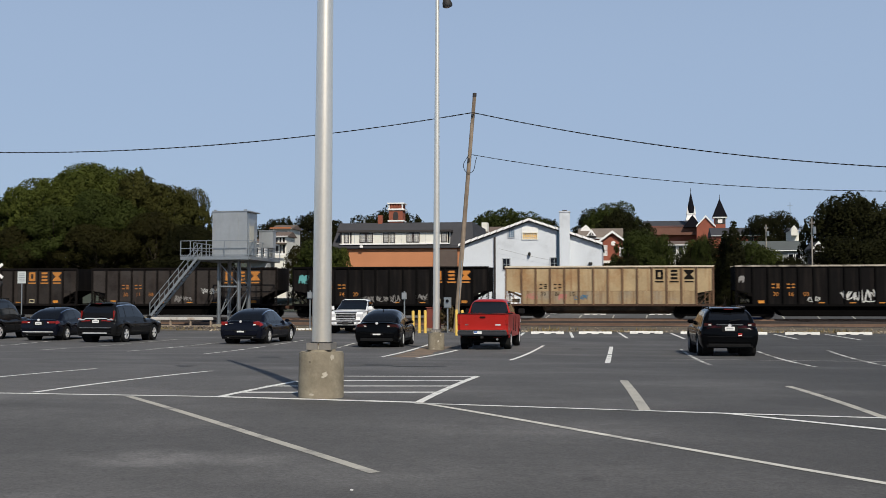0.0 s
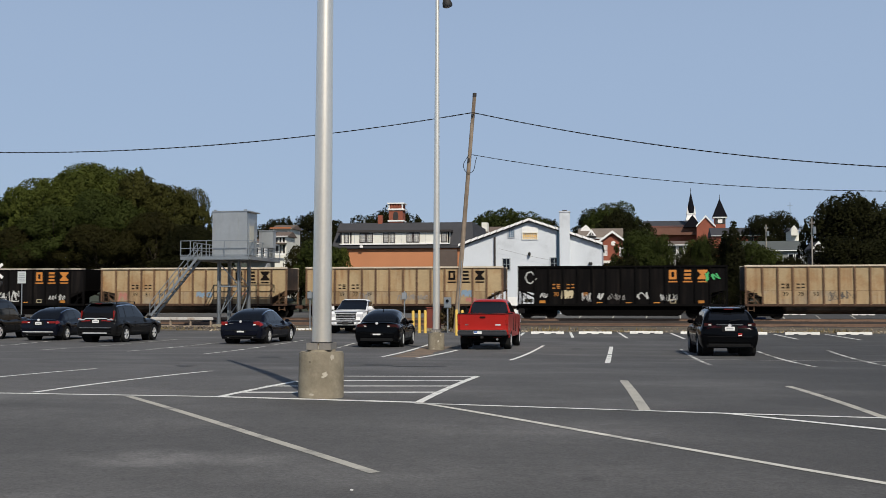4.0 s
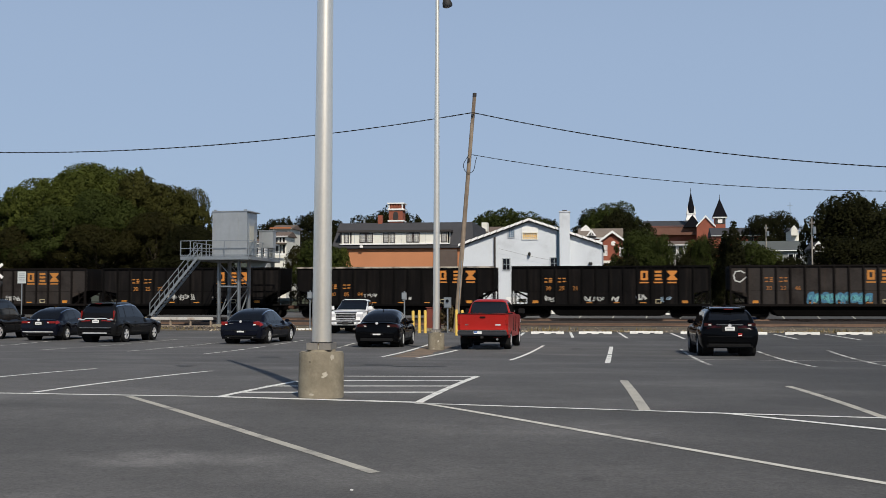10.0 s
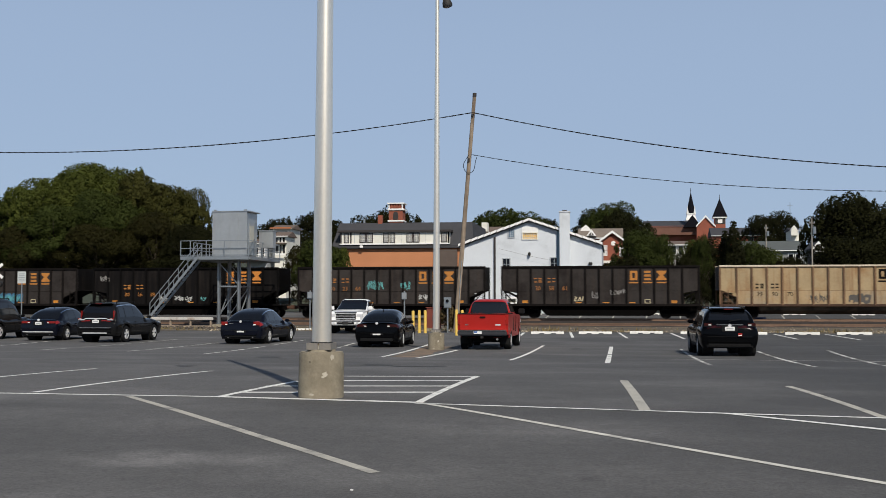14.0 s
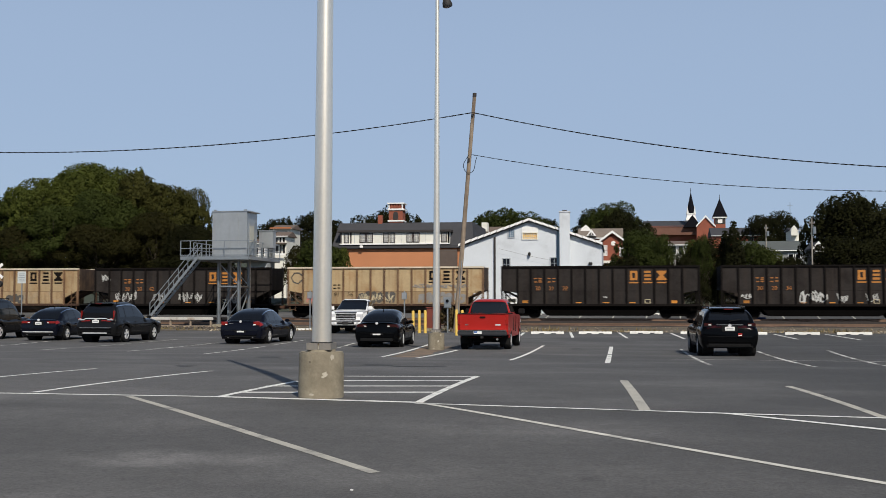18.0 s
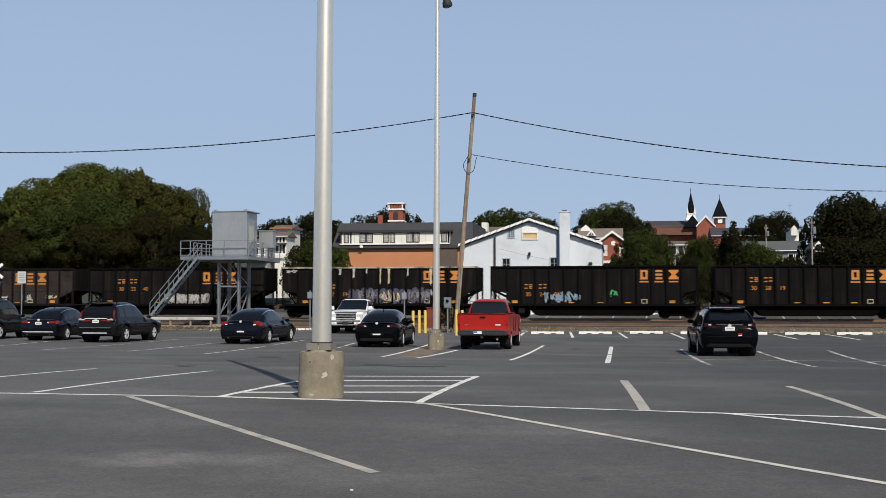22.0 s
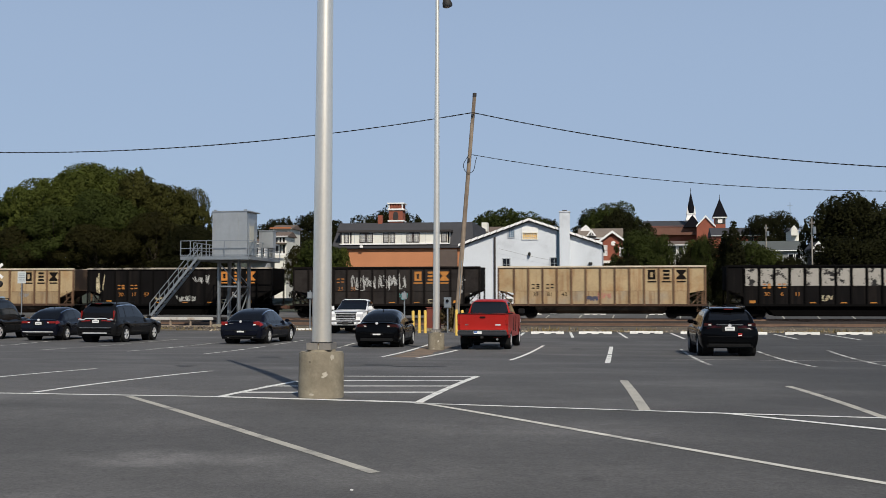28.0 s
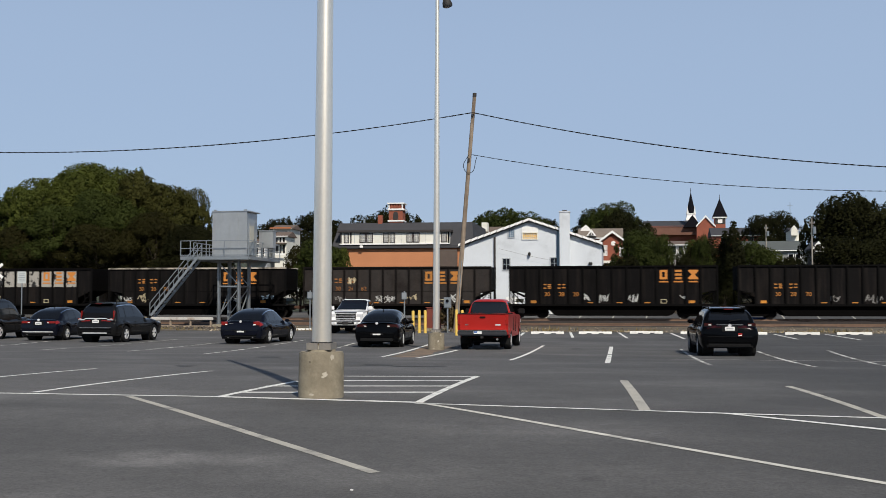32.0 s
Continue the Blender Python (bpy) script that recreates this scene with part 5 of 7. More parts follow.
SPRAY = {
    "white": mat("white_spray", (0.46, 0.46, 0.44), 0.7, var=0.25), "grey": mat("grey_spray", (0.22, 0.21, 0.20), 0.7, var=0.3),
    "blue": mat("blue_spray", (0.035, 0.13, 0.22), 0.7, var=0.25), "pale": mat("pale_blue_spray", (0.20, 0.28, 0.36), 0.7, var=0.25),
    "teal": mat("teal_spray", (0.10, 0.34, 0.34), 0.7, var=0.25), "green": mat("green_spray", (0.06, 0.42, 0.13), 0.7, var=0.2),
    "purple": mat("purple_spray", (0.050, 0.050, 0.082), 0.7, var=0.3), "dark": mat("charcoal_spray", (0.075, 0.068, 0.06), 0.7, var=0.3),
    "rose": mat("rose_spray", (0.42, 0.16, 0.13), 0.7, var=0.3), "chalk": mat("chalky_grey_patch", (0.33, 0.31, 0.275), 0.85, var=0.12, scale=1.5, fine=6, stain=(0.010, 0.009, 0.009), stain_at=0.55, streak=(0.26, 0.235, 0.20), streak_at=0.6, edge=0.12), "cream": mat("cream_spray", (0.52, 0.44, 0.28), 0.7, var=0.3),
}
Z_TOP, Z_SILL = 3.87, 1.02       # over the rail
HALF_W = 1.5
CACHE = {}


def cached(key, make):
    if key not in CACHE:
        CACHE[key] = make()
    return CACHE[key]


def hopper_shell(t, half, material):
    """Open tub with sloped end sheets: the side's lower corners are cut away over the trucks."""
    cut = 1.25
    side = [(-half, Z_TOP), (-half, 2.12), (-half + cut, 1.9), (-half + cut, Z_SILL), (half - cut, Z_SILL), (half - cut, 1.9), (half, 2.12), (half, Z_TOP)]
    sheet = cached(("side", half, material.name), lambda: mesh_of("side_sheet", prism(bmesh.new(), side, -0.04, 0.04), material))
    for s in (-1, 1):
        part("side_sheet", sheet, None, t, at=(0, s * HALF_W, 0))
    slope = cached(("slope", material.name), lambda: mesh_of("slope_sheet", quad_slab(bmesh.new(), [(0, -HALF_W + 0.05, 2.2), (0, HALF_W - 0.05, 2.2), (-2.6, HALF_W - 0.05, 0.95), (-2.6, -HALF_W + 0.05, 0.95)], (1, 0, -1), 0.06), END_TONE[material.name]))
    end = cached(("end", material.name), lambda: mesh_of("end_sheet", bx((0.0, 0, (2.15 + Z_TOP) / 2), (0.06, 2 * HALF_W - 0.1, Z_TOP - 2.15)), END_TONE[material.name]))
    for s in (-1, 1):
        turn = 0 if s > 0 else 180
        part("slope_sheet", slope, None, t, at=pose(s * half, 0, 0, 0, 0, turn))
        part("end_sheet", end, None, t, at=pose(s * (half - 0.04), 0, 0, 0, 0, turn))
    part("floor_sheet", cached(("floor", half, material.name), lambda: mesh_of("floor_sheet", bx((0, 0, 0.98), (2 * half - 5.0, 2 * HALF_W - 0.1, 0.1)), material)), None, t)


def emblem_shape(kind, material):
    """One plain bold shape of the side emblem: a square ring, a bar, an hourglass or a thin underline."""
    def make():
        bm = bmesh.new()
        h = 0.70
        if kind == "ring":
            out = [(-0.27, -h / 2), (0.27, -h / 2), (0.27, h / 2), (-0.27, h / 2)]
            hole = [(-0.1, -0.19), (0.1, -0.19), (0.1, 0.19), (-0.1, 0.19)]
            vs = [[bm.verts.new((x, y, z)) for x, z in pts] for pts in (out, hole) for y in (-0.005, 0.005)]
            for i in range(4):
                j = (i + 1) % 4
                for p, q in ((vs[0], vs[2]), (vs[1], vs[3]), (vs[0], vs[1]), (vs[2], vs[3])):
                    bm.faces.new((p[i], p[j], q[j], q[i]))
        elif kind == "bar":
            box(bm, (0, 0, 0), (0.48, 0.01, 0.16))
        elif kind == "underline":
            box(bm, (0, 0, 0), (0.66, 0.01, 0.1))
        elif kind == "mark":
            box(bm, (0, 0, 0), (0.22, 0.008, 0.085))
        else:
            prism(bm, [(-0.36, h / 2), (0.36, h / 2), (0.36, h / 2 - 0.1), (0.12, 0), (0.36, -h / 2 + 0.1), (0.36, -h / 2), (-0.36, -h / 2), (-0.36, -h / 2 + 0.1), (-0.12, 0), (-0.36, h / 2 - 0.1)], -0.005, 0.005)
        return mesh_of("emblem_" + kind, bm, material)
    return cached(("emblem", kind, material.name), make)


def tag_mesh(seed, w, h, material, style):
    """Sprayed scrawl: one ribbon or one ragged blot, no letters."""
    def make():
        rnd = random.Random(seed)
        bm = bmesh.new()
        if style == "drip":
            quad = [bm.verts.new((x, -0.005, z)) for x, z in ((-w / 2, h / 2), (w / 2, h / 2), (w * 0.3, 0.0), (w * 0.35, -h * 0.35), (0.0, -h / 2), (-w * 0.3, -h * 0.4), (-w * 0.2, 0.0))]
            bm.faces.new(quad)
        elif style == "ring":
            pts = [(math.cos(a) * w / 2 * rnd.uniform(0.85, 1.1), math.sin(a) * h / 2 * rnd.uniform(0.85, 1.1)) for a in [0.4 + 2 * math.pi * j / 7 for j in range(7)]]
            last = None
            for x, z in pts + [(pts[0][0] + 0.15, pts[0][1] - 0.2)]:
                d = Vector((x, z)).normalized() * 0.05
                a, b = bm.verts.new((x + d.x, -0.005, z + d.y)), bm.verts.new((x - d.x, -0.005, z - d.y))
                if last:
                    bm.faces.new((last[0], a, b, last[1]))
                last = (a, b)
        elif style == "block":
            count = max(1, round(w / 0.5))
            cols = 8 * count
            rows, tops, lows = [], [], []
            for g in range(count):
                tops.append(rnd.uniform(0.36, 0.52) * h)
                lows.append(rnd.uniform(0.36, 0.52) * h)
            for i in range(cols + 1):      # bulging signs run together, each with a slit
                g, k = min(i // 8, count - 1), (i % 8) / 8
                swell = 0.62 + 0.38 * math.sin(math.pi * (k if i < cols else 1.0)) ** 0.45 if 0 < k else 0.62
                x = -w / 2 + w * i / cols
                up, down = tops[g] * swell * rnd.uniform(0.92, 1.06), -lows[g] * swell * rnd.uniform(0.92, 1.06)
                levels = (down, down * 0.35, up * 0.3, up)
                rows.append([bm.verts.new((x + 0.12 * z + rnd.uniform(-0.015, 0.015), -0.006, z)) for z in levels])
            for i in range(cols):
                slit = i % 8 in ((3, 4) if (i // 8) % 2 else (2, 3, 4))
                for j in range(3):
                    if not (slit and j == (1 if (i // 16) % 2 else 0)):
                        bm.faces.new((rows[i][j], rows[i + 1][j], rows[i + 1][j + 1], rows[i][j + 1]))
        else:
            count = max(1, round(w / (0.42 if style == "fat" else 0.30)))
            cell = w / count
            k = 0.020 if style == "thin" else 0.042
            path = []
            for g in range(count):      # one wild unbroken stroke
                size = rnd.uniform(0.65, 1.05)
                for j in range(rnd.choice((4, 5, 6))):
                    x = -w / 2 + cell * (g + rnd.uniform(-0.1, 1.1))
                    path.append((x, h * size * (rnd.uniform(0.2, 0.5) if j % 2 else rnd.uniform(-0.5, -0.15))))
            pts = [glide(path, u / 4) for u in range(4 * (len(path) - 1) + 1)]
            last = None
            for i, p in enumerate(pts):
                d = (pts[min(i + 1, len(pts) - 1)] - pts[max(i - 1, 0)]).normalized()
                o = Vector((-d.y, d.x)) * k * rnd.uniform(0.7, 1.25)
                a = bm.verts.new((p.x + o.x, -0.004 - 0.00005 * i, p.y + o.y))
                c = bm.verts.new((p.x - o.x, -0.004 - 0.00005 * i, p.y - o.y))
                if last:
                    bm.faces.new((last[0], a, c, last[1]))
                last = (a, c)
        return mesh_of("spray_mark", bm, material)
    return cached(("tag", seed, w, h, material.name, style), make)


def digits_mesh(txt, material, size=0.42):
    """A stencilled number as a mesh."""
    def make():
        cu = bpy.data.curves.new("digits", "FONT")
        cu.body, cu.size, cu.extrude, cu.align_x = txt, size, 0.004, "CENTER"
        tmp = bpy.data.objects.new("digits", cu)
        me = bpy.data.meshes.new_from_object(tmp)
        me.name = "number"
        bpy.data.objects.remove(tmp)
        me.transform(pose(0, 0, 0, 90, 0, 0))
        me.materials.clear()
        me.materials.append(material)
        return me
    return cached(("digits", txt, material.name), make)


def truck_meshes():
    def make():
        bm = bmesh.new()
        for s in (-1.0, 1.0):
            prism(bm, [(-1.25, 0.42), (-1.2, 0.62), (-0.55, 0.72), (-0.35, 0.62), (0.35, 0.62), (0.55, 0.72), (1.2, 0.62), (1.25, 0.42), (0.95, 0.40), (0.45, 0.2), (-0.45, 0.2), (-0.95, 0.40)], s * 1.0 - 0.07, s * 1.0 + 0.07)
            for x in (-0.14, 0.0, 0.14):
                rod(bm, (x, s * 1.0, 0.26), (x, s * 1.0, 0.56), 0.055, n=8)
        box(bm, (0, 0, 0.6), (0.4, 2.2, 0.25))
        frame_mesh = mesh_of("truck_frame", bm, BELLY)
        bm = bmesh.new()
        for s in (-0.76, 0.76):
            rod(bm, (0, s - 0.07, 0), (0, s + 0.07, 0), 0.455, n=28)
            rod(bm, (0, s + math.copysign(0.07, s), 0), (0, s + math.copysign(0.085, s), 0), 0.36, 0.2, n=20)
            rod(bm, (0, s * 1.24, 0), (0, s * 1.4, 0), 0.11, n=12)
        rod(bm, (0, -1.0, 0), (0, 1.0, 0), 0.085, n=10)
        return frame_mesh, mesh_of("wheelset", bm, WHEEL_STEEL)
    return cached("truck", make)


WHEEL_STEEL = mat("wheel_steel", (0.012, 0.010, 0.009), 0.85, 0.1, var=0.2, spec=0.15)
TRAIN = []


def hopper_car(x, length, look_, digits, marks=(), panels=None, chalk=False):
    """look_: tan, soot or ash; marks: (x, z, w, h, colour, style) of sprayed marks on the near side."""
    skin, rib, label = {"tan": (BEIGE, BEIGE_RIB, "weathered tan open-top coal hopper car with dark lettering"),
                        "soot": (SOOT, SOOT_RIB, "sooty black open-top coal hopper car with orange lettering"),
                        "ash": (ASH, ASH_RIB, "faded brown-black open-top coal hopper car with orange lettering")}[look_]
    if marks:
        label += " and sprayed marks"
    half = length / 2
    t = thing("hopper_car", (x, TRACK_Y, RAIL_Z), label, "hopper car", "coal train")
    hopper_shell(t, half, skin)
    near = -HALF_W - 0.04
    rim = cached(("rim", half, look_, chalk), lambda: mesh_of("top_rim", box(box(bx((0, near - 0.04, Z_TOP), (2 * half, 0.14, 0.12)), (0, -near + 0.04, Z_TOP), (2 * half, 0.14, 0.12)), (0, 0, Z_TOP - 0.02), (0.1, 2 * HALF_W, 0.1)), RIM_TAN if look_ == "tan" else RIM_GREY if chalk else rib))
    part("top_rim", rim, None, t)
    n = 13
    rib_mesh = cached(("rib", look_), lambda: mesh_of("rib", prism(bmesh.new(), [(-0.06, Z_SILL), (-0.06, Z_TOP - 0.06), (0.06, Z_TOP - 0.06), (0.06, Z_SILL)], -0.13, 0.0), rib))
    end_mesh = cached(("end_post", look_), lambda: mesh_of("end_post", prism(bmesh.new(), [(-0.06, Z_SILL), (-0.06, Z_TOP - 0.06), (0.06, Z_TOP - 0.06), (0.06, Z_SILL)], -0.1, 0.0), rib))
    span = 2 * (half - 1.25)
    for i in range(n):
        xx = -half + 1.25 + span * i / (n - 1)
        part("rib", rib_mesh, None, t, at=(xx, near, 0))
        part("rib", rib_mesh, None, t, at=pose(xx, -near, 0, 0, 0, 180))
    for s in (-1, 1):
        part("end_post", end_mesh, None, t, at=(s * (half - 0.06), near, 0))
        part("end_post", end_mesh, None, t, at=pose(s * (half - 0.06), -near, 0, 0, 0, 180))
    sill = cached(("sill", half, look_), lambda: mesh_of("side_sill", box(box(bmesh.new(), (0, near - 0.03, Z_SILL), (2 * half, 0.18, 0.16)), (0, -near + 0.03, Z_SILL), (2 * half, 0.18, 0.16)), RUST_SILL if look_ == "tan" else rib))
    part("side_sill", sill, None, t)
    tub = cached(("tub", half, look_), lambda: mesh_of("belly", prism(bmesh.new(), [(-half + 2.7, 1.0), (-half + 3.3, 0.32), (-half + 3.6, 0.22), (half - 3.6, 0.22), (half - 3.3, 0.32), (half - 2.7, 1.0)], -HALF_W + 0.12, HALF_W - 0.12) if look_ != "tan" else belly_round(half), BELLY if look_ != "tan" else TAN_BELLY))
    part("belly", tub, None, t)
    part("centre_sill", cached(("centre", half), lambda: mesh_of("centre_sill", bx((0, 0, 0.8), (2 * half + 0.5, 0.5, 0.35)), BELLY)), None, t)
    coupler = cached("coupler", lambda: mesh_of("coupler", box(bx((0, 0, 0.82), (0.75, 0.2, 0.22), 0, 0.03), (0.3, 0, 0.82), (0.28, 0.34, 0.3), 0, 0.04), RUST))
    part("coupler", coupler, None, t, at=(half + 0.35, 0, 0))
    part("coupler", coupler, None, t, at=pose(-half - 0.35, 0, 0, 0, 0, 180))
    # end ladders and platforms
    def ladder():
        bm = bmesh.new()
        for xx in (-0.22, 0.22):
            beam(bm, (xx, 0, 0.55), (xx, 0, 2.1), 0.05, 0.04)
        for i in range(5):
            beam(bm, (-0.22, 0, 0.65 + 0.32 * i), (0.22, 0, 0.65 + 0.32 * i), 0.04, 0.03)
        return mesh_of("ladder", bm, rib)
    lad = cached(("ladder", look_), ladder)
    plat = cached("platform", lambda: mesh_of("end_platform", bx((0, 0, 1.0), (1.0, 2.7, 0.06)), DARK_STEEL))
    strut = cached(("strut", look_), lambda: mesh_of("end_strut", beam(bmesh.new(), (-0.5, 0, 1.02), (0.45, 0, 2.05), 0.09, 0.07), rib))
    for s in (-1, 1):
        part("ladder", lad, None, t, at=(s * (half - 0.42), near, 0))
        part("end_platform", plat, None, t, at=(s * (half - 0.5), 0, 0))
        part("end_strut", strut, None, t, at=pose(s * (half - 0.6), near + 0.3, 0, 0, 0, 0 if s > 0 else 180))
    part("brake_cylinder", cached("brake", lambda: mesh_of("brake_cylinder", rd((-0.3, 0, 0), (0.3, 0, 0), 0.14, n=12), SPRAY["cream"])), None, t, at=(-half + 0.75, -0.9, 1.35))
    tf, ws = truck_meshes()
    for s in (-1, 1):
        tr = part("truck", tf, None, t, at=(s * (half - 1.5), 0, 0))
        for dx in (-0.9, 0.9):
            part("wheelset", ws, None, tr, at=(dx, 0, 0.457))
    if look_ == "tan":
        part("seam", cached(("seam", half), lambda: mesh_of("seam", bx((0, near - 0.008, 2.06), (2 * half - 2.5, 0.02, 0.025)), BEIGE_RIB)), None, t)
        low_sheet = cached(("low_sheet", half), lambda: mesh_of("lower_course", bx((0, near - 0.004, 1.58), (2 * half - 2.52, 0.012, 0.94)), BEIGE_LOW))
        part("lower_course", low_sheet, None, t, "rust-stained lower side course")
    # lettering
    ink = STENCIL if look_ == "tan" else (ORANGE_MID if look_ == "soot" else ORANGE_DIM)
    big = STENCIL if look_ == "tan" else (ORANGE if look_ == "soot" else ORANGE_MID)
    pan = span / (n - 1)
    surf = near - 0.012
    long = half > 7.4
    for i, shapes in enumerate(((("ring", 0),), (("bar", -0.27), ("bar", 0), ("bar", 0.27)), (("hourglass", 0),))):
        ex, ez = half - 1.25 - pan * ((2.5 if long else 3.5) - i), 3.26 if long else 3.2
        for kind, dz in shapes + (("underline", -0.52),):
            part("emblem_block", emblem_shape(kind, big), None, t, at=(ex, surf, ez + dz))
    for i in (0, 1):
        for j, heights in ((0, (-0.13, 0.13)), (1, (-0.13, 0, 0.13) if i == 0 else (-0.1, 0.13))):
            for dz in heights:
                part("mark_bar", emblem_shape("mark", ink), None, t, at=(-half + 1.25 + pan * (1.5 + i) - 0.17 + 0.34 * j, surf, (2.41 if long else 2.87) + dz))
    for i, d in enumerate(digits.split()):
        part("number", digits_mesh(d, ink), None, t, at=(-half + 1.25 + pan * (1.5 + i), surf, 1.68 if long else 2.12))
    if look_ != "tan" and not long:
        part("seam", cached(("seam", half, look_), lambda: mesh_of("seam", bx((0, near - 0.008, 2.06), (2 * half - 2.5, 0.02, 0.022)), rib)), None, t)
    small = cached("side_reflector", lambda: mesh_of("side_reflector", bx((0, 0, 0), (0.42, 0.008, 0.075)), REFLECT))
    refl = cached("reflector", lambda: mesh_of("reflector", bx((0, 0, 0), (0.42, 0.008, 0.2)), REFLECT))
    for k in (0.55, 4.5, 6.5, 8.4, 11.4):
        if look_ != "tan":
            part("reflector", refl if k in (0.55, 11.4) else small, None, t, at=(-half + 1.25 + pan * k, surf, 1.26 if k in (0.55, 11.4) else 1.2))
    if look_ != "tan":
        data = cached("data_panel", lambda: mesh_of("data_panel", box(box(box(box(bmesh.new(), (0, 0, 0.13), (0.42, 0.008, 0.04)), (0, 0, -0.13), (0.42, 0.008, 0.04)), (-0.19, 0, 0), (0.04, 0.008, 0.28)), (0.19, 0, 0), (0.04, 0.008, 0.28)), SPRAY["cream"]))
        part("data_panel", data, None, t, at=(-half + 1.25 + pan * 9.5, surf, 1.3))
    for i, (mx, mz, mw, mh, mc, ms) in enumerate(marks):
        part("spray_mark", tag_mesh(int(x * 10) % 997 + i, mw, mh, SPRAY[mc], ms), None, t, at=(-half + mx * 2 * half, surf - 0.004 - 0.003 * i, mz))
    if panels:
        pm = cached(("panel", pan), lambda: mesh_of("patched_panel", bx((0, 0, 0), (pan - 0.2, 0.008, 1.25)), SPRAY[panels]))
        for i in range(12):
            part("patched_panel", pm, None, t, at=(-half + 1.25 + pan * (i + 0.5), surf + 0.008, 3.05))
    TRAIN.append(t)
    return t


def belly_round(half):
    bm = bmesh.new()
    rings = []
    for i in range(9):
        a = math.pi * i / 8
        y, z = -1.4 * math.cos(a), 0.98 - 0.62 * math.sin(a) ** 0.7
        rings.append((y, z))
    xs = [-half + 2.8, -half + 3.0, half - 3.0, half - 2.8]
    cols = [[bm.verts.new((x, y * (0.9 if i in (0, 3) else 1), 0.98 + (z - 0.98) * (0.5 if i in (0, 3) else 1))) for y, z in rings] for i, x in enumerate(xs)]
    for a, b in zip(cols, cols[1:]):
        for j in range(8):
            bm.faces.new((a[j], a[j + 1], b[j + 1], b[j]))
    bm.faces.new(cols[0])
    bm.faces.new(cols[-1])
    return bm


# left end of each car along the track at the start of the clip
LEFT_ENDS = [-60.50, -42.12, -24.57, -8.06, 8.73, 25.42, 42.22, 58.62, 75.13, 91.76, 107.80, 123.79, 139.76, 156.36, 172.31, 188.25, 205.07, 220.86, 236.83, 253.47, 269.36, 285.96, 302.04, 317.89, 333.86, 350.07, 366.53, 382.38, 398.39, 414.82, 431.76, 447.67, 464.41, 481.09, 497.07, 513.01, 529.67]
LEFT_ENDS[0:2] = [-57.6, -41.1]
LOW = 1.5


def coal_car(look_, digits, *marks, panels=None, chalk=False):
    """The next car of the train, from its left end; the gap to the next one tells a long car from a short."""
    i = len(TRAIN)
    room = LEFT_ENDS[i + 1] - LEFT_ENDS[i] if i + 1 < len(LEFT_ENDS) else 16.6
    ln = 15.3 if room > 16.12 else 14.6
    hopper_car(LEFT_ENDS[i] + ln / 2, ln, look_, digits, marks, panels, chalk)


coal_car("ash", "30 12 50", (0.4, LOW, 1.2, 0.5, "grey", "thin"))
coal_car("ash", "30 11 88", (0.5, LOW, 1.4, 0.6, "grey", "thin"), (0.64, 2.1, 1.2, 0.5, "white", "thin"))
coal_car("soot", "30 14 20", (0.06, 3.0, 0.8, 0.8, "teal", "block"), (0.45, LOW, 3.2, 0.6, "grey", "thin"), (0.66, 1.6, 0.9, 0.7, "grey", "thin"))
coal_car("tan", "39 86 15", (0.13, 1.7, 0.9, 0.7, "rose", "thin"), (0.28, 1.6, 0.6, 0.5, "rose", "block"), (0.37, 1.6, 1.0, 0.5, "blue", "thin"))
coal_car("soot", "30 16 03", (0.03, 2.9, 0.4, 0.6, "grey", "block"), (0.36, 1.5, 0.9, 0.5, "white", "thin"), (0.56, 1.75, 2.6, 1.0, "white", "fat"), (0.84, 1.6, 1.4, 0.5, "white", "thin"), chalk=True)
coal_car("tan", "39 81 96", (0.12, 1.7, 0.8, 0.9, "rose", "thin"), (0.56, 1.8, 1.3, 0.5, "pale", "block"), (0.76, 1.9, 0.7, 0.5, "rose", "thin"))
coal_car("tan", "39 77 49", (0.07, 1.9, 0.9, 0.5, "blue", "block"), (0.3, 1.7, 1.0, 0.9, "grey", "thin"), (0.55, 1.6, 2.4, 0.6, "grey", "thin"), (0.82, 1.9, 0.9, 0.6, "pale", "block"), (0.84, 1.4, 0.8, 0.4, "rose", "block"))
coal_car("soot", "30 22 48", (0.06, 3.05, 0.7, 0.9, "white", "ring"), (0.13, 1.75, 0.7, 0.4, "white", "thin"), (0.24, 1.8, 0.9, 0.7, "cream", "block"), (0.33, 1.6, 0.8, 0.9, "white", "thin"), (0.4, 1.7, 0.8, 0.6, "white", "fat"), (0.47, 1.6, 1.4, 0.7, "grey", "thin"), (0.6, 1.7, 0.8, 0.6, "white", "fat"), (0.72, 1.6, 1.2, 0.7, "white", "thin"), (0.93, 3.1, 1.0, 0.8, "green", "fat"))
coal_car("tan", "39 78 93", (0.44, 1.7, 1.8, 0.8, "dark", "thin"))
coal_car("ash", "30 15 72", (0.12, 2.9, 0.7, 0.9, "white", "thin"), (0.3, 1.65, 1.6, 0.7, "white", "thin"), (0.52, 1.6, 0.8, 0.8, "white", "thin"), (0.67, 1.6, 1.6, 0.7, "white", "thin"))
coal_car("ash", "30 24 70", (0.06, 3.1, 0.8, 0.9, "white", "ring"), (0.12, 1.5, 0.8, 0.7, "white", "thin"), (0.26, 1.5, 0.9, 0.8, "white", "thin"), (0.4, 1.5, 1.6, 0.8, "cream", "thin"), (0.57, 1.5, 1.4, 0.6, "white", "thin"))
coal_car("soot", "30 25 72", (0.45, 1.65, 2.4, 0.7, "white", "thin"), (0.65, LOW, 0.7, 0.5, "grey", "thin"))
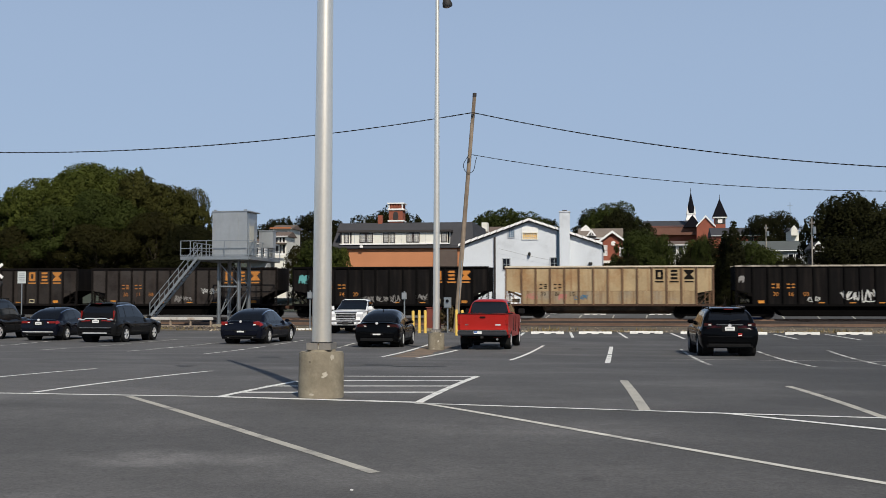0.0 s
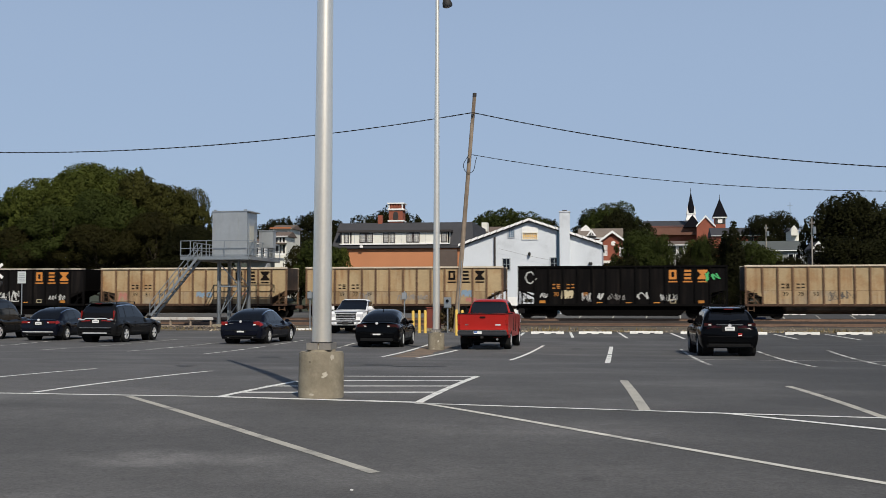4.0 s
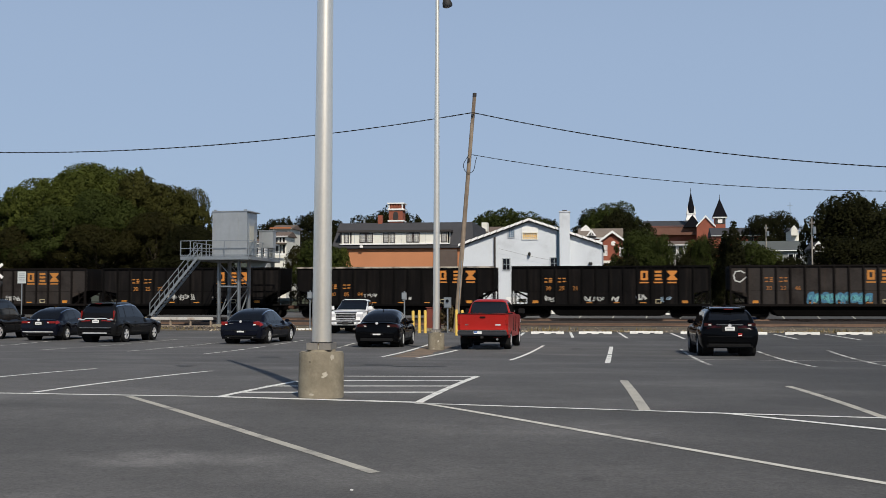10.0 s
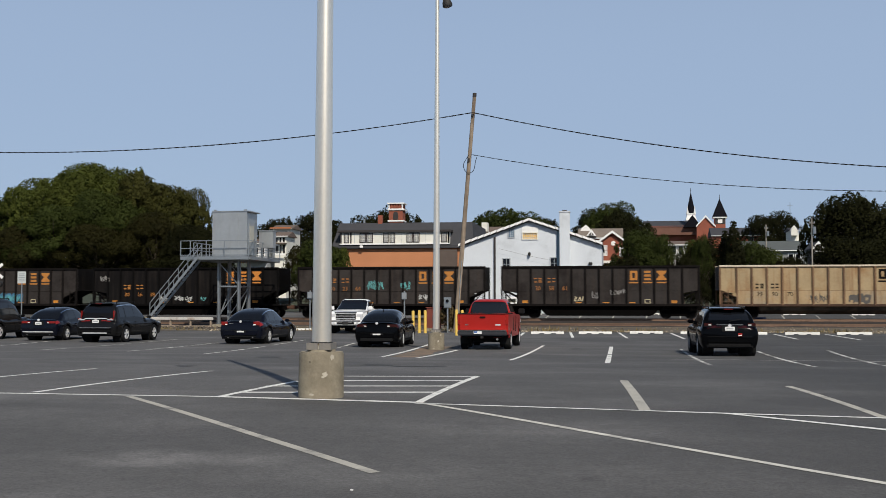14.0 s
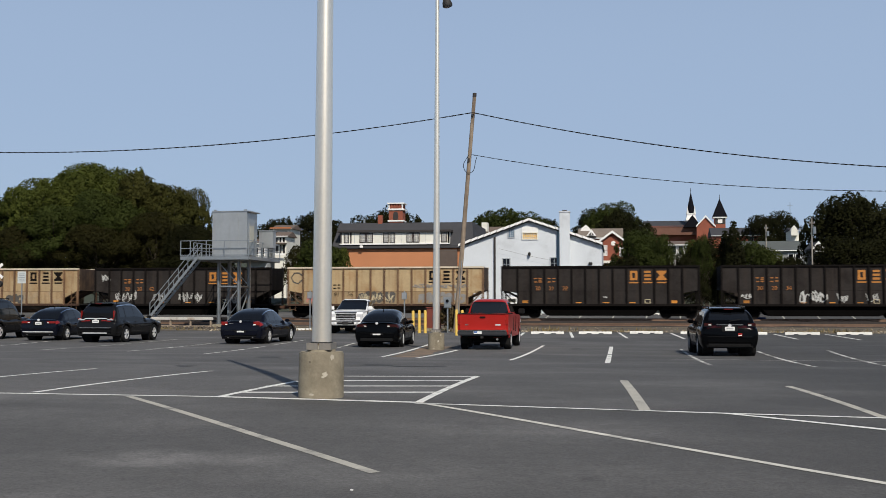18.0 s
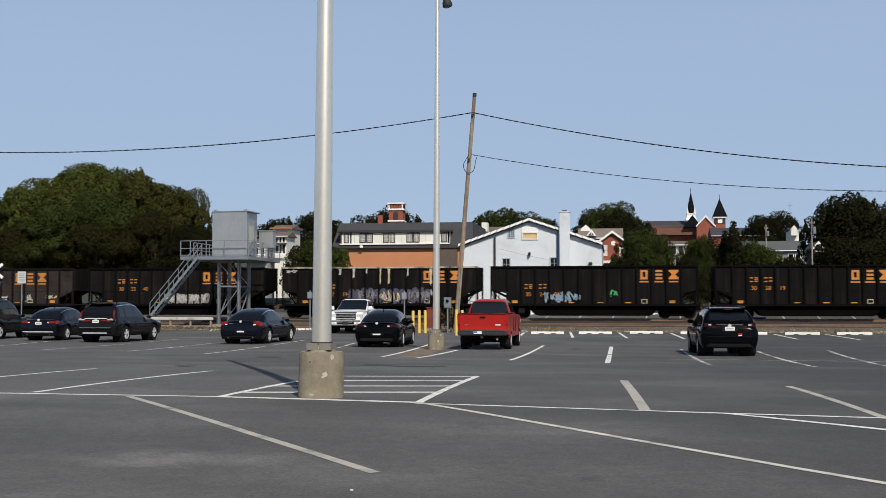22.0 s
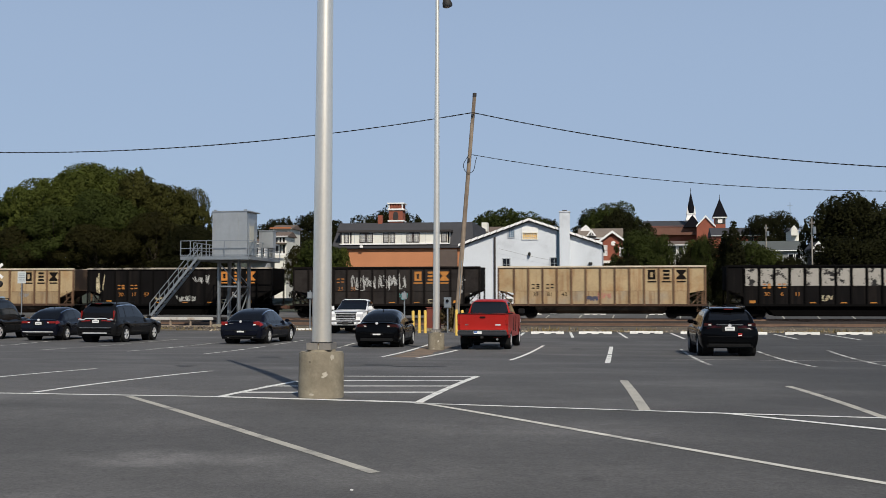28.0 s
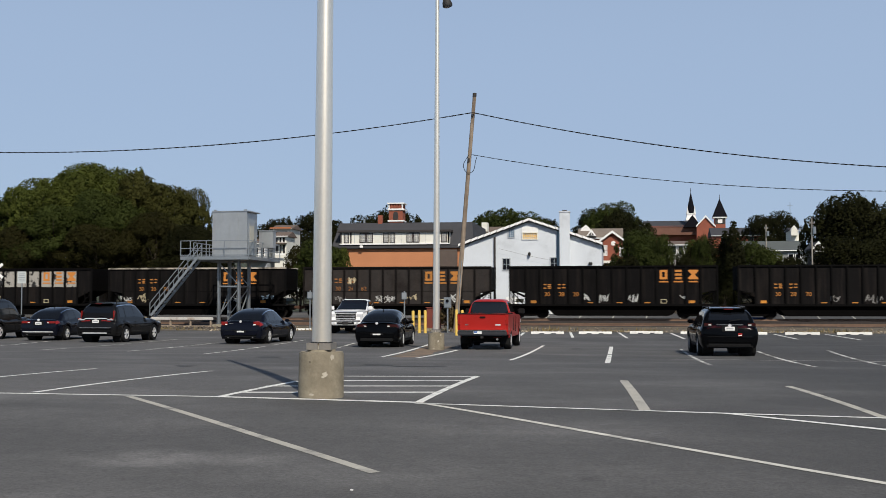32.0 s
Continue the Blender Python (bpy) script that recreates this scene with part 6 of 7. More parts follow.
coal_car("soot", "30 05 94", (0.38, 1.75, 1.1, 0.4, "white", "thin"), (0.57, 1.5, 0.7, 0.35, "white", "fat"), chalk=True)
coal_car("soot", "30 25 31", (0.2, LOW, 0.8, 0.5, "white", "thin"), (0.42, LOW, 1.4, 0.6, "white", "thin"), (0.52, 1.5, 0.7, 0.5, "white", "fat"), (0.66, 1.6, 0.8, 0.6, "white", "thin"), (0.78, LOW, 0.8, 0.5, "pale", "thin"))
coal_car("ash", "30 23 46", (0.045, 3.15, 0.9, 0.9, "white", "ring"), (0.525, 1.55, 4.5, 0.95, "blue", "block"), (0.525, 1.55, 4.2, 0.7, "teal", "thin"))
coal_car("soot", "30 16 18", (0.06, 3.1, 0.8, 0.7, "grey", "thin"), (0.38, LOW, 0.9, 0.5, "white", "thin"), (0.5, LOW, 1.6, 0.5, "white", "thin"), (0.6, 1.5, 0.5, 0.4, "teal", "thin"))
coal_car("ash", "30 23 64", (0.42, 2.5, 1.4, 0.8, "teal", "thin"), (0.58, 2.5, 0.8, 0.7, "teal", "thin"), (0.68, 1.6, 0.8, 0.6, "white", "thin"))
coal_car("ash", "30 58 61", (0.4, LOW, 0.8, 0.5, "cream", "thin"), (0.48, 1.7, 0.7, 0.7, "grey", "thin"), (0.6, 2.0, 1.2, 0.4, "grey", "thin"))
coal_car("tan", "39 90 70", (0.46, 1.5, 1.4, 0.8, "dark", "thin"), (0.64, 1.5, 1.5, 0.8, "dark", "block"))
coal_car("ash", "30 20 42", (0.06, 3.1, 0.8, 0.8, "white", "thin"), (0.18, 1.7, 1.8, 1.0, "white", "thin"), (0.36, 1.6, 1.0, 0.8, "white", "thin"), (0.55, 1.6, 2.0, 0.9, "white", "thin"), (0.8, 1.5, 0.9, 0.8, "grey", "fat"))
coal_car("tan", "39 81 56", (0.05, 3.1, 0.9, 0.9, "dark", "ring"), (0.13, 1.5, 0.9, 0.8, "rose", "block"), (0.46, 1.58, 2.9, 0.95, "dark", "block"), (0.46, 1.6, 2.7, 0.7, "cream", "thin"), (0.79, 1.55, 3.6, 0.85, "grey", "block"), (0.78, 2.45, 4.4, 0.4, "grey", "thin"))
coal_car("ash", "30 21 28", (0.53, 1.6, 0.3, 0.12, "white", "block"))
coal_car("ash", "30 20 34", (0.12, 1.7, 0.8, 0.4, "white", "thin"), (0.44, 1.6, 2.0, 1.1, "white", "fat"), (0.58, 1.55, 0.8, 0.7, "white", "thin"), (0.72, 1.6, 0.8, 0.7, "white", "thin"), (0.87, 1.65, 1.0, 0.4, "cream", "thin"))
coal_car("soot", "30 22 40", (0.555, 1.5, 3.9, 0.9, "grey", "block"), (0.555, 1.55, 3.7, 0.8, "white", "thin"))
coal_car("soot", "30 17 19", (0.05, 3.6, 0.9, 0.3, "white", "thin"), (0.55, 1.72, 6.4, 1.35, "purple", "block"), (0.56, 1.7, 1.7, 0.9, "cream", "thin"), (0.44, 1.8, 1.6, 0.9, "grey", "thin"), (0.7, 1.75, 1.8, 0.9, "grey", "thin"), (0.19, 3.7, 0.4, 0.2, "white", "drip"), (0.3, 3.55, 0.25, 0.5, "white", "drip"), (0.37, 3.45, 0.22, 0.75, "white", "drip"), (0.435, 3.6, 0.2, 0.4, "white", "drip"), (0.505, 3.2, 0.2, 1.25, "cream", "drip"), (0.55, 3.2, 0.22, 1.25, "cream", "drip"), (0.645, 3.5, 0.2, 0.6, "white", "drip"), (0.763, 3.15, 0.24, 1.3, "cream", "drip"), (0.785, 3.2, 0.2, 1.1, "cream", "drip"), (0.78, 2.0, 0.5, 0.8, "white", "thin"), chalk=True)
coal_car("soot", "30 24 80", (0.36, 1.6, 2.8, 0.9, "pale", "fat"), (0.6, 1.9, 0.7, 0.6, "green", "thin"))
coal_car("soot", "30 20 19")
coal_car("ash", "30 20 21", (0.52, 1.55, 0.35, 0.1, "white", "block"))
coal_car("tan", "39 86 09", (0.38, 1.7, 0.6, 0.6, "dark", "thin"), (0.56, 1.5, 1.6, 0.4, "pale", "block"), (0.72, 1.8, 0.8, 0.4, "grey", "thin"))
coal_car("soot", "30 17 57", (0.07, 2.7, 0.8, 1.9, "cream", "thin"), (0.4, LOW, 1.0, 0.5, "cream", "thin"), (0.54, LOW, 1.6, 0.6, "white", "thin"), (0.62, 3.0, 1.6, 0.8, "white", "thin"), (0.82, 1.7, 0.9, 0.8, "white", "thin"), chalk=True)
coal_car("ash", "30 23 58", (0.38, 2.7, 2.0, 1.5, "white", "thin"), (0.54, 2.8, 2.2, 1.5, "white", "thin"), (0.6, 1.7, 0.8, 0.9, "teal", "thin"), (0.9, 2.6, 0.6, 2.0, "white", "thin"))
coal_car("tan", "39 81 43", (0.46, 1.5, 0.9, 0.4, "purple", "block"), (0.52, 1.7, 0.9, 0.5, "rose", "thin"))
coal_car("soot", "30 6 11", (0.46, 1.55, 0.9, 0.5, "cream", "thin"), panels="chalk")
coal_car("soot", "30 20 71", (0.1, 1.5, 1.0, 0.5, "white", "thin"), (0.2, 1.6, 1.0, 0.9, "cream", "thin"), (0.72, 1.5, 0.9, 0.7, "white", "thin"), (0.9, 1.6, 1.0, 0.5, "pale", "thin"), chalk=True)
coal_car("ash", "30 21 62", (0.2, 1.5, 0.9, 0.7, "grey", "thin"), (0.26, 2.9, 0.8, 0.8, "cream", "thin"), (0.45, 1.5, 1.7, 0.6, "white", "thin"), (0.58, 1.6, 1.0, 0.6, "cream", "thin"), (0.82, 1.6, 1.0, 0.8, "white", "fat"))
coal_car("soot", "30 28 20", (0.37, 1.6, 0.7, 0.9, "white", "thin"), (0.46, 1.55, 0.8, 0.8, "white", "thin"), (0.6, 1.55, 0.8, 0.6, "white", "thin"), (0.84, 1.6, 0.7, 0.5, "white", "thin"))
coal_car("soot", "30 28 70", (0.45, 1.5, 0.9, 0.6, "grey", "thin"), (0.62, 1.5, 1.2, 0.6, "grey", "thin"))


# ---- trees ----
BARK = mat("bark", (0.07, 0.055, 0.042), 0.95, var=0.3, scale=3, fine=20, bump=0.6)


def leaf_mat(name, col):
    m = mat(name, col, 0.7, var=0.5, scale=0.32, fine=1.2, bump=0, island=0.10, each=0.1)
    b = m.node_tree.nodes["Principled BSDF"]
    b.inputs["Specular IOR Level"].default_value = 0.08
    n, li = m.node_tree.nodes, m.node_tree.links.new
    thin, both = n.new("ShaderNodeBsdfTranslucent"), n.new("ShaderNodeMixShader")      # light passes through leaves
    both.inputs[0].default_value = 0.42
    li(b.inputs["Base Color"].links[0].from_socket, thin.inputs["Color"])
    li(b.outputs[0], both.inputs[1])
    li(thin.outputs[0], both.inputs[2])
    li(both.outputs[0], n["Material Output"].inputs["Surface"])
    return m


# rust and deep are dark enough to hold crown shade in their colour
LEAF = {"olive": leaf_mat("olive_leaves", (0.078, 0.093, 0.020)), "green": leaf_mat("green_leaves", (0.044, 0.056, 0.014)), "deep": leaf_mat("deep_green_leaves", (0.019, 0.020, 0.0065)), "straw": leaf_mat("straw_leaves", (0.13, 0.095, 0.045)), "rust": leaf_mat("shade_dark_leaves", (0.032, 0.030, 0.009)), "amber": leaf_mat("browning_leaves", (0.068, 0.068, 0.018))}


def tree_meshes(seed, leaves, size, wide, conifer=False):
    """Trunk, limbs and a crown of small leaf clumps for a tree ten metres high."""
    rnd = random.Random(seed)
    bm = bmesh.new()
    rod(bm, (0, 0, -0.3), (0.1, 0, 3.2), 0.28, 0.2, 10)
    rod(bm, (0.1, 0, 3.2), (0, 0.1, 8.6), 0.2, 0.04, 8)
    lobes = []
    if conifer:
        for i in range(16):
            z = 1.2 + i * 0.55
            r = (10.2 - z) * 0.23 * wide + 0.1
            for j in range(4):
                a = rnd.uniform(0, 6.28)
                lobes.append((Vector((r * 0.6 * math.cos(a), r * 0.6 * math.sin(a), z)), r * 0.55 + 0.15))
    else:
        for i in range(46):
            a, u = rnd.uniform(0, 6.28), rnd.random()
            z = 2.4 + 6.6 * u
            rr = wide * 3.5 * math.sin(math.pi * (0.18 + 0.72 * u)) * rnd.uniform(0.5, 1.05)
            c = Vector((rr * math.cos(a), rr * math.sin(a), z))
            lobes.append((c, rnd.choice((0.45, 0.6, 0.8, 1.0, 1.3)) * rnd.uniform(0.85, 1.15)))
            base = Vector((0.08, 0, min(z - 0.8, rnd.uniform(2.2, 5.0))))
            rod(bm, base, c, 0.08, 0.025, 6)
        lobes.append((Vector((0.3, 0, 8.2)), 1.1))
        lobes.append((Vector((0, 0, 6.0)), 2.2 * wide))
        for i in range(70):      # upright shoots break the outline
            a, u = rnd.uniform(0, 6.28), rnd.uniform(0.35, 0.9)
            rr = wide * 3.6 * math.sin(math.pi * (0.18 + 0.72 * u)) * rnd.uniform(0.75, 1.0)
            z = 2.7 + 6.7 * u
            for j in range(4):
                lobes.append((Vector((rr * math.cos(a), rr * math.sin(a), z + 0.2 * j)), 0.24 - 0.05 * j))
    trunk = mesh_of("trunk", bm, BARK)
    rng = np.random.default_rng(seed)
    centre = np.array([tuple(l[0]) for l in lobes])
    radius = np.array([l[1] for l in lobes])
    pick = rng.choice(len(lobes), leaves, p=radius ** 2 / (radius ** 2).sum())
    d = rng.normal(size=(leaves, 3)) + (0, 0, 0.15)
    d /= np.linalg.norm(d, axis=1)[:, None]
    reach = 0.55 + 0.47 * rng.random(leaves) ** 0.5 + 0.12 * (rng.random(leaves) ** 6)
    p = centre[pick] + d * (radius[pick] * reach)[:, None]
    if not conifer:
        p[:, 2] *= 9.95 / np.percentile(p[:, 2], 99.6)
    nrm = d + rng.normal(size=(leaves, 3)) * 0.75 + (0, 0, 0.1)
    nrm /= np.linalg.norm(nrm, axis=1)[:, None]
    u = np.cross(nrm, rng.normal(size=(leaves, 3)))
    u /= np.linalg.norm(u, axis=1)[:, None]
    v = np.cross(nrm, u)
    s = (size * rng.uniform(0.6, 1.35, leaves))[:, None]
    corners = np.stack([p + u * s, p + v * s * 0.62, p - u * s * 0.9 + nrm * s * 0.3, p - v * s * 0.62], axis=1).reshape(-1, 3)
    k = np.arange(leaves)[:, None] * 4
    faces = np.concatenate([k + (0, 1, 2), k + (0, 2, 3)], axis=1).reshape(-1, 3)
    bulk = p - np.array([0.0, 0.0, 5.0])
    bulk /= np.linalg.norm(bulk, axis=1)[:, None]
    soft = d * 0.6 + nrm * 0.12 + bulk * 0.5      # leaves of one clump are lit together
    soft /= np.linalg.norm(soft, axis=1)[:, None]
    return trunk, corners.tolist(), faces.tolist(), np.repeat(soft, 4, axis=0).tolist()


TREE_DATA = {}


def tree(x, y, base, height, wide, colour, seed=1, conifer=False, leaves=7000, size=0.2, label="", name="tree"):
    """A tree with its foot at base; wide scales the crown against its height."""
    key = (seed, conifer, leaves, size, colour)
    if key not in TREE_DATA:
        kin = next((v for q, v in TREE_DATA.items() if q[:4] == key[:4]), None)
        if kin:
            trunk, me = kin[0], kin[1].copy()
            me.materials.clear()
        else:
            trunk, verts, faces, lit = tree_meshes(seed, leaves, size, 1.0, conifer)
            me = bpy.data.meshes.new("crown")
            me.from_pydata(verts, [], faces)
            me.normals_split_custom_set_from_vertices(lit)
        me.materials.append(LEAF[colour])
        TREE_DATA[key] = (trunk, me)
    k = height / 10
    t = thing(name, Matrix.Translation((x, y, base)) @ pose(0, 0, 0, 0, 0, (x * 37 + y * 11) % 360) @ Matrix.Diagonal((k * wide, k * wide, k, 1)), label or "leafy deciduous tree with a full dark green crown", "tree", "trees")
    part("trunk", TREE_DATA[key][0], None, t)
    part("crown", TREE_DATA[key][1], None, t)


def tree_at(px, top, Y, wide, colour, seed=1, **k):
    """px: place along the street at that distance; top: height of its tip."""
    z = ground_z(px, Y)
    tree(px, Y, z, top - z, wide, colour, seed, **k)


BIG = dict(leaves=66000, size=0.074, label="large broad olive-green tree in full leaf behind the tracks")
# lower front trees get darker leaves in place of the clump's deep shade
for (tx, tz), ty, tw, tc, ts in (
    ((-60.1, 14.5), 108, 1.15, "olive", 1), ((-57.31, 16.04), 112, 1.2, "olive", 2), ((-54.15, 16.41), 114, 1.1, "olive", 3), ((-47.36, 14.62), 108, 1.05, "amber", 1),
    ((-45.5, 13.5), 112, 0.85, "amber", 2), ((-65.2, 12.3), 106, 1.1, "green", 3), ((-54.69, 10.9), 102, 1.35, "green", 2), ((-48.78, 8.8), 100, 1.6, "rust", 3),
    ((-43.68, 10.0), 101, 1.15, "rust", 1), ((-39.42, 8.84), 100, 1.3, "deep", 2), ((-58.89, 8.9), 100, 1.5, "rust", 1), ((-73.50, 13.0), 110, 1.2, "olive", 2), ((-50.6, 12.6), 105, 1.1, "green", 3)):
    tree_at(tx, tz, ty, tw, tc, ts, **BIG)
MID = dict(leaves=16000, size=0.118)
for (tx, tz), ty, tw, tc, ts in (
    ((-28.23, 7.56), 104, 1.1, "green", 1), ((-30.74, 7.12), 106, 0.8, "rust", 2), ((-26.42, 6.77), 104, 0.7, "olive", 3),
    ((-53.78, 17.14), 190, 1.2, "deep", 3), ((-65.78, 17.70), 210, 1.1, "deep", 2), ((-52.24, 16.41), 200, 1.0, "deep", 1),
    ((-39.6, 15.3), 175, 0.9, "deep", 2), ((-36.6, 17.3), 180, 0.85, "deep", 1), ((-33.96, 16.3), 180, 0.8, "deep", 3),
    ((-18.84, 16.51), 180, 1.3, "green", 2), ((-15.06, 16.48), 185, 1.2, "green", 1), ((-10.60, 15.65), 190, 1.1, "deep", 3)):
    tree_at(tx, tz, ty, tw, tc, ts, **MID)
for (tx, tz), ty, tw, tc, ts in (
    ((-2.9, 17.1), 190, 0.95, "deep", 1), ((3.7, 15.4), 186, 0.8, "deep", 3), ((-0.28, 17.81), 185, 1.1, "green", 2), ((1.1, 16.24), 180, 0.8, "deep", 3),
    ((2.79, 9.55), 125, 1.1, "green", 1), ((5.05, 8.7), 121, 0.5, "green", 3), ((6.9, 6.35), 112, 0.7, "deep", 1), ((9.1, 8.5), 118, 0.42, "green", 2), ((-0.3, 5.25), 107, 0.75, "deep", 2), ((1.35, 6.1), 110, 0.8, "deep", 3), ((3.80, 7.75), 122, 1.1, "green", 2), ((9.50, 8.30), 124, 0.9, "olive", 3), ((9.78, 8.15), 120, 1.0, "deep", 1),
    ((14.56, 8.04), 122, 1.1, "green", 2), ((17.09, 7.16), 126, 1.1, "olive", 1), ((18.45, 6.29), 120, 1.0, "deep", 3),
    ((29.97, 18.76), 230, 1.1, "deep", 2), ((33.84, 19.41), 230, 1.1, "deep", 1),
    ((24.9, 10.95), 130, 0.8, "deep", 1), ((25.26, 13.50), 128, 1.0, "deep", 2), ((27.53, 12.85), 126, 1.0, "deep", 3), ((30.65, 12.48), 128, 1.1, "deep", 1), ((34.21, 12.75), 128, 1.1, "deep", 2),
    ((22.56, 7.90), 112, 1.3, "deep", 3), ((25.45, 7.60), 112, 1.3, "deep", 2), ((22.9, 6.90), 114, 1.0, "deep", 1)):
    tree_at(tx, tz, ty, tw, tc, ts, **MID)
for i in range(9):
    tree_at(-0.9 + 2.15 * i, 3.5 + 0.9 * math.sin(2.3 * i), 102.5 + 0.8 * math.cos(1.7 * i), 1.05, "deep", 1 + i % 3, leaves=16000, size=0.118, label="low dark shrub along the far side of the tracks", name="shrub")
for (tx, tz), ty in (((11.56, 9.64), 110), ((10.94, 8.84), 112)):
    tree_at(tx, tz, ty, 0.9, "deep", 7, conifer=True, leaves=15000, size=0.14, label="dark narrow evergreen tree behind the tracks")


# ---- town ----
BRICK = mat("red_brick", (0.25, 0.074, 0.043), 0.9, var=0.2, scale=1, fine=10, bump=0.2)
ORANGE_WALL = mat("orange_painted_masonry", (0.48, 0.20, 0.092), 0.9, var=0.1, scale=0.5, fine=8, bump=0.2)
SPIRE_SLATE = mat("black_slate", (0.007, 0.007, 0.010), 0.95, spec=0.1, var=0.2, scale=1, fine=10)
GREEN_ROOF = mat("weathered_green_shingle", (0.085, 0.095, 0.092), 0.9, var=0.15, scale=1, fine=10)
SLATE = mat("slate_shingle", (0.042, 0.042, 0.047), 0.85, var=0.2, scale=1, fine=10, bump=0.3)
RED_ROOF = mat("red_brown_shingle", (0.15, 0.07, 0.048), 0.9, var=0.2, scale=1, fine=10, bump=0.3)
TAN_ROOF = mat("faded_tan_shingle", (0.185, 0.15, 0.12), 0.9, var=0.2, scale=1, fine=10, bump=0.3)
BROWN_ROOF = mat("brown_shingle", (0.13, 0.095, 0.075), 0.9, var=0.2, scale=1, fine=10, bump=0.3)
CREAM_WALL = mat("cream_siding", (0.72, 0.70, 0.62), 0.8, var=0.08, scale=0.8, fine=10, bump=0.1)
GREY_WALL = mat("grey_siding", (0.36, 0.38, 0.40), 0.8, var=0.1, scale=0.8, fine=10)
GOLD_PANE = mat("amber_plastic_panel", (0.75, 0.45, 0.10), 0.4, var=0.1, bump=0)
BLIND = mat("drawn_white_blind", (0.62, 0.61, 0.58), 0.6, var=0.15, scale=3, bump=0)
BLUE_PANE = mat("blue_glass", (0.10, 0.16, 0.22), 0.15, var=0.1, bump=0)


def window(parent, x, y, z, w, h, frame_mat=None, glass_mat=None, cols=1, rows=2, depth=0.1, name="window"):
    """A framed window on a wall that faces -y at y."""
    fm, gm = frame_mat or WHITE_TRIM, glass_mat or DARK_GLASS
    bm = bmesh.new()
    f = min(0.09, w * 0.1)
    for s in (-1, 1):
        box(bm, (x + s * (w / 2 - f / 2), y - 0.03, z), (f, depth, h))
        box(bm, (x, y - 0.03, z + s * (h / 2 - f / 2)), (w - 2 * f, depth, f))
    win = part(name, bm, fm, parent)
    for i in range(cols):
        for j in range(rows):
            pw, ph = (w - 2 * f) / cols, (h - 2 * f) / rows
            part("pane", bx((x - w / 2 + f + pw * (i + 0.5), y - 0.015, z - h / 2 + f + ph * (j + 0.5)), (pw - 0.04, 0.03, ph - 0.04)), gm, win)
    return win


def white_hall():
    """White-painted gabled hall with a broad chimney."""
    Y = 100.0
    xl, xr = -13.70, -1.05
    ridge_x, ridge_z, eave = -7.55, 8.98, 6.81
    eave_r = 6.82
    t = thing("gabled_hall", (0, Y, 0), "white-painted gabled hall with a broad white chimney", "building")
    part("gable_wall", prism(bmesh.new(), [(xl, -0.4), (xr, -0.4), (xr, eave_r), (ridge_x, ridge_z), (xl, eave)], 0, 0.35), WHITE_PAINT, t)
    part("side_wall", bx((xl + 0.15, 9, (eave - 0.4) / 2), (0.3, 17.3, eave + 0.4)), WHITE_PAINT, t)
    part("side_wall", bx((xr - 0.15, 9, (eave_r - 0.4) / 2), (0.3, 17.3, eave_r + 0.4)), WHITE_PAINT, t)
    part("rear_wall", prism(bmesh.new(), [(xl, -0.4), (xr, -0.4), (xr, eave_r), (ridge_x, ridge_z), (xl, eave)], 17.7, 18), WHITE_PAINT, t)
    for x, z in ((xl - 0.35, eave - 0.12), (xr + 0.12, eave_r - 0.08)):
        bm = bmesh.new()
        prism(bm, [(ridge_x, ridge_z + 0.03), (x, z + 0.03), (x, z + 0.2), (ridge_x, ridge_z + 0.22)], -0.35, 18.3)
        part("roof", bm, SLATE, t)
        # scalloped fascia boards
        d = Vector((x - ridge_x, z - ridge_z))
        n = 11
        for i in range(n):
            a, b = Vector((ridge_x, ridge_z)) + d * i / n, Vector((ridge_x, ridge_z)) + d * (i + 0.94) / n
            part("fascia_board", prism(bmesh.new(), [(a.x, a.y + 0.02), (b.x, b.y - 0.03), (b.x, b.y + 0.19), (a.x, a.y + 0.24)], -0.44, -0.36), WHITE_TRIM, t)
        part("soffit", prism(bmesh.new(), [(ridge_x, ridge_z - 0.1), (x, z - 0.1), (x, z + 0.02), (ridge_x, ridge_z + 0.02)], -0.3, -0.005), DARK_TRIM, t)
    cx = -4.32
    top = 9.68
    ch = part("chimney", bx((cx, -0.4, top / 2 - 0.2), (0.92, 0.8, top + 0.4), 0, 0.03), WHITE_PAINT, t)
    part("chimney_cap", bx((cx, -0.4, top + 0.03), (1.02, 0.9, 0.12), 0, 0.02), WHITE_PAINT, ch)
    part("flue", bx((cx, -0.4, top + 0.14), (0.4, 0.4, 0.12)), DARK_TRIM, ch)
    window(t, -9.19, 0, 7.86, 0.62, 0.85, GREY_WALL, BLUE_PANE, 3, 4)
    window(t, -7.49, 0, 7.59, 1.46, 0.68, CREAM_WALL, GOLD_PANE, 8, 4)
    part("blind_panel", bx((-7.49, -0.02, 8.15), (1.46, 0.06, 0.5)), WHITE_TRIM, t)
    window(t, -9.65, 0, 5.03, 0.78, 1.15, GREY_WALL, DARK_GLASS, 2, 2)
    window(t, -5.30, 0, 5.11, 0.78, 1.1, GREY_WALL, DARK_GLASS, 2, 2)
    # the chimney's shadow on its left, built as a blue-grey strip
    part("shaded_board", bx((cx - 0.6, -0.05, 4.3), (0.26, 0.09, 8.0)), mat("shadow_teal_grey", (0.21, 0.30, 0.34), 0.8, var=0.12), t, "blue-grey strip standing for the chimney's shadow on the wall")
    part("downpipe", rd((-10.69, -0.12, 0), (-10.69, -0.12, 7.50), 0.09, n=10), DARK_TRIM, t, "black downpipe")
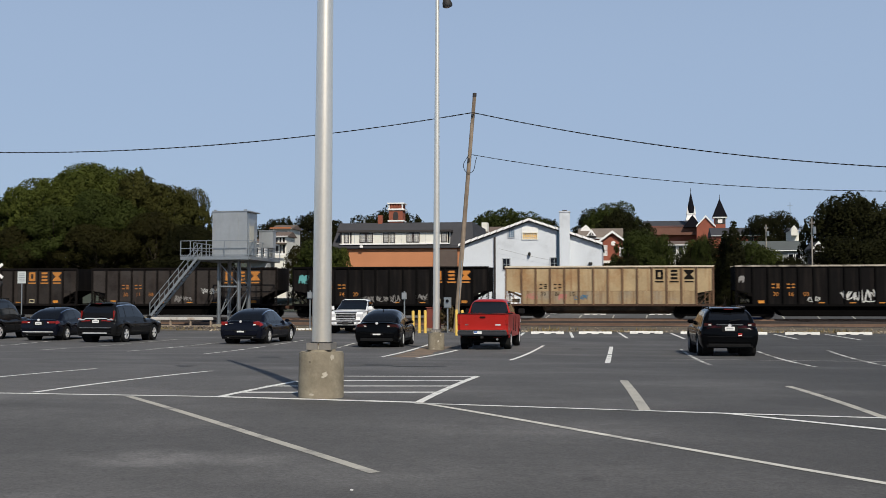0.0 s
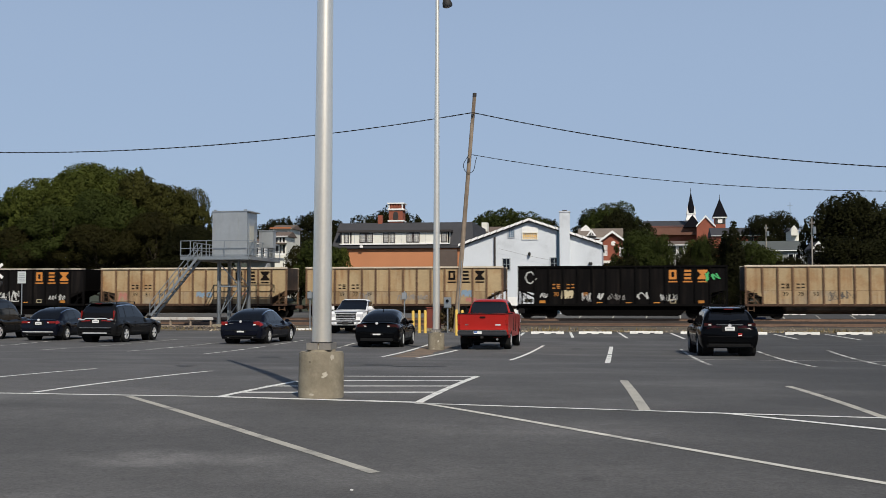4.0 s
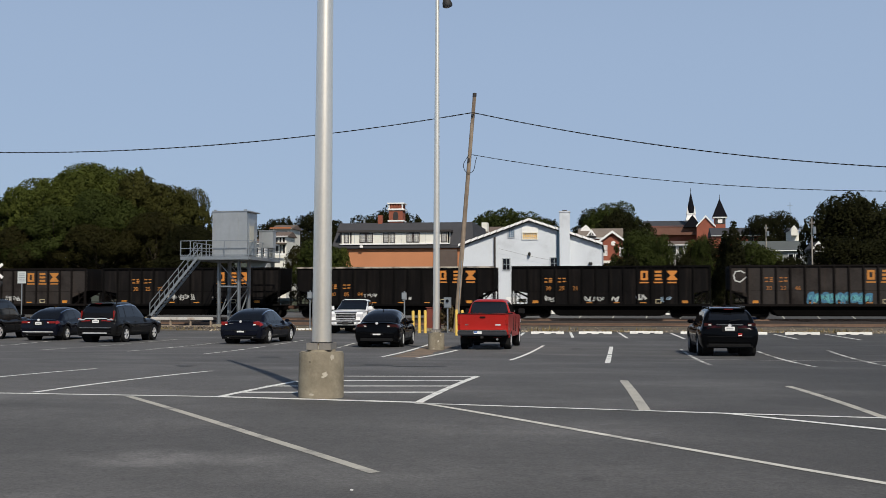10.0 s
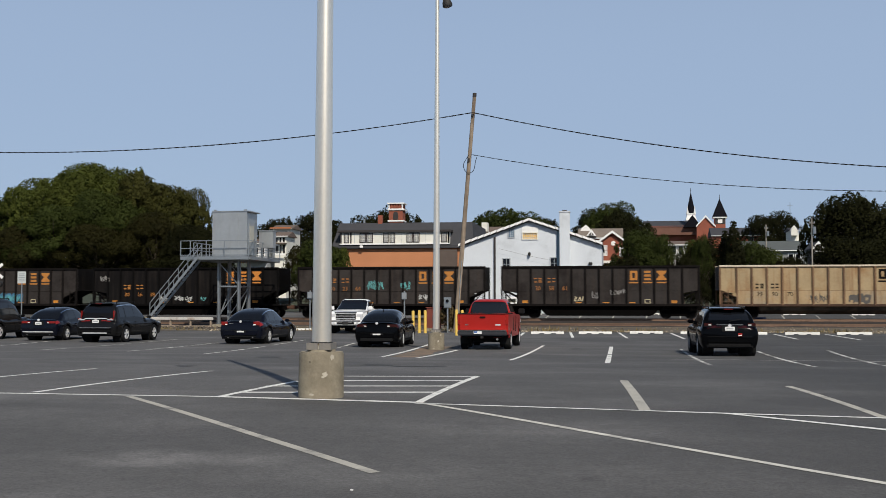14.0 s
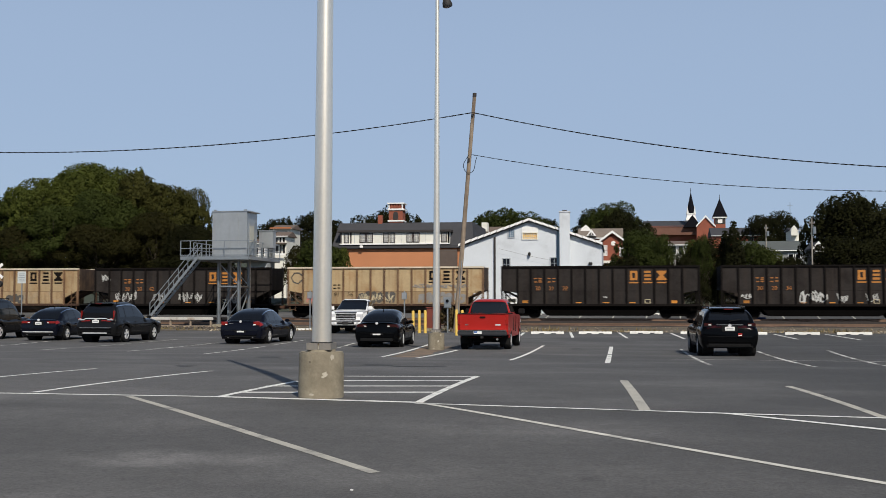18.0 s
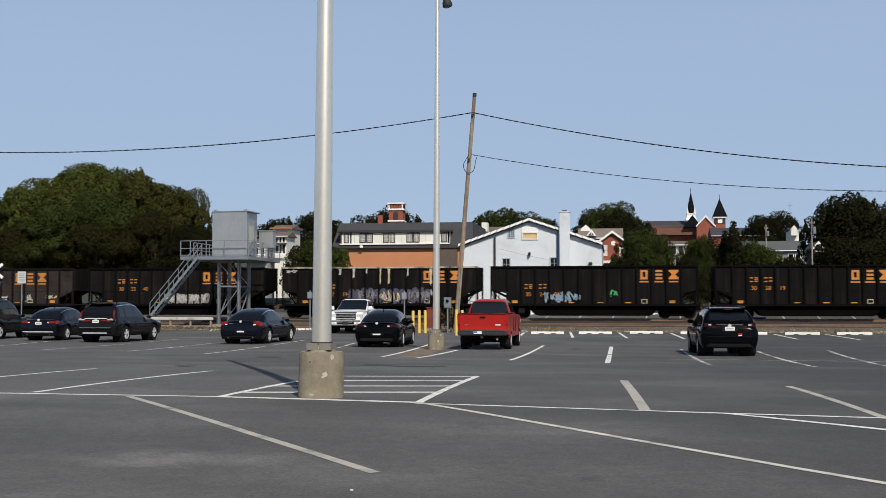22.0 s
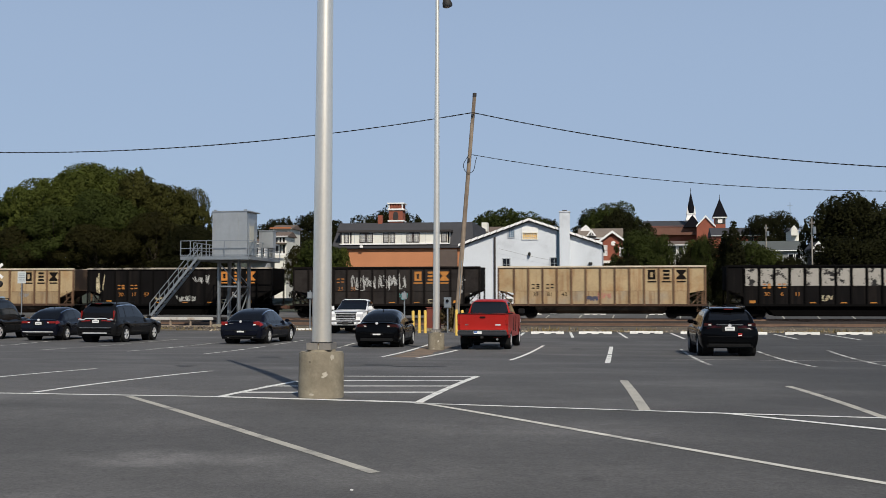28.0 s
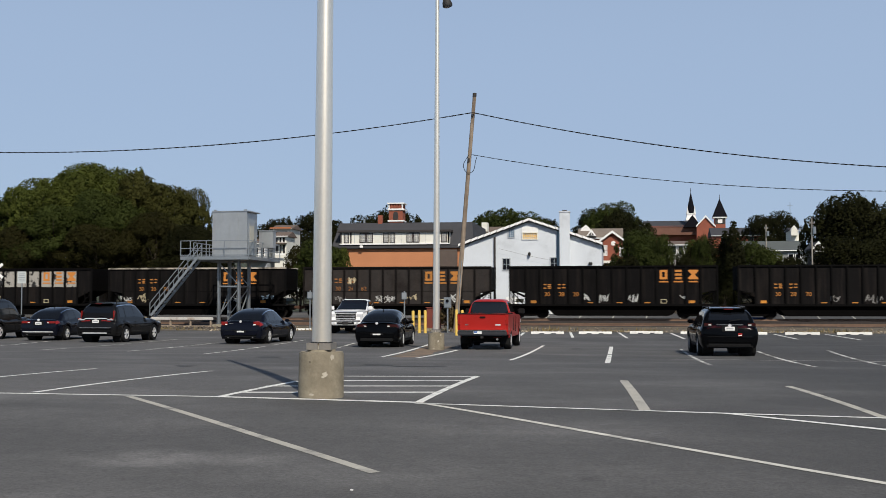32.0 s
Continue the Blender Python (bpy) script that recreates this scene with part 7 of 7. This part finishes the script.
    part("wall_lamp", bx((-7.53, -0.2, 5.94), (0.22, 0.3, 0.34), 0, 0.05), DARK_STEEL, t)
    part("wall_lamp", bx((-2.05, -0.2, 5.04), (0.35, 0.3, 0.26), 0, 0.05), DARK_STEEL, t)
    part("door", bx((-9.19, -0.03, 1.0), (1.0, 0.08, 2.1), 0, 0.01), WHITE_TRIM, t)


white_hall()


def orange_block():
    """Low orange masonry block under a grey mansard with a white dormer band."""
    Y = 118.0
    xl, xr = -29.07, -16.17
    zw = 7.51
    t = thing("mansard_building", (0, Y, 0), "orange masonry building under a grey mansard with cream dormers", "building")
    gz = -0.35
    part("wall", bx(((xl + xr) / 2, 0.15, (zw + gz) / 2), (xr - xl, 0.3, zw - gz)), ORANGE_WALL, t)
    part("side_wall", bx((xl + 0.15, 7, (zw + gz) / 2), (0.3, 13.3, zw - gz)), ORANGE_WALL, t)
    part("side_wall", bx((xr - 0.15, 7, (zw + gz) / 2), (0.3, 13.3, zw - gz)), ORANGE_WALL, t)
    part("bay", bx((-17.82, -0.3, (7.21 + gz) / 2), (2.3, 0.5, 7.21 - gz)), mat("dull_brown_siding", (0.10, 0.075, 0.062), 0.9, var=0.15), t, "dull brown panelled bay")
    zr = 10.30
    ml, mr = -30.73, -14.94
    bm = prism(bmesh.new(), [(ml, zw), (mr, zw), (mr - 0.3, zr), (ml + 0.6, zr)], 0.1, 14)
    for v in bm.verts:
        if v.co.z > zw + 1 and v.co.y < 1:
            v.co.y += 1.3
    part("roof", bm, SLATE, t, "grey shingled mansard roof")
    part("eave", bx(((ml + mr) / 2, -0.12, zw + 0.02), (mr - ml, 0.6, 0.3), 0, 0.03), SLATE, t)
    z0, z1 = 7.93, 9.16
    dl, dr = -29.61, -17.53
    band = part("dormer_band", bx(((dl + dr) / 2, 0.6, (z0 + z1) / 2), (dr - dl, 2.0, z1 - z0)), CREAM_WALL, t, "long cream dormer band")
    # the eave's dark colour also stands for the shadow line beneath it
    part("dormer_eave", bx(((dl + dr) / 2, 0.5, z1 + 0.1), (dr - dl + 0.5, 2.4, 0.22)), DARK_TRIM, t)
    for x in (dl + 0.08, dr - 0.08, -28.42, -17.6):
        part("corner_board", bx((x, -0.415, (z0 + z1) / 2), (0.16, 0.03, z1 - z0)), DARK_TRIM, t)
    for x in (-28.0, -24.95, -22.8, -20.1):
        part("siding_joint", bx((x, -0.404, (z0 + z1) / 2), (0.03, 0.012, z1 - z0)), GREY_WALL, t)
    part("dormer_sill", bx(((dl + dr) / 2, -0.42, z0 - 0.06), (dr - dl + 0.1, 0.16, 0.14)), WHITE_TRIM, t)
    for px_, w in ((-28.91, 0.55), (-27.07, 0.72), (-26.31, 0.72), (-24.49, 0.6), (-23.77, 0.6), (-21.86, 0.68), (-21.12, 0.68), (-18.08, 0.6)):
        window(t, px_, -0.4, (z0 + z1) / 2, w, (z1 - z0) * 0.86, mat("maroon_trim", (0.022, 0.010, 0.010), 0.6, var=0.1), mat("pale_curtain_glass", (0.34, 0.33, 0.31), 0.25, var=0.4, scale=5, bump=0), 2, 3)
    part("vent_pipe", rd((-27.46, 2, zr - 0.3), (-27.46, 2, zr + 0.5), 0.12), GALV, t)
    ch = part("chimney", bx((-25.54, 1.6, zr + 0.05), (0.5, 0.5, 1.6)), BRICK, t, "red brick chimney")
    part("vent_hood", bx((-27.21, -0.55, 7.58), (0.35, 0.3, 0.3), 0, 0.05), WHITE_TRIM, t)


orange_block()


def gable_house(name, label, x0, x1, Y, base, eave, ridge, wall_mat, roof_mat, depth=9, facing=True, extra=None):
    """A house seen on its gable (facing) or along its eaves."""
    t = thing(name, (0, Y, 0), label, "house", "town houses")
    xm = (x0 + x1) / 2
    if facing:
        part("wall", prism(bmesh.new(), [(x0, base), (x1, base), (x1, eave), (xm, ridge), (x0, eave)], 0, depth), wall_mat, t)
        for x in (x0 - 0.3, x1 + 0.3):
            part("roof", prism(bmesh.new(), [(xm, ridge + 0.05), (x, eave - 0.15), (x, eave + 0.1), (xm, ridge + 0.32)], -0.35, depth + 0.3), roof_mat, t)
            part("barge_board", prism(bmesh.new(), [(xm, ridge + 0.02), (x, eave - 0.18), (x, eave + 0.1), (xm, ridge + 0.32)], -0.42, -0.36), WHITE_TRIM, t)
    else:
        part("wall", bx((xm, depth / 2, (base + eave) / 2), (x1 - x0, depth, eave - base)), wall_mat, t)
        bm = prism(bmesh.new(), [(-0.4, eave - 0.1), (depth / 2, ridge), (depth + 0.4, eave - 0.1)], x0 - 0.3, x1 + 0.3)
        for v in bm.verts:
            v.co.x, v.co.y = v.co.y, v.co.x
        part("roof", bm, roof_mat, t)
        part("gutter", bx((xm, -0.45, eave - 0.08), (x1 - x0 + 0.6, 0.12, 0.12)), WHITE_TRIM, t)
    return t


# brick house beside the hall
h = gable_house("brick_house", "small red brick house with white gable trim and a round vent", -1.56, 1.28, 135, 1, 8.82, 9.85, BRICK, TAN_ROOF)
part("round_vent", rd((0.00, -0.02, 8.62), (0.00, -0.12, 8.62), 0.28, n=18), WHITE_TRIM, h)
window(h, -1.08, 0, 7.75, 0.7, 1.25, glass_mat=BLIND)
window(h, 0.95, 0, 7.6, 0.5, 1.2, glass_mat=BLIND)
part("porch_roof", bx((-0.25, -0.5, 6.35), (2.2, 1.2, 0.3)), CREAM_WALL, h)
h = gable_house("brick_house", "red brick house with a faded tan roof and white gabled dormers", -4.53, 1.05, 150, 3, 10.15, 11.68, BRICK, TAN_ROOF, facing=False)
part("dormer", prism(bmesh.new(), [(-3.59, 10.33), (-2.24, 10.32), (-2.92, 11.24)], -1.2, 3), WHITE_TRIM, h, "white gabled dormer")
part("dormer_window", prism(bmesh.new(), [(-3.28, 10.42), (-2.56, 10.42), (-2.92, 10.92)], -1.26, -1.19), DARK_TRIM, h)
part("dormer_post", bx((-2.92, -1.28, 10.65), (0.12, 0.06, 0.5)), WHITE_TRIM, h)
part("rear_gable", prism(bmesh.new(), [(-4.5, 11.3), (-3.05, 11.3), (-3.2, 11.65), (-3.75, 12.12), (-4.35, 11.65)], 3.2, 4.4), WHITE_TRIM, h, "small white gable over the ridge")
# brick bell tower above the mansard
t = thing("brick_tower", (-31.87, 160, 0), "red brick tower with white cornices above the roofs", "tower")
zt, zb = 15.95, 13.2
part("shaft", bx((0, 1.1, (zt + 2) / 2), (2.1, 2.1, zt - 2)), BRICK, t)
part("cornice", bx((0, 1.1, zt + 0.1), (2.6, 2.6, 0.2), 0, 0.03), WHITE_TRIM, t)
part("cornice", bx((0, 1.1, zt - 0.8), (2.45, 2.45, 0.26), 0, 0.03), WHITE_TRIM, t)
for i in range(6):
    part("baluster", bx((-1.0 + 0.4 * i, 0.0, zt - 0.33), (0.16, 0.16, 0.66)), WHITE_TRIM if i in (0, 5) else BRICK, t)
part("base_moulding", bx((0, 1.1, zb + 0.25), (2.4, 2.4, 0.25), 0, 0.03), WHITE_TRIM, t)
arch_line = [(-0.38, zb + 0.45), (0.38, zb + 0.45), (0.38, zb + 1.25)] + [(0.38 * math.cos(radians(a)), zb + 1.25 + 0.38 * math.sin(radians(a))) for a in range(30, 180, 30)] + [(-0.38, zb + 1.25)]
part("arched_opening", prism(bmesh.new(), arch_line, -0.04, 0.06), DARK_TRIM, t)
# houses left of the mansard
h = gable_house("grey_house", "grey-sided house with tall windows and a railed balcony", -49.9, -47.15, 146, 2, 9.6, 10.3, GREY_WALL, BROWN_ROOF, depth=4, facing=False)
for wx in (-49.4, -48.55, -47.7):
    window(h, wx, 0, 8.3, 0.62, 1.3)
part("balcony", bx((-48.5, -0.7, 7.05), (2.9, 1.3, 0.16)), WHITE_TRIM, h)
part("balcony_rail", bx((-48.5, -1.3, 7.95), (2.9, 0.07, 0.09)), WHITE_TRIM, h)
for i in range(12):
    part("baluster", bx((-49.9 + 0.255 * i, -1.3, 7.5), (0.05, 0.05, 0.82)), WHITE_TRIM, h)
h = gable_house("white_house", "tall cream house among trees with a rusty roof edge", -48.2, -45.6, 152, 2, 12.0, 12.6, CREAM_WALL, BROWN_ROOF, depth=5, facing=False)
for wx in (-47.6, -46.2):
    window(h, wx, 0, 11.1, 0.6, 1.0)
part("roof_edge", bx((-46.9, -0.5, 12.0), (3.1, 0.2, 0.2)), mat("rusty_gutter", (0.36, 0.13, 0.05), 0.8, var=0.2), h, "rust-orange gutter")
h = gable_house("white_house", "white bay house with tall dark porch openings", -46.0, -44.35, 146, 2, 10.55, 11.2, CREAM_WALL, BROWN_ROOF, depth=4, facing=False)
for wx in (-45.7, -45.2, -44.7):
    window(h, wx, 0, 10.0, 0.34, 0.7)
    part("porch_opening", bx((wx, -0.02, 8.7), (0.28, 0.1, 1.2), 0, 0.02), DARK_TRIM, h)
part("porch_rail", bx((-45.18, -0.7, 8.0), (1.6, 0.1, 0.25)), WHITE_TRIM, h)
part("porch_roof", bx((-45.18, -0.5, 9.48), (1.75, 1.0, 0.12)), BROWN_ROOF, h)
# rooftops between the pole and the hall
h = gable_house("town_house", "brown-roofed house with cream dormers behind the hall", -20.55, -14.17, 150, 3, 10.36, 12.06, CREAM_WALL, BROWN_ROOF, facing=False)
part("dormer", bx((-18.71, -0.4, 11.24), (0.9, 1.6, 1.2)), CREAM_WALL, h)
part("dormer", bx((-17.31, -0.4, 11.69), (0.8, 1.6, 1.2)), CREAM_WALL, h)


def church():
    Y = 260.0
    t = thing("church", (0, Y, 0), "red brick church with a slim spire and dark bell tower", "church")
    nave = part("nave", bx(((7.00 + 20.45) / 2, 6, (18.84 + 8) / 2), (20.45 - 7.00, 12, 18.84 - 8)), BRICK, t)
    z0, z1 = 18.58, 20.42
    bm = prism(bmesh.new(), [(-0.5, z0), (6, z1), (12.5, z0)], 7.00, 18.79)
    for v in bm.verts:
        v.co.x, v.co.y = v.co.y, v.co.x
    part("nave_roof", bm, SLATE, t)
    part("lower_roof", prism(bmesh.new(), [(7.23, 16.74), (21.00, 16.62), (20.24, 18.32), (7.75, 18.44)], -1.5, -0.2), RED_ROOF, t)
    part("side_gable", prism(bmesh.new(), [(6.0, 17.6), (8.1, 17.6), (8.05, 18.3), (7.1, 19.2), (6.05, 18.3)], -2.4, -1.6), WHITE_TRIM, t, "small white gable at the nave's end")
    gx0, gx1, gm = 18.83, 22.84, 20.84
    ge, gr = 18.31, 20.51
    part("front_gable", prism(bmesh.new(), [(gx0, 5), (gx1, 5), (gx1, ge), (gm, gr), (gx0, ge)], -3, 8), BRICK, t)
    for x in (gx0 - 0.2, gx1 + 0.2):
        part("gable_trim", prism(bmesh.new(), [(gm, gr + 0.1), (x, ge - 0.1), (x, ge + 0.3), (gm, gr + 0.5)], -3.4, -3.05), WHITE_TRIM, t)
    for name, px_, w, zb, zs, ztop, roofm in (("spire", 17.83, 1.6, 19.91, 21.73, 26.69, SPIRE_SLATE), ("bell_tower", 24.31, 2.4, 19.12, 20.80, 25.07, SPIRE_SLATE)):
        tw = part(name, bx((px_, 1, (zs + 6) / 2), (w, w, zs - 6)), WHITE_TRIM if name == "spire" else BRICK, t)
        bm = bmesh.new()
        bmesh.ops.create_cone(bm, cap_ends=True, segments=4 if name == "bell_tower" else 8, radius1=w * (0.95 if name == "bell_tower" else 0.66), radius2=0.04, depth=ztop - zs, matrix=Matrix.Translation((px_, 1, (zs + ztop) / 2)) @ pose(0, 0, 0, 0, 0, 45))
        part("spire_roof", bm, roofm, tw)
        part("finial", rd((px_, 1, ztop - 0.1), (px_, 1, ztop + 0.9), 0.07), DARK_STEEL, tw)
        part("cornice", bx((px_, 1, zs - 0.15), (w * 1.3, w * 1.3, 0.32)), WHITE_TRIM, tw)
        part("belfry_opening", bx((px_, 1 - w / 2, (zs + zb) / 2 + 0.2), (w * 0.45, 0.1, (zs - zb) * 0.6)), DARK_TRIM, tw)
        if name == "bell_tower":
            part("belfry", bx((px_, 1, (zs + zb) / 2), (w * 0.96, w + 0.12, zs - zb), 0, 0.05), DARK_TRIM, tw)
            part("louvre", bx((px_, 1 - w / 2 - 0.12, (zs + zb) / 2 - 0.2), (w * 0.42, 0.1, (zs - zb) * 0.5)), WHITE_TRIM, tw)
        if name == "spire":
            skirt = bmesh.new()
            bmesh.ops.create_cone(skirt, cap_ends=True, segments=4, radius1=w * 1.15, radius2=w * 0.6, depth=2.0, matrix=Matrix.Translation((px_, 1, zs - 0.7)) @ pose(0, 0, 0, 0, 0, 45))
            part("skirt_roof", skirt, WHITE_TRIM, tw, "white flared base of the spire")
            low_gable = prism(bmesh.new(), [(px_ - 2.0, zb - 1.6), (px_ + 2.2, zb - 1.6), (px_ + 0.1, zb + 1.2)], -2.6, 0.0)
            part("porch_gable", low_gable, SPIRE_SLATE, tw)
            for s in (-1, 1):
                bm = bmesh.new()
                bmesh.ops.create_cone(bm, cap_ends=True, segments=6, radius1=0.28, radius2=0.02, depth=1.6, matrix=Matrix.Translation((px_ + s * w * 0.5, 0.2, zs + 0.8)))
                part("pinnacle", bm, WHITE_TRIM, tw)


church()
h = gable_house("long_house", "low brick house with a grey shingle roof beside the church", 20.00, 29.79, 230, 6, 14.80, 16.64, BRICK, SLATE, facing=False)
window(h, 22.23, 0, 13.78, 1.1, 1.4)
window(h, 27.58, 0, 13.97, 1.1, 1.2)
h = gable_house("grey_house", "grey-sided house with a pale shingle roof among trees", 18.57, 26.54, 160, 2, 8.73, 10.24, mat("dull_grey_siding", (0.20, 0.21, 0.205), 0.85, var=0.15, scale=0.8, fine=10), GREEN_ROOF, facing=False)
window(h, 25.55, 0, 7.53, 0.8, 1.4)
window(h, 24.56, 0, 7.54, 0.8, 1.4)
h = gable_house("white_house", "pale house half hidden by shrubs", 6.42, 9.67, 150, 2, 9.15, 9.76, CREAM_WALL, BROWN_ROOF, depth=6, facing=False)
for wx in (7.01, 7.97, 8.86):
    window(h, wx, 0, 8.40, 0.7, 1.2)
h = gable_house("brick_house", "brown gabled shed with a white awning behind a street pole", 20.45, 21.2, 118, 0, 7.0, 7.5, mat("dull_brown_siding", (0.10, 0.075, 0.062), 0.9, var=0.15), SLATE, depth=4)
part("awning", bx((20.85, -0.6, 6.71), (0.8, 1.0, 0.25), 0, 0.05), WHITE_TRIM, h, "white awning")


PALE_WOOD = mat("sun_bleached_wood", (0.26, 0.235, 0.20), 0.9, var=0.25, scale=4, fine=30)


def street_pole(x, Y, top, r=0.15):
    t = thing("utility_pole", (x, Y, ground_z(x, Y)), "upright grey wooden utility pole with a crossarm", "utility pole")
    h_ = top - ground_z(x, Y)
    part("shaft", rd((0, 0, -0.2), (0, 0, h_), r, r * 0.75, 10), PALE_WOOD, t)
    part("crossarm", bx((0, -0.12, h_ - 0.5), (0.5, 0.07, 0.08)), PALE_WOOD, t)
    for s in (-0.2, 0.2):
        part("insulator", rd((s, -0.12, h_ - 0.46), (s, -0.12, h_ - 0.3), 0.05, 0.03, 8), GALV, t)
    part("transformer", rd((0.2, -0.2, h_ - 1.5), (0.2, -0.2, h_ - 0.85), 0.15, n=14), GALV, t)


h = gable_house("white_house", "small white house with a slate roof high among trees", 33.10, 34.5, 215, 6, 14.91, 15.5, CREAM_WALL, SLATE, depth=6, facing=False)
part("porch_gable", prism(bmesh.new(), [(32.95, 13.81), (34.17, 13.80), (34.07, 15.07), (33.56, 15.71), (33.05, 15.08)], -1.0, 0.2), CREAM_WALL, h, "white porch gable")
mast = thing("radio_mast", (49.11, 320, ground_z(0, 320)), "thin grey radio mast far behind the trees", "mast")
part("pole", rd((0, 0, 0), (0, 0, 29.11 - ground_z(0, 320)), 0.12, 0.06, 8), GALV, mast)
part("cross_antenna", bx((0, 0, 28.16 - ground_z(0, 320)), (1.4, 0.05, 0.05)), GALV, mast)
street_pole(18.53, 108, 9.53, 0.09)
street_pole(19.93, 150, 11.68, 0.12)


def crossing_signal():
    x, y = -44.28, 74.0
    t = thing("crossing_signal", (x, y, -0.1), "white crossing signal mast with crossed boards and dark lamps", "crossing signal")
    part("mast", rd((0, 0, 0), (0, 0, 4.6), 0.06, n=12), GALV, t)
    for s in (-1, 1):
        part("board", beam(bmesh.new(), (-0.6 * s, -0.08, 3.5), (0.6 * s, -0.1, 4.5), 0.03, 0.2), WHITE_TRIM, t)
        lamp = part("lamp_hood", rd((0.38 * s, -0.05, 3.05), (0.38 * s, -0.3, 3.05), 0.24, n=18), DARK_STEEL, t)
        part("lens", rd((0.38 * s, -0.3, 3.05), (0.38 * s, -0.32, 3.05), 0.15, n=16), TAIL, lamp)
    part("arm", bx((0, -0.05, 3.05), (0.8, 0.06, 0.06)), DARK_STEEL, t)


crossing_signal()


# bays of the lot beyond the tracks, and a scrubby weed at the leaning pole
for i in range(16):
    line("parking_line", (-14 + 2.75 * i, 90.0), (-13.7 + 2.75 * i, 95.2), 0.12, "faded parking stripe beyond the tracks", paint=FADED)
for i in range(0, 16, 2):
    ob = part("wheel_stop", STOP, None, at=pose(-12.6 + 2.75 * i, 95.6, ground_z(0, 95.6), 0, 0, 90))
    tagged(ob, "white-painted concrete wheel stop beyond the tracks", "wheel stop", "wheel stops beyond the tracks")
ob = part("utility_box", bx((0, 0, 0.4), (0.5, 0.4, 0.8), 0, 0.02), WHITE_TRIM, at=(-5.21, 96.5, ground_z(0, 96.5)))
tagged(ob, "small white utility box beyond the tracks", "utility box")
tree(-9.67, 64.2, -0.1, 1.6, 0.85, "straw", 5, leaves=1800, size=0.5, label="scrubby brown weed bush against the leaning pole", name="bush")


litter = bmesh.new()
bmesh.ops.create_icosphere(litter, subdivisions=1, radius=0.013, matrix=Matrix.Diagonal((1.2, 0.8, 0.6, 1)))
spot = (-1.93, 8.04)
tagged(part("litter", litter, WHITE_TRIM, at=(spot[0], spot[1], ground_z(*spot) + 0.008)), "tiny crumpled white scrap lying on the asphalt", "litter")


def rubble():
    rnd = random.Random(9)
    bm = bmesh.new()
    for i in range(220):
        x, y = rnd.uniform(-29.93, -26.02), rnd.uniform(68.8, 71.4)
        r = rnd.uniform(0.03, 0.11)
        m = Matrix.Translation((x, y, -0.07 + r * 0.4)) @ pose(0, 0, 0, rnd.uniform(0, 90), rnd.uniform(0, 90), rnd.uniform(0, 90)) @ Matrix.Diagonal((r, r * rnd.uniform(0.5, 1), r * rnd.uniform(0.4, 0.9), 1))
        bmesh.ops.create_icosphere(bm, subdivisions=1, radius=1.0, matrix=m)
    tagged(part("rubble", bm, mat("broken_stone", (0.075, 0.06, 0.047), 0.95, var=0.3, island=0.85, fine=20)), "loose broken stone heaped below the guard rail", "rubble", kind="stuff")


rubble()


# ---- stains on the asphalt ----
def dirt(a, b_, c, d, name, label, material):
    bm = bmesh.new()
    rows = []
    for i in range(9):
        k = i / 8
        p, q = Vector(a).lerp(Vector(d), k), Vector(b_).lerp(Vector(c), k)
        row = []
        for j in range(9):
            v = p.lerp(q, j / 8)
            edge = 0.35 if i in (0, 8) or j in (0, 8) else 0.0
            v = v + Vector((noise.noise((v.x * 2, v.y, 5)), noise.noise((v.x, v.y * 2, 9)))) * edge
            row.append(bm.verts.new((v.x, v.y, ground_z(v.x, v.y) + 0.003)))
        rows.append(row)
    for r, s in zip(rows, rows[1:]):
        for j in range(8):
            bm.faces.new((r[j], r[j + 1], s[j + 1], s[j]))
    tagged(part(name, bm, material), label, "stain", kind="structure")


TAR = mat("tar_patch", (0.032, 0.031, 0.030), 0.8, var=0.3, scale=3, fine=30, stain=(0.055, 0.052, 0.05), stain_at=0.55)
for (ta, tb, tc_, td) in (((-10.47, 31.59), (-9.88, 31.76), (-10.35, 33.14), (-10.89, 32.99)), ((-9.82, 23.75), (-9.37, 23.89), (-9.70, 24.66), (-10.11, 24.52)), ((-5.97, 25.83), (-5.23, 25.61), (-5.41, 26.49), (-6.18, 26.73)), ((-5.06, 24.78), (-3.87, 25.15), (-4.02, 25.99), (-5.10, 25.65)), ((-1.63, 42.27), (-1.16, 42.35), (-1.24, 43.49), (-1.63, 43.42))):
    dirt(ta, tb, tc_, td, "tar_patch", "dark worn tar patch on the asphalt", TAR)
SAND = mat("sandy_dirt", (0.20, 0.138, 0.09), 0.95, var=0.3, scale=1.5, fine=30, stain=(0.10, 0.085, 0.065), stain_at=0.52)
dirt((-6.90, 33.77), (-5.98, 33.44), (-6.49, 44.34), (-7.71, 45.37), "dirt_patch", "tan sandy dirt washed over the asphalt island", SAND)
dirt((-5.63, 71.14), (10.78, 70.48), (11.38, 74.45), (-5.91, 74.62), "dirt_patch", "tan sandy strip behind the wheel stops", SAND)


# ---- what moves: the coal train rolls past, slowing a little ----
def motions():
    for car in TRAIN:
        x0 = car.location.x
        rows = []
        for i in range(9):
            t = 4.0 * i
            rows.append((t, pose(x0 - (16.45 * t - 0.0055 * t * t), TRACK_Y, RAIL_Z)))
        walk(car, rows)


motions()
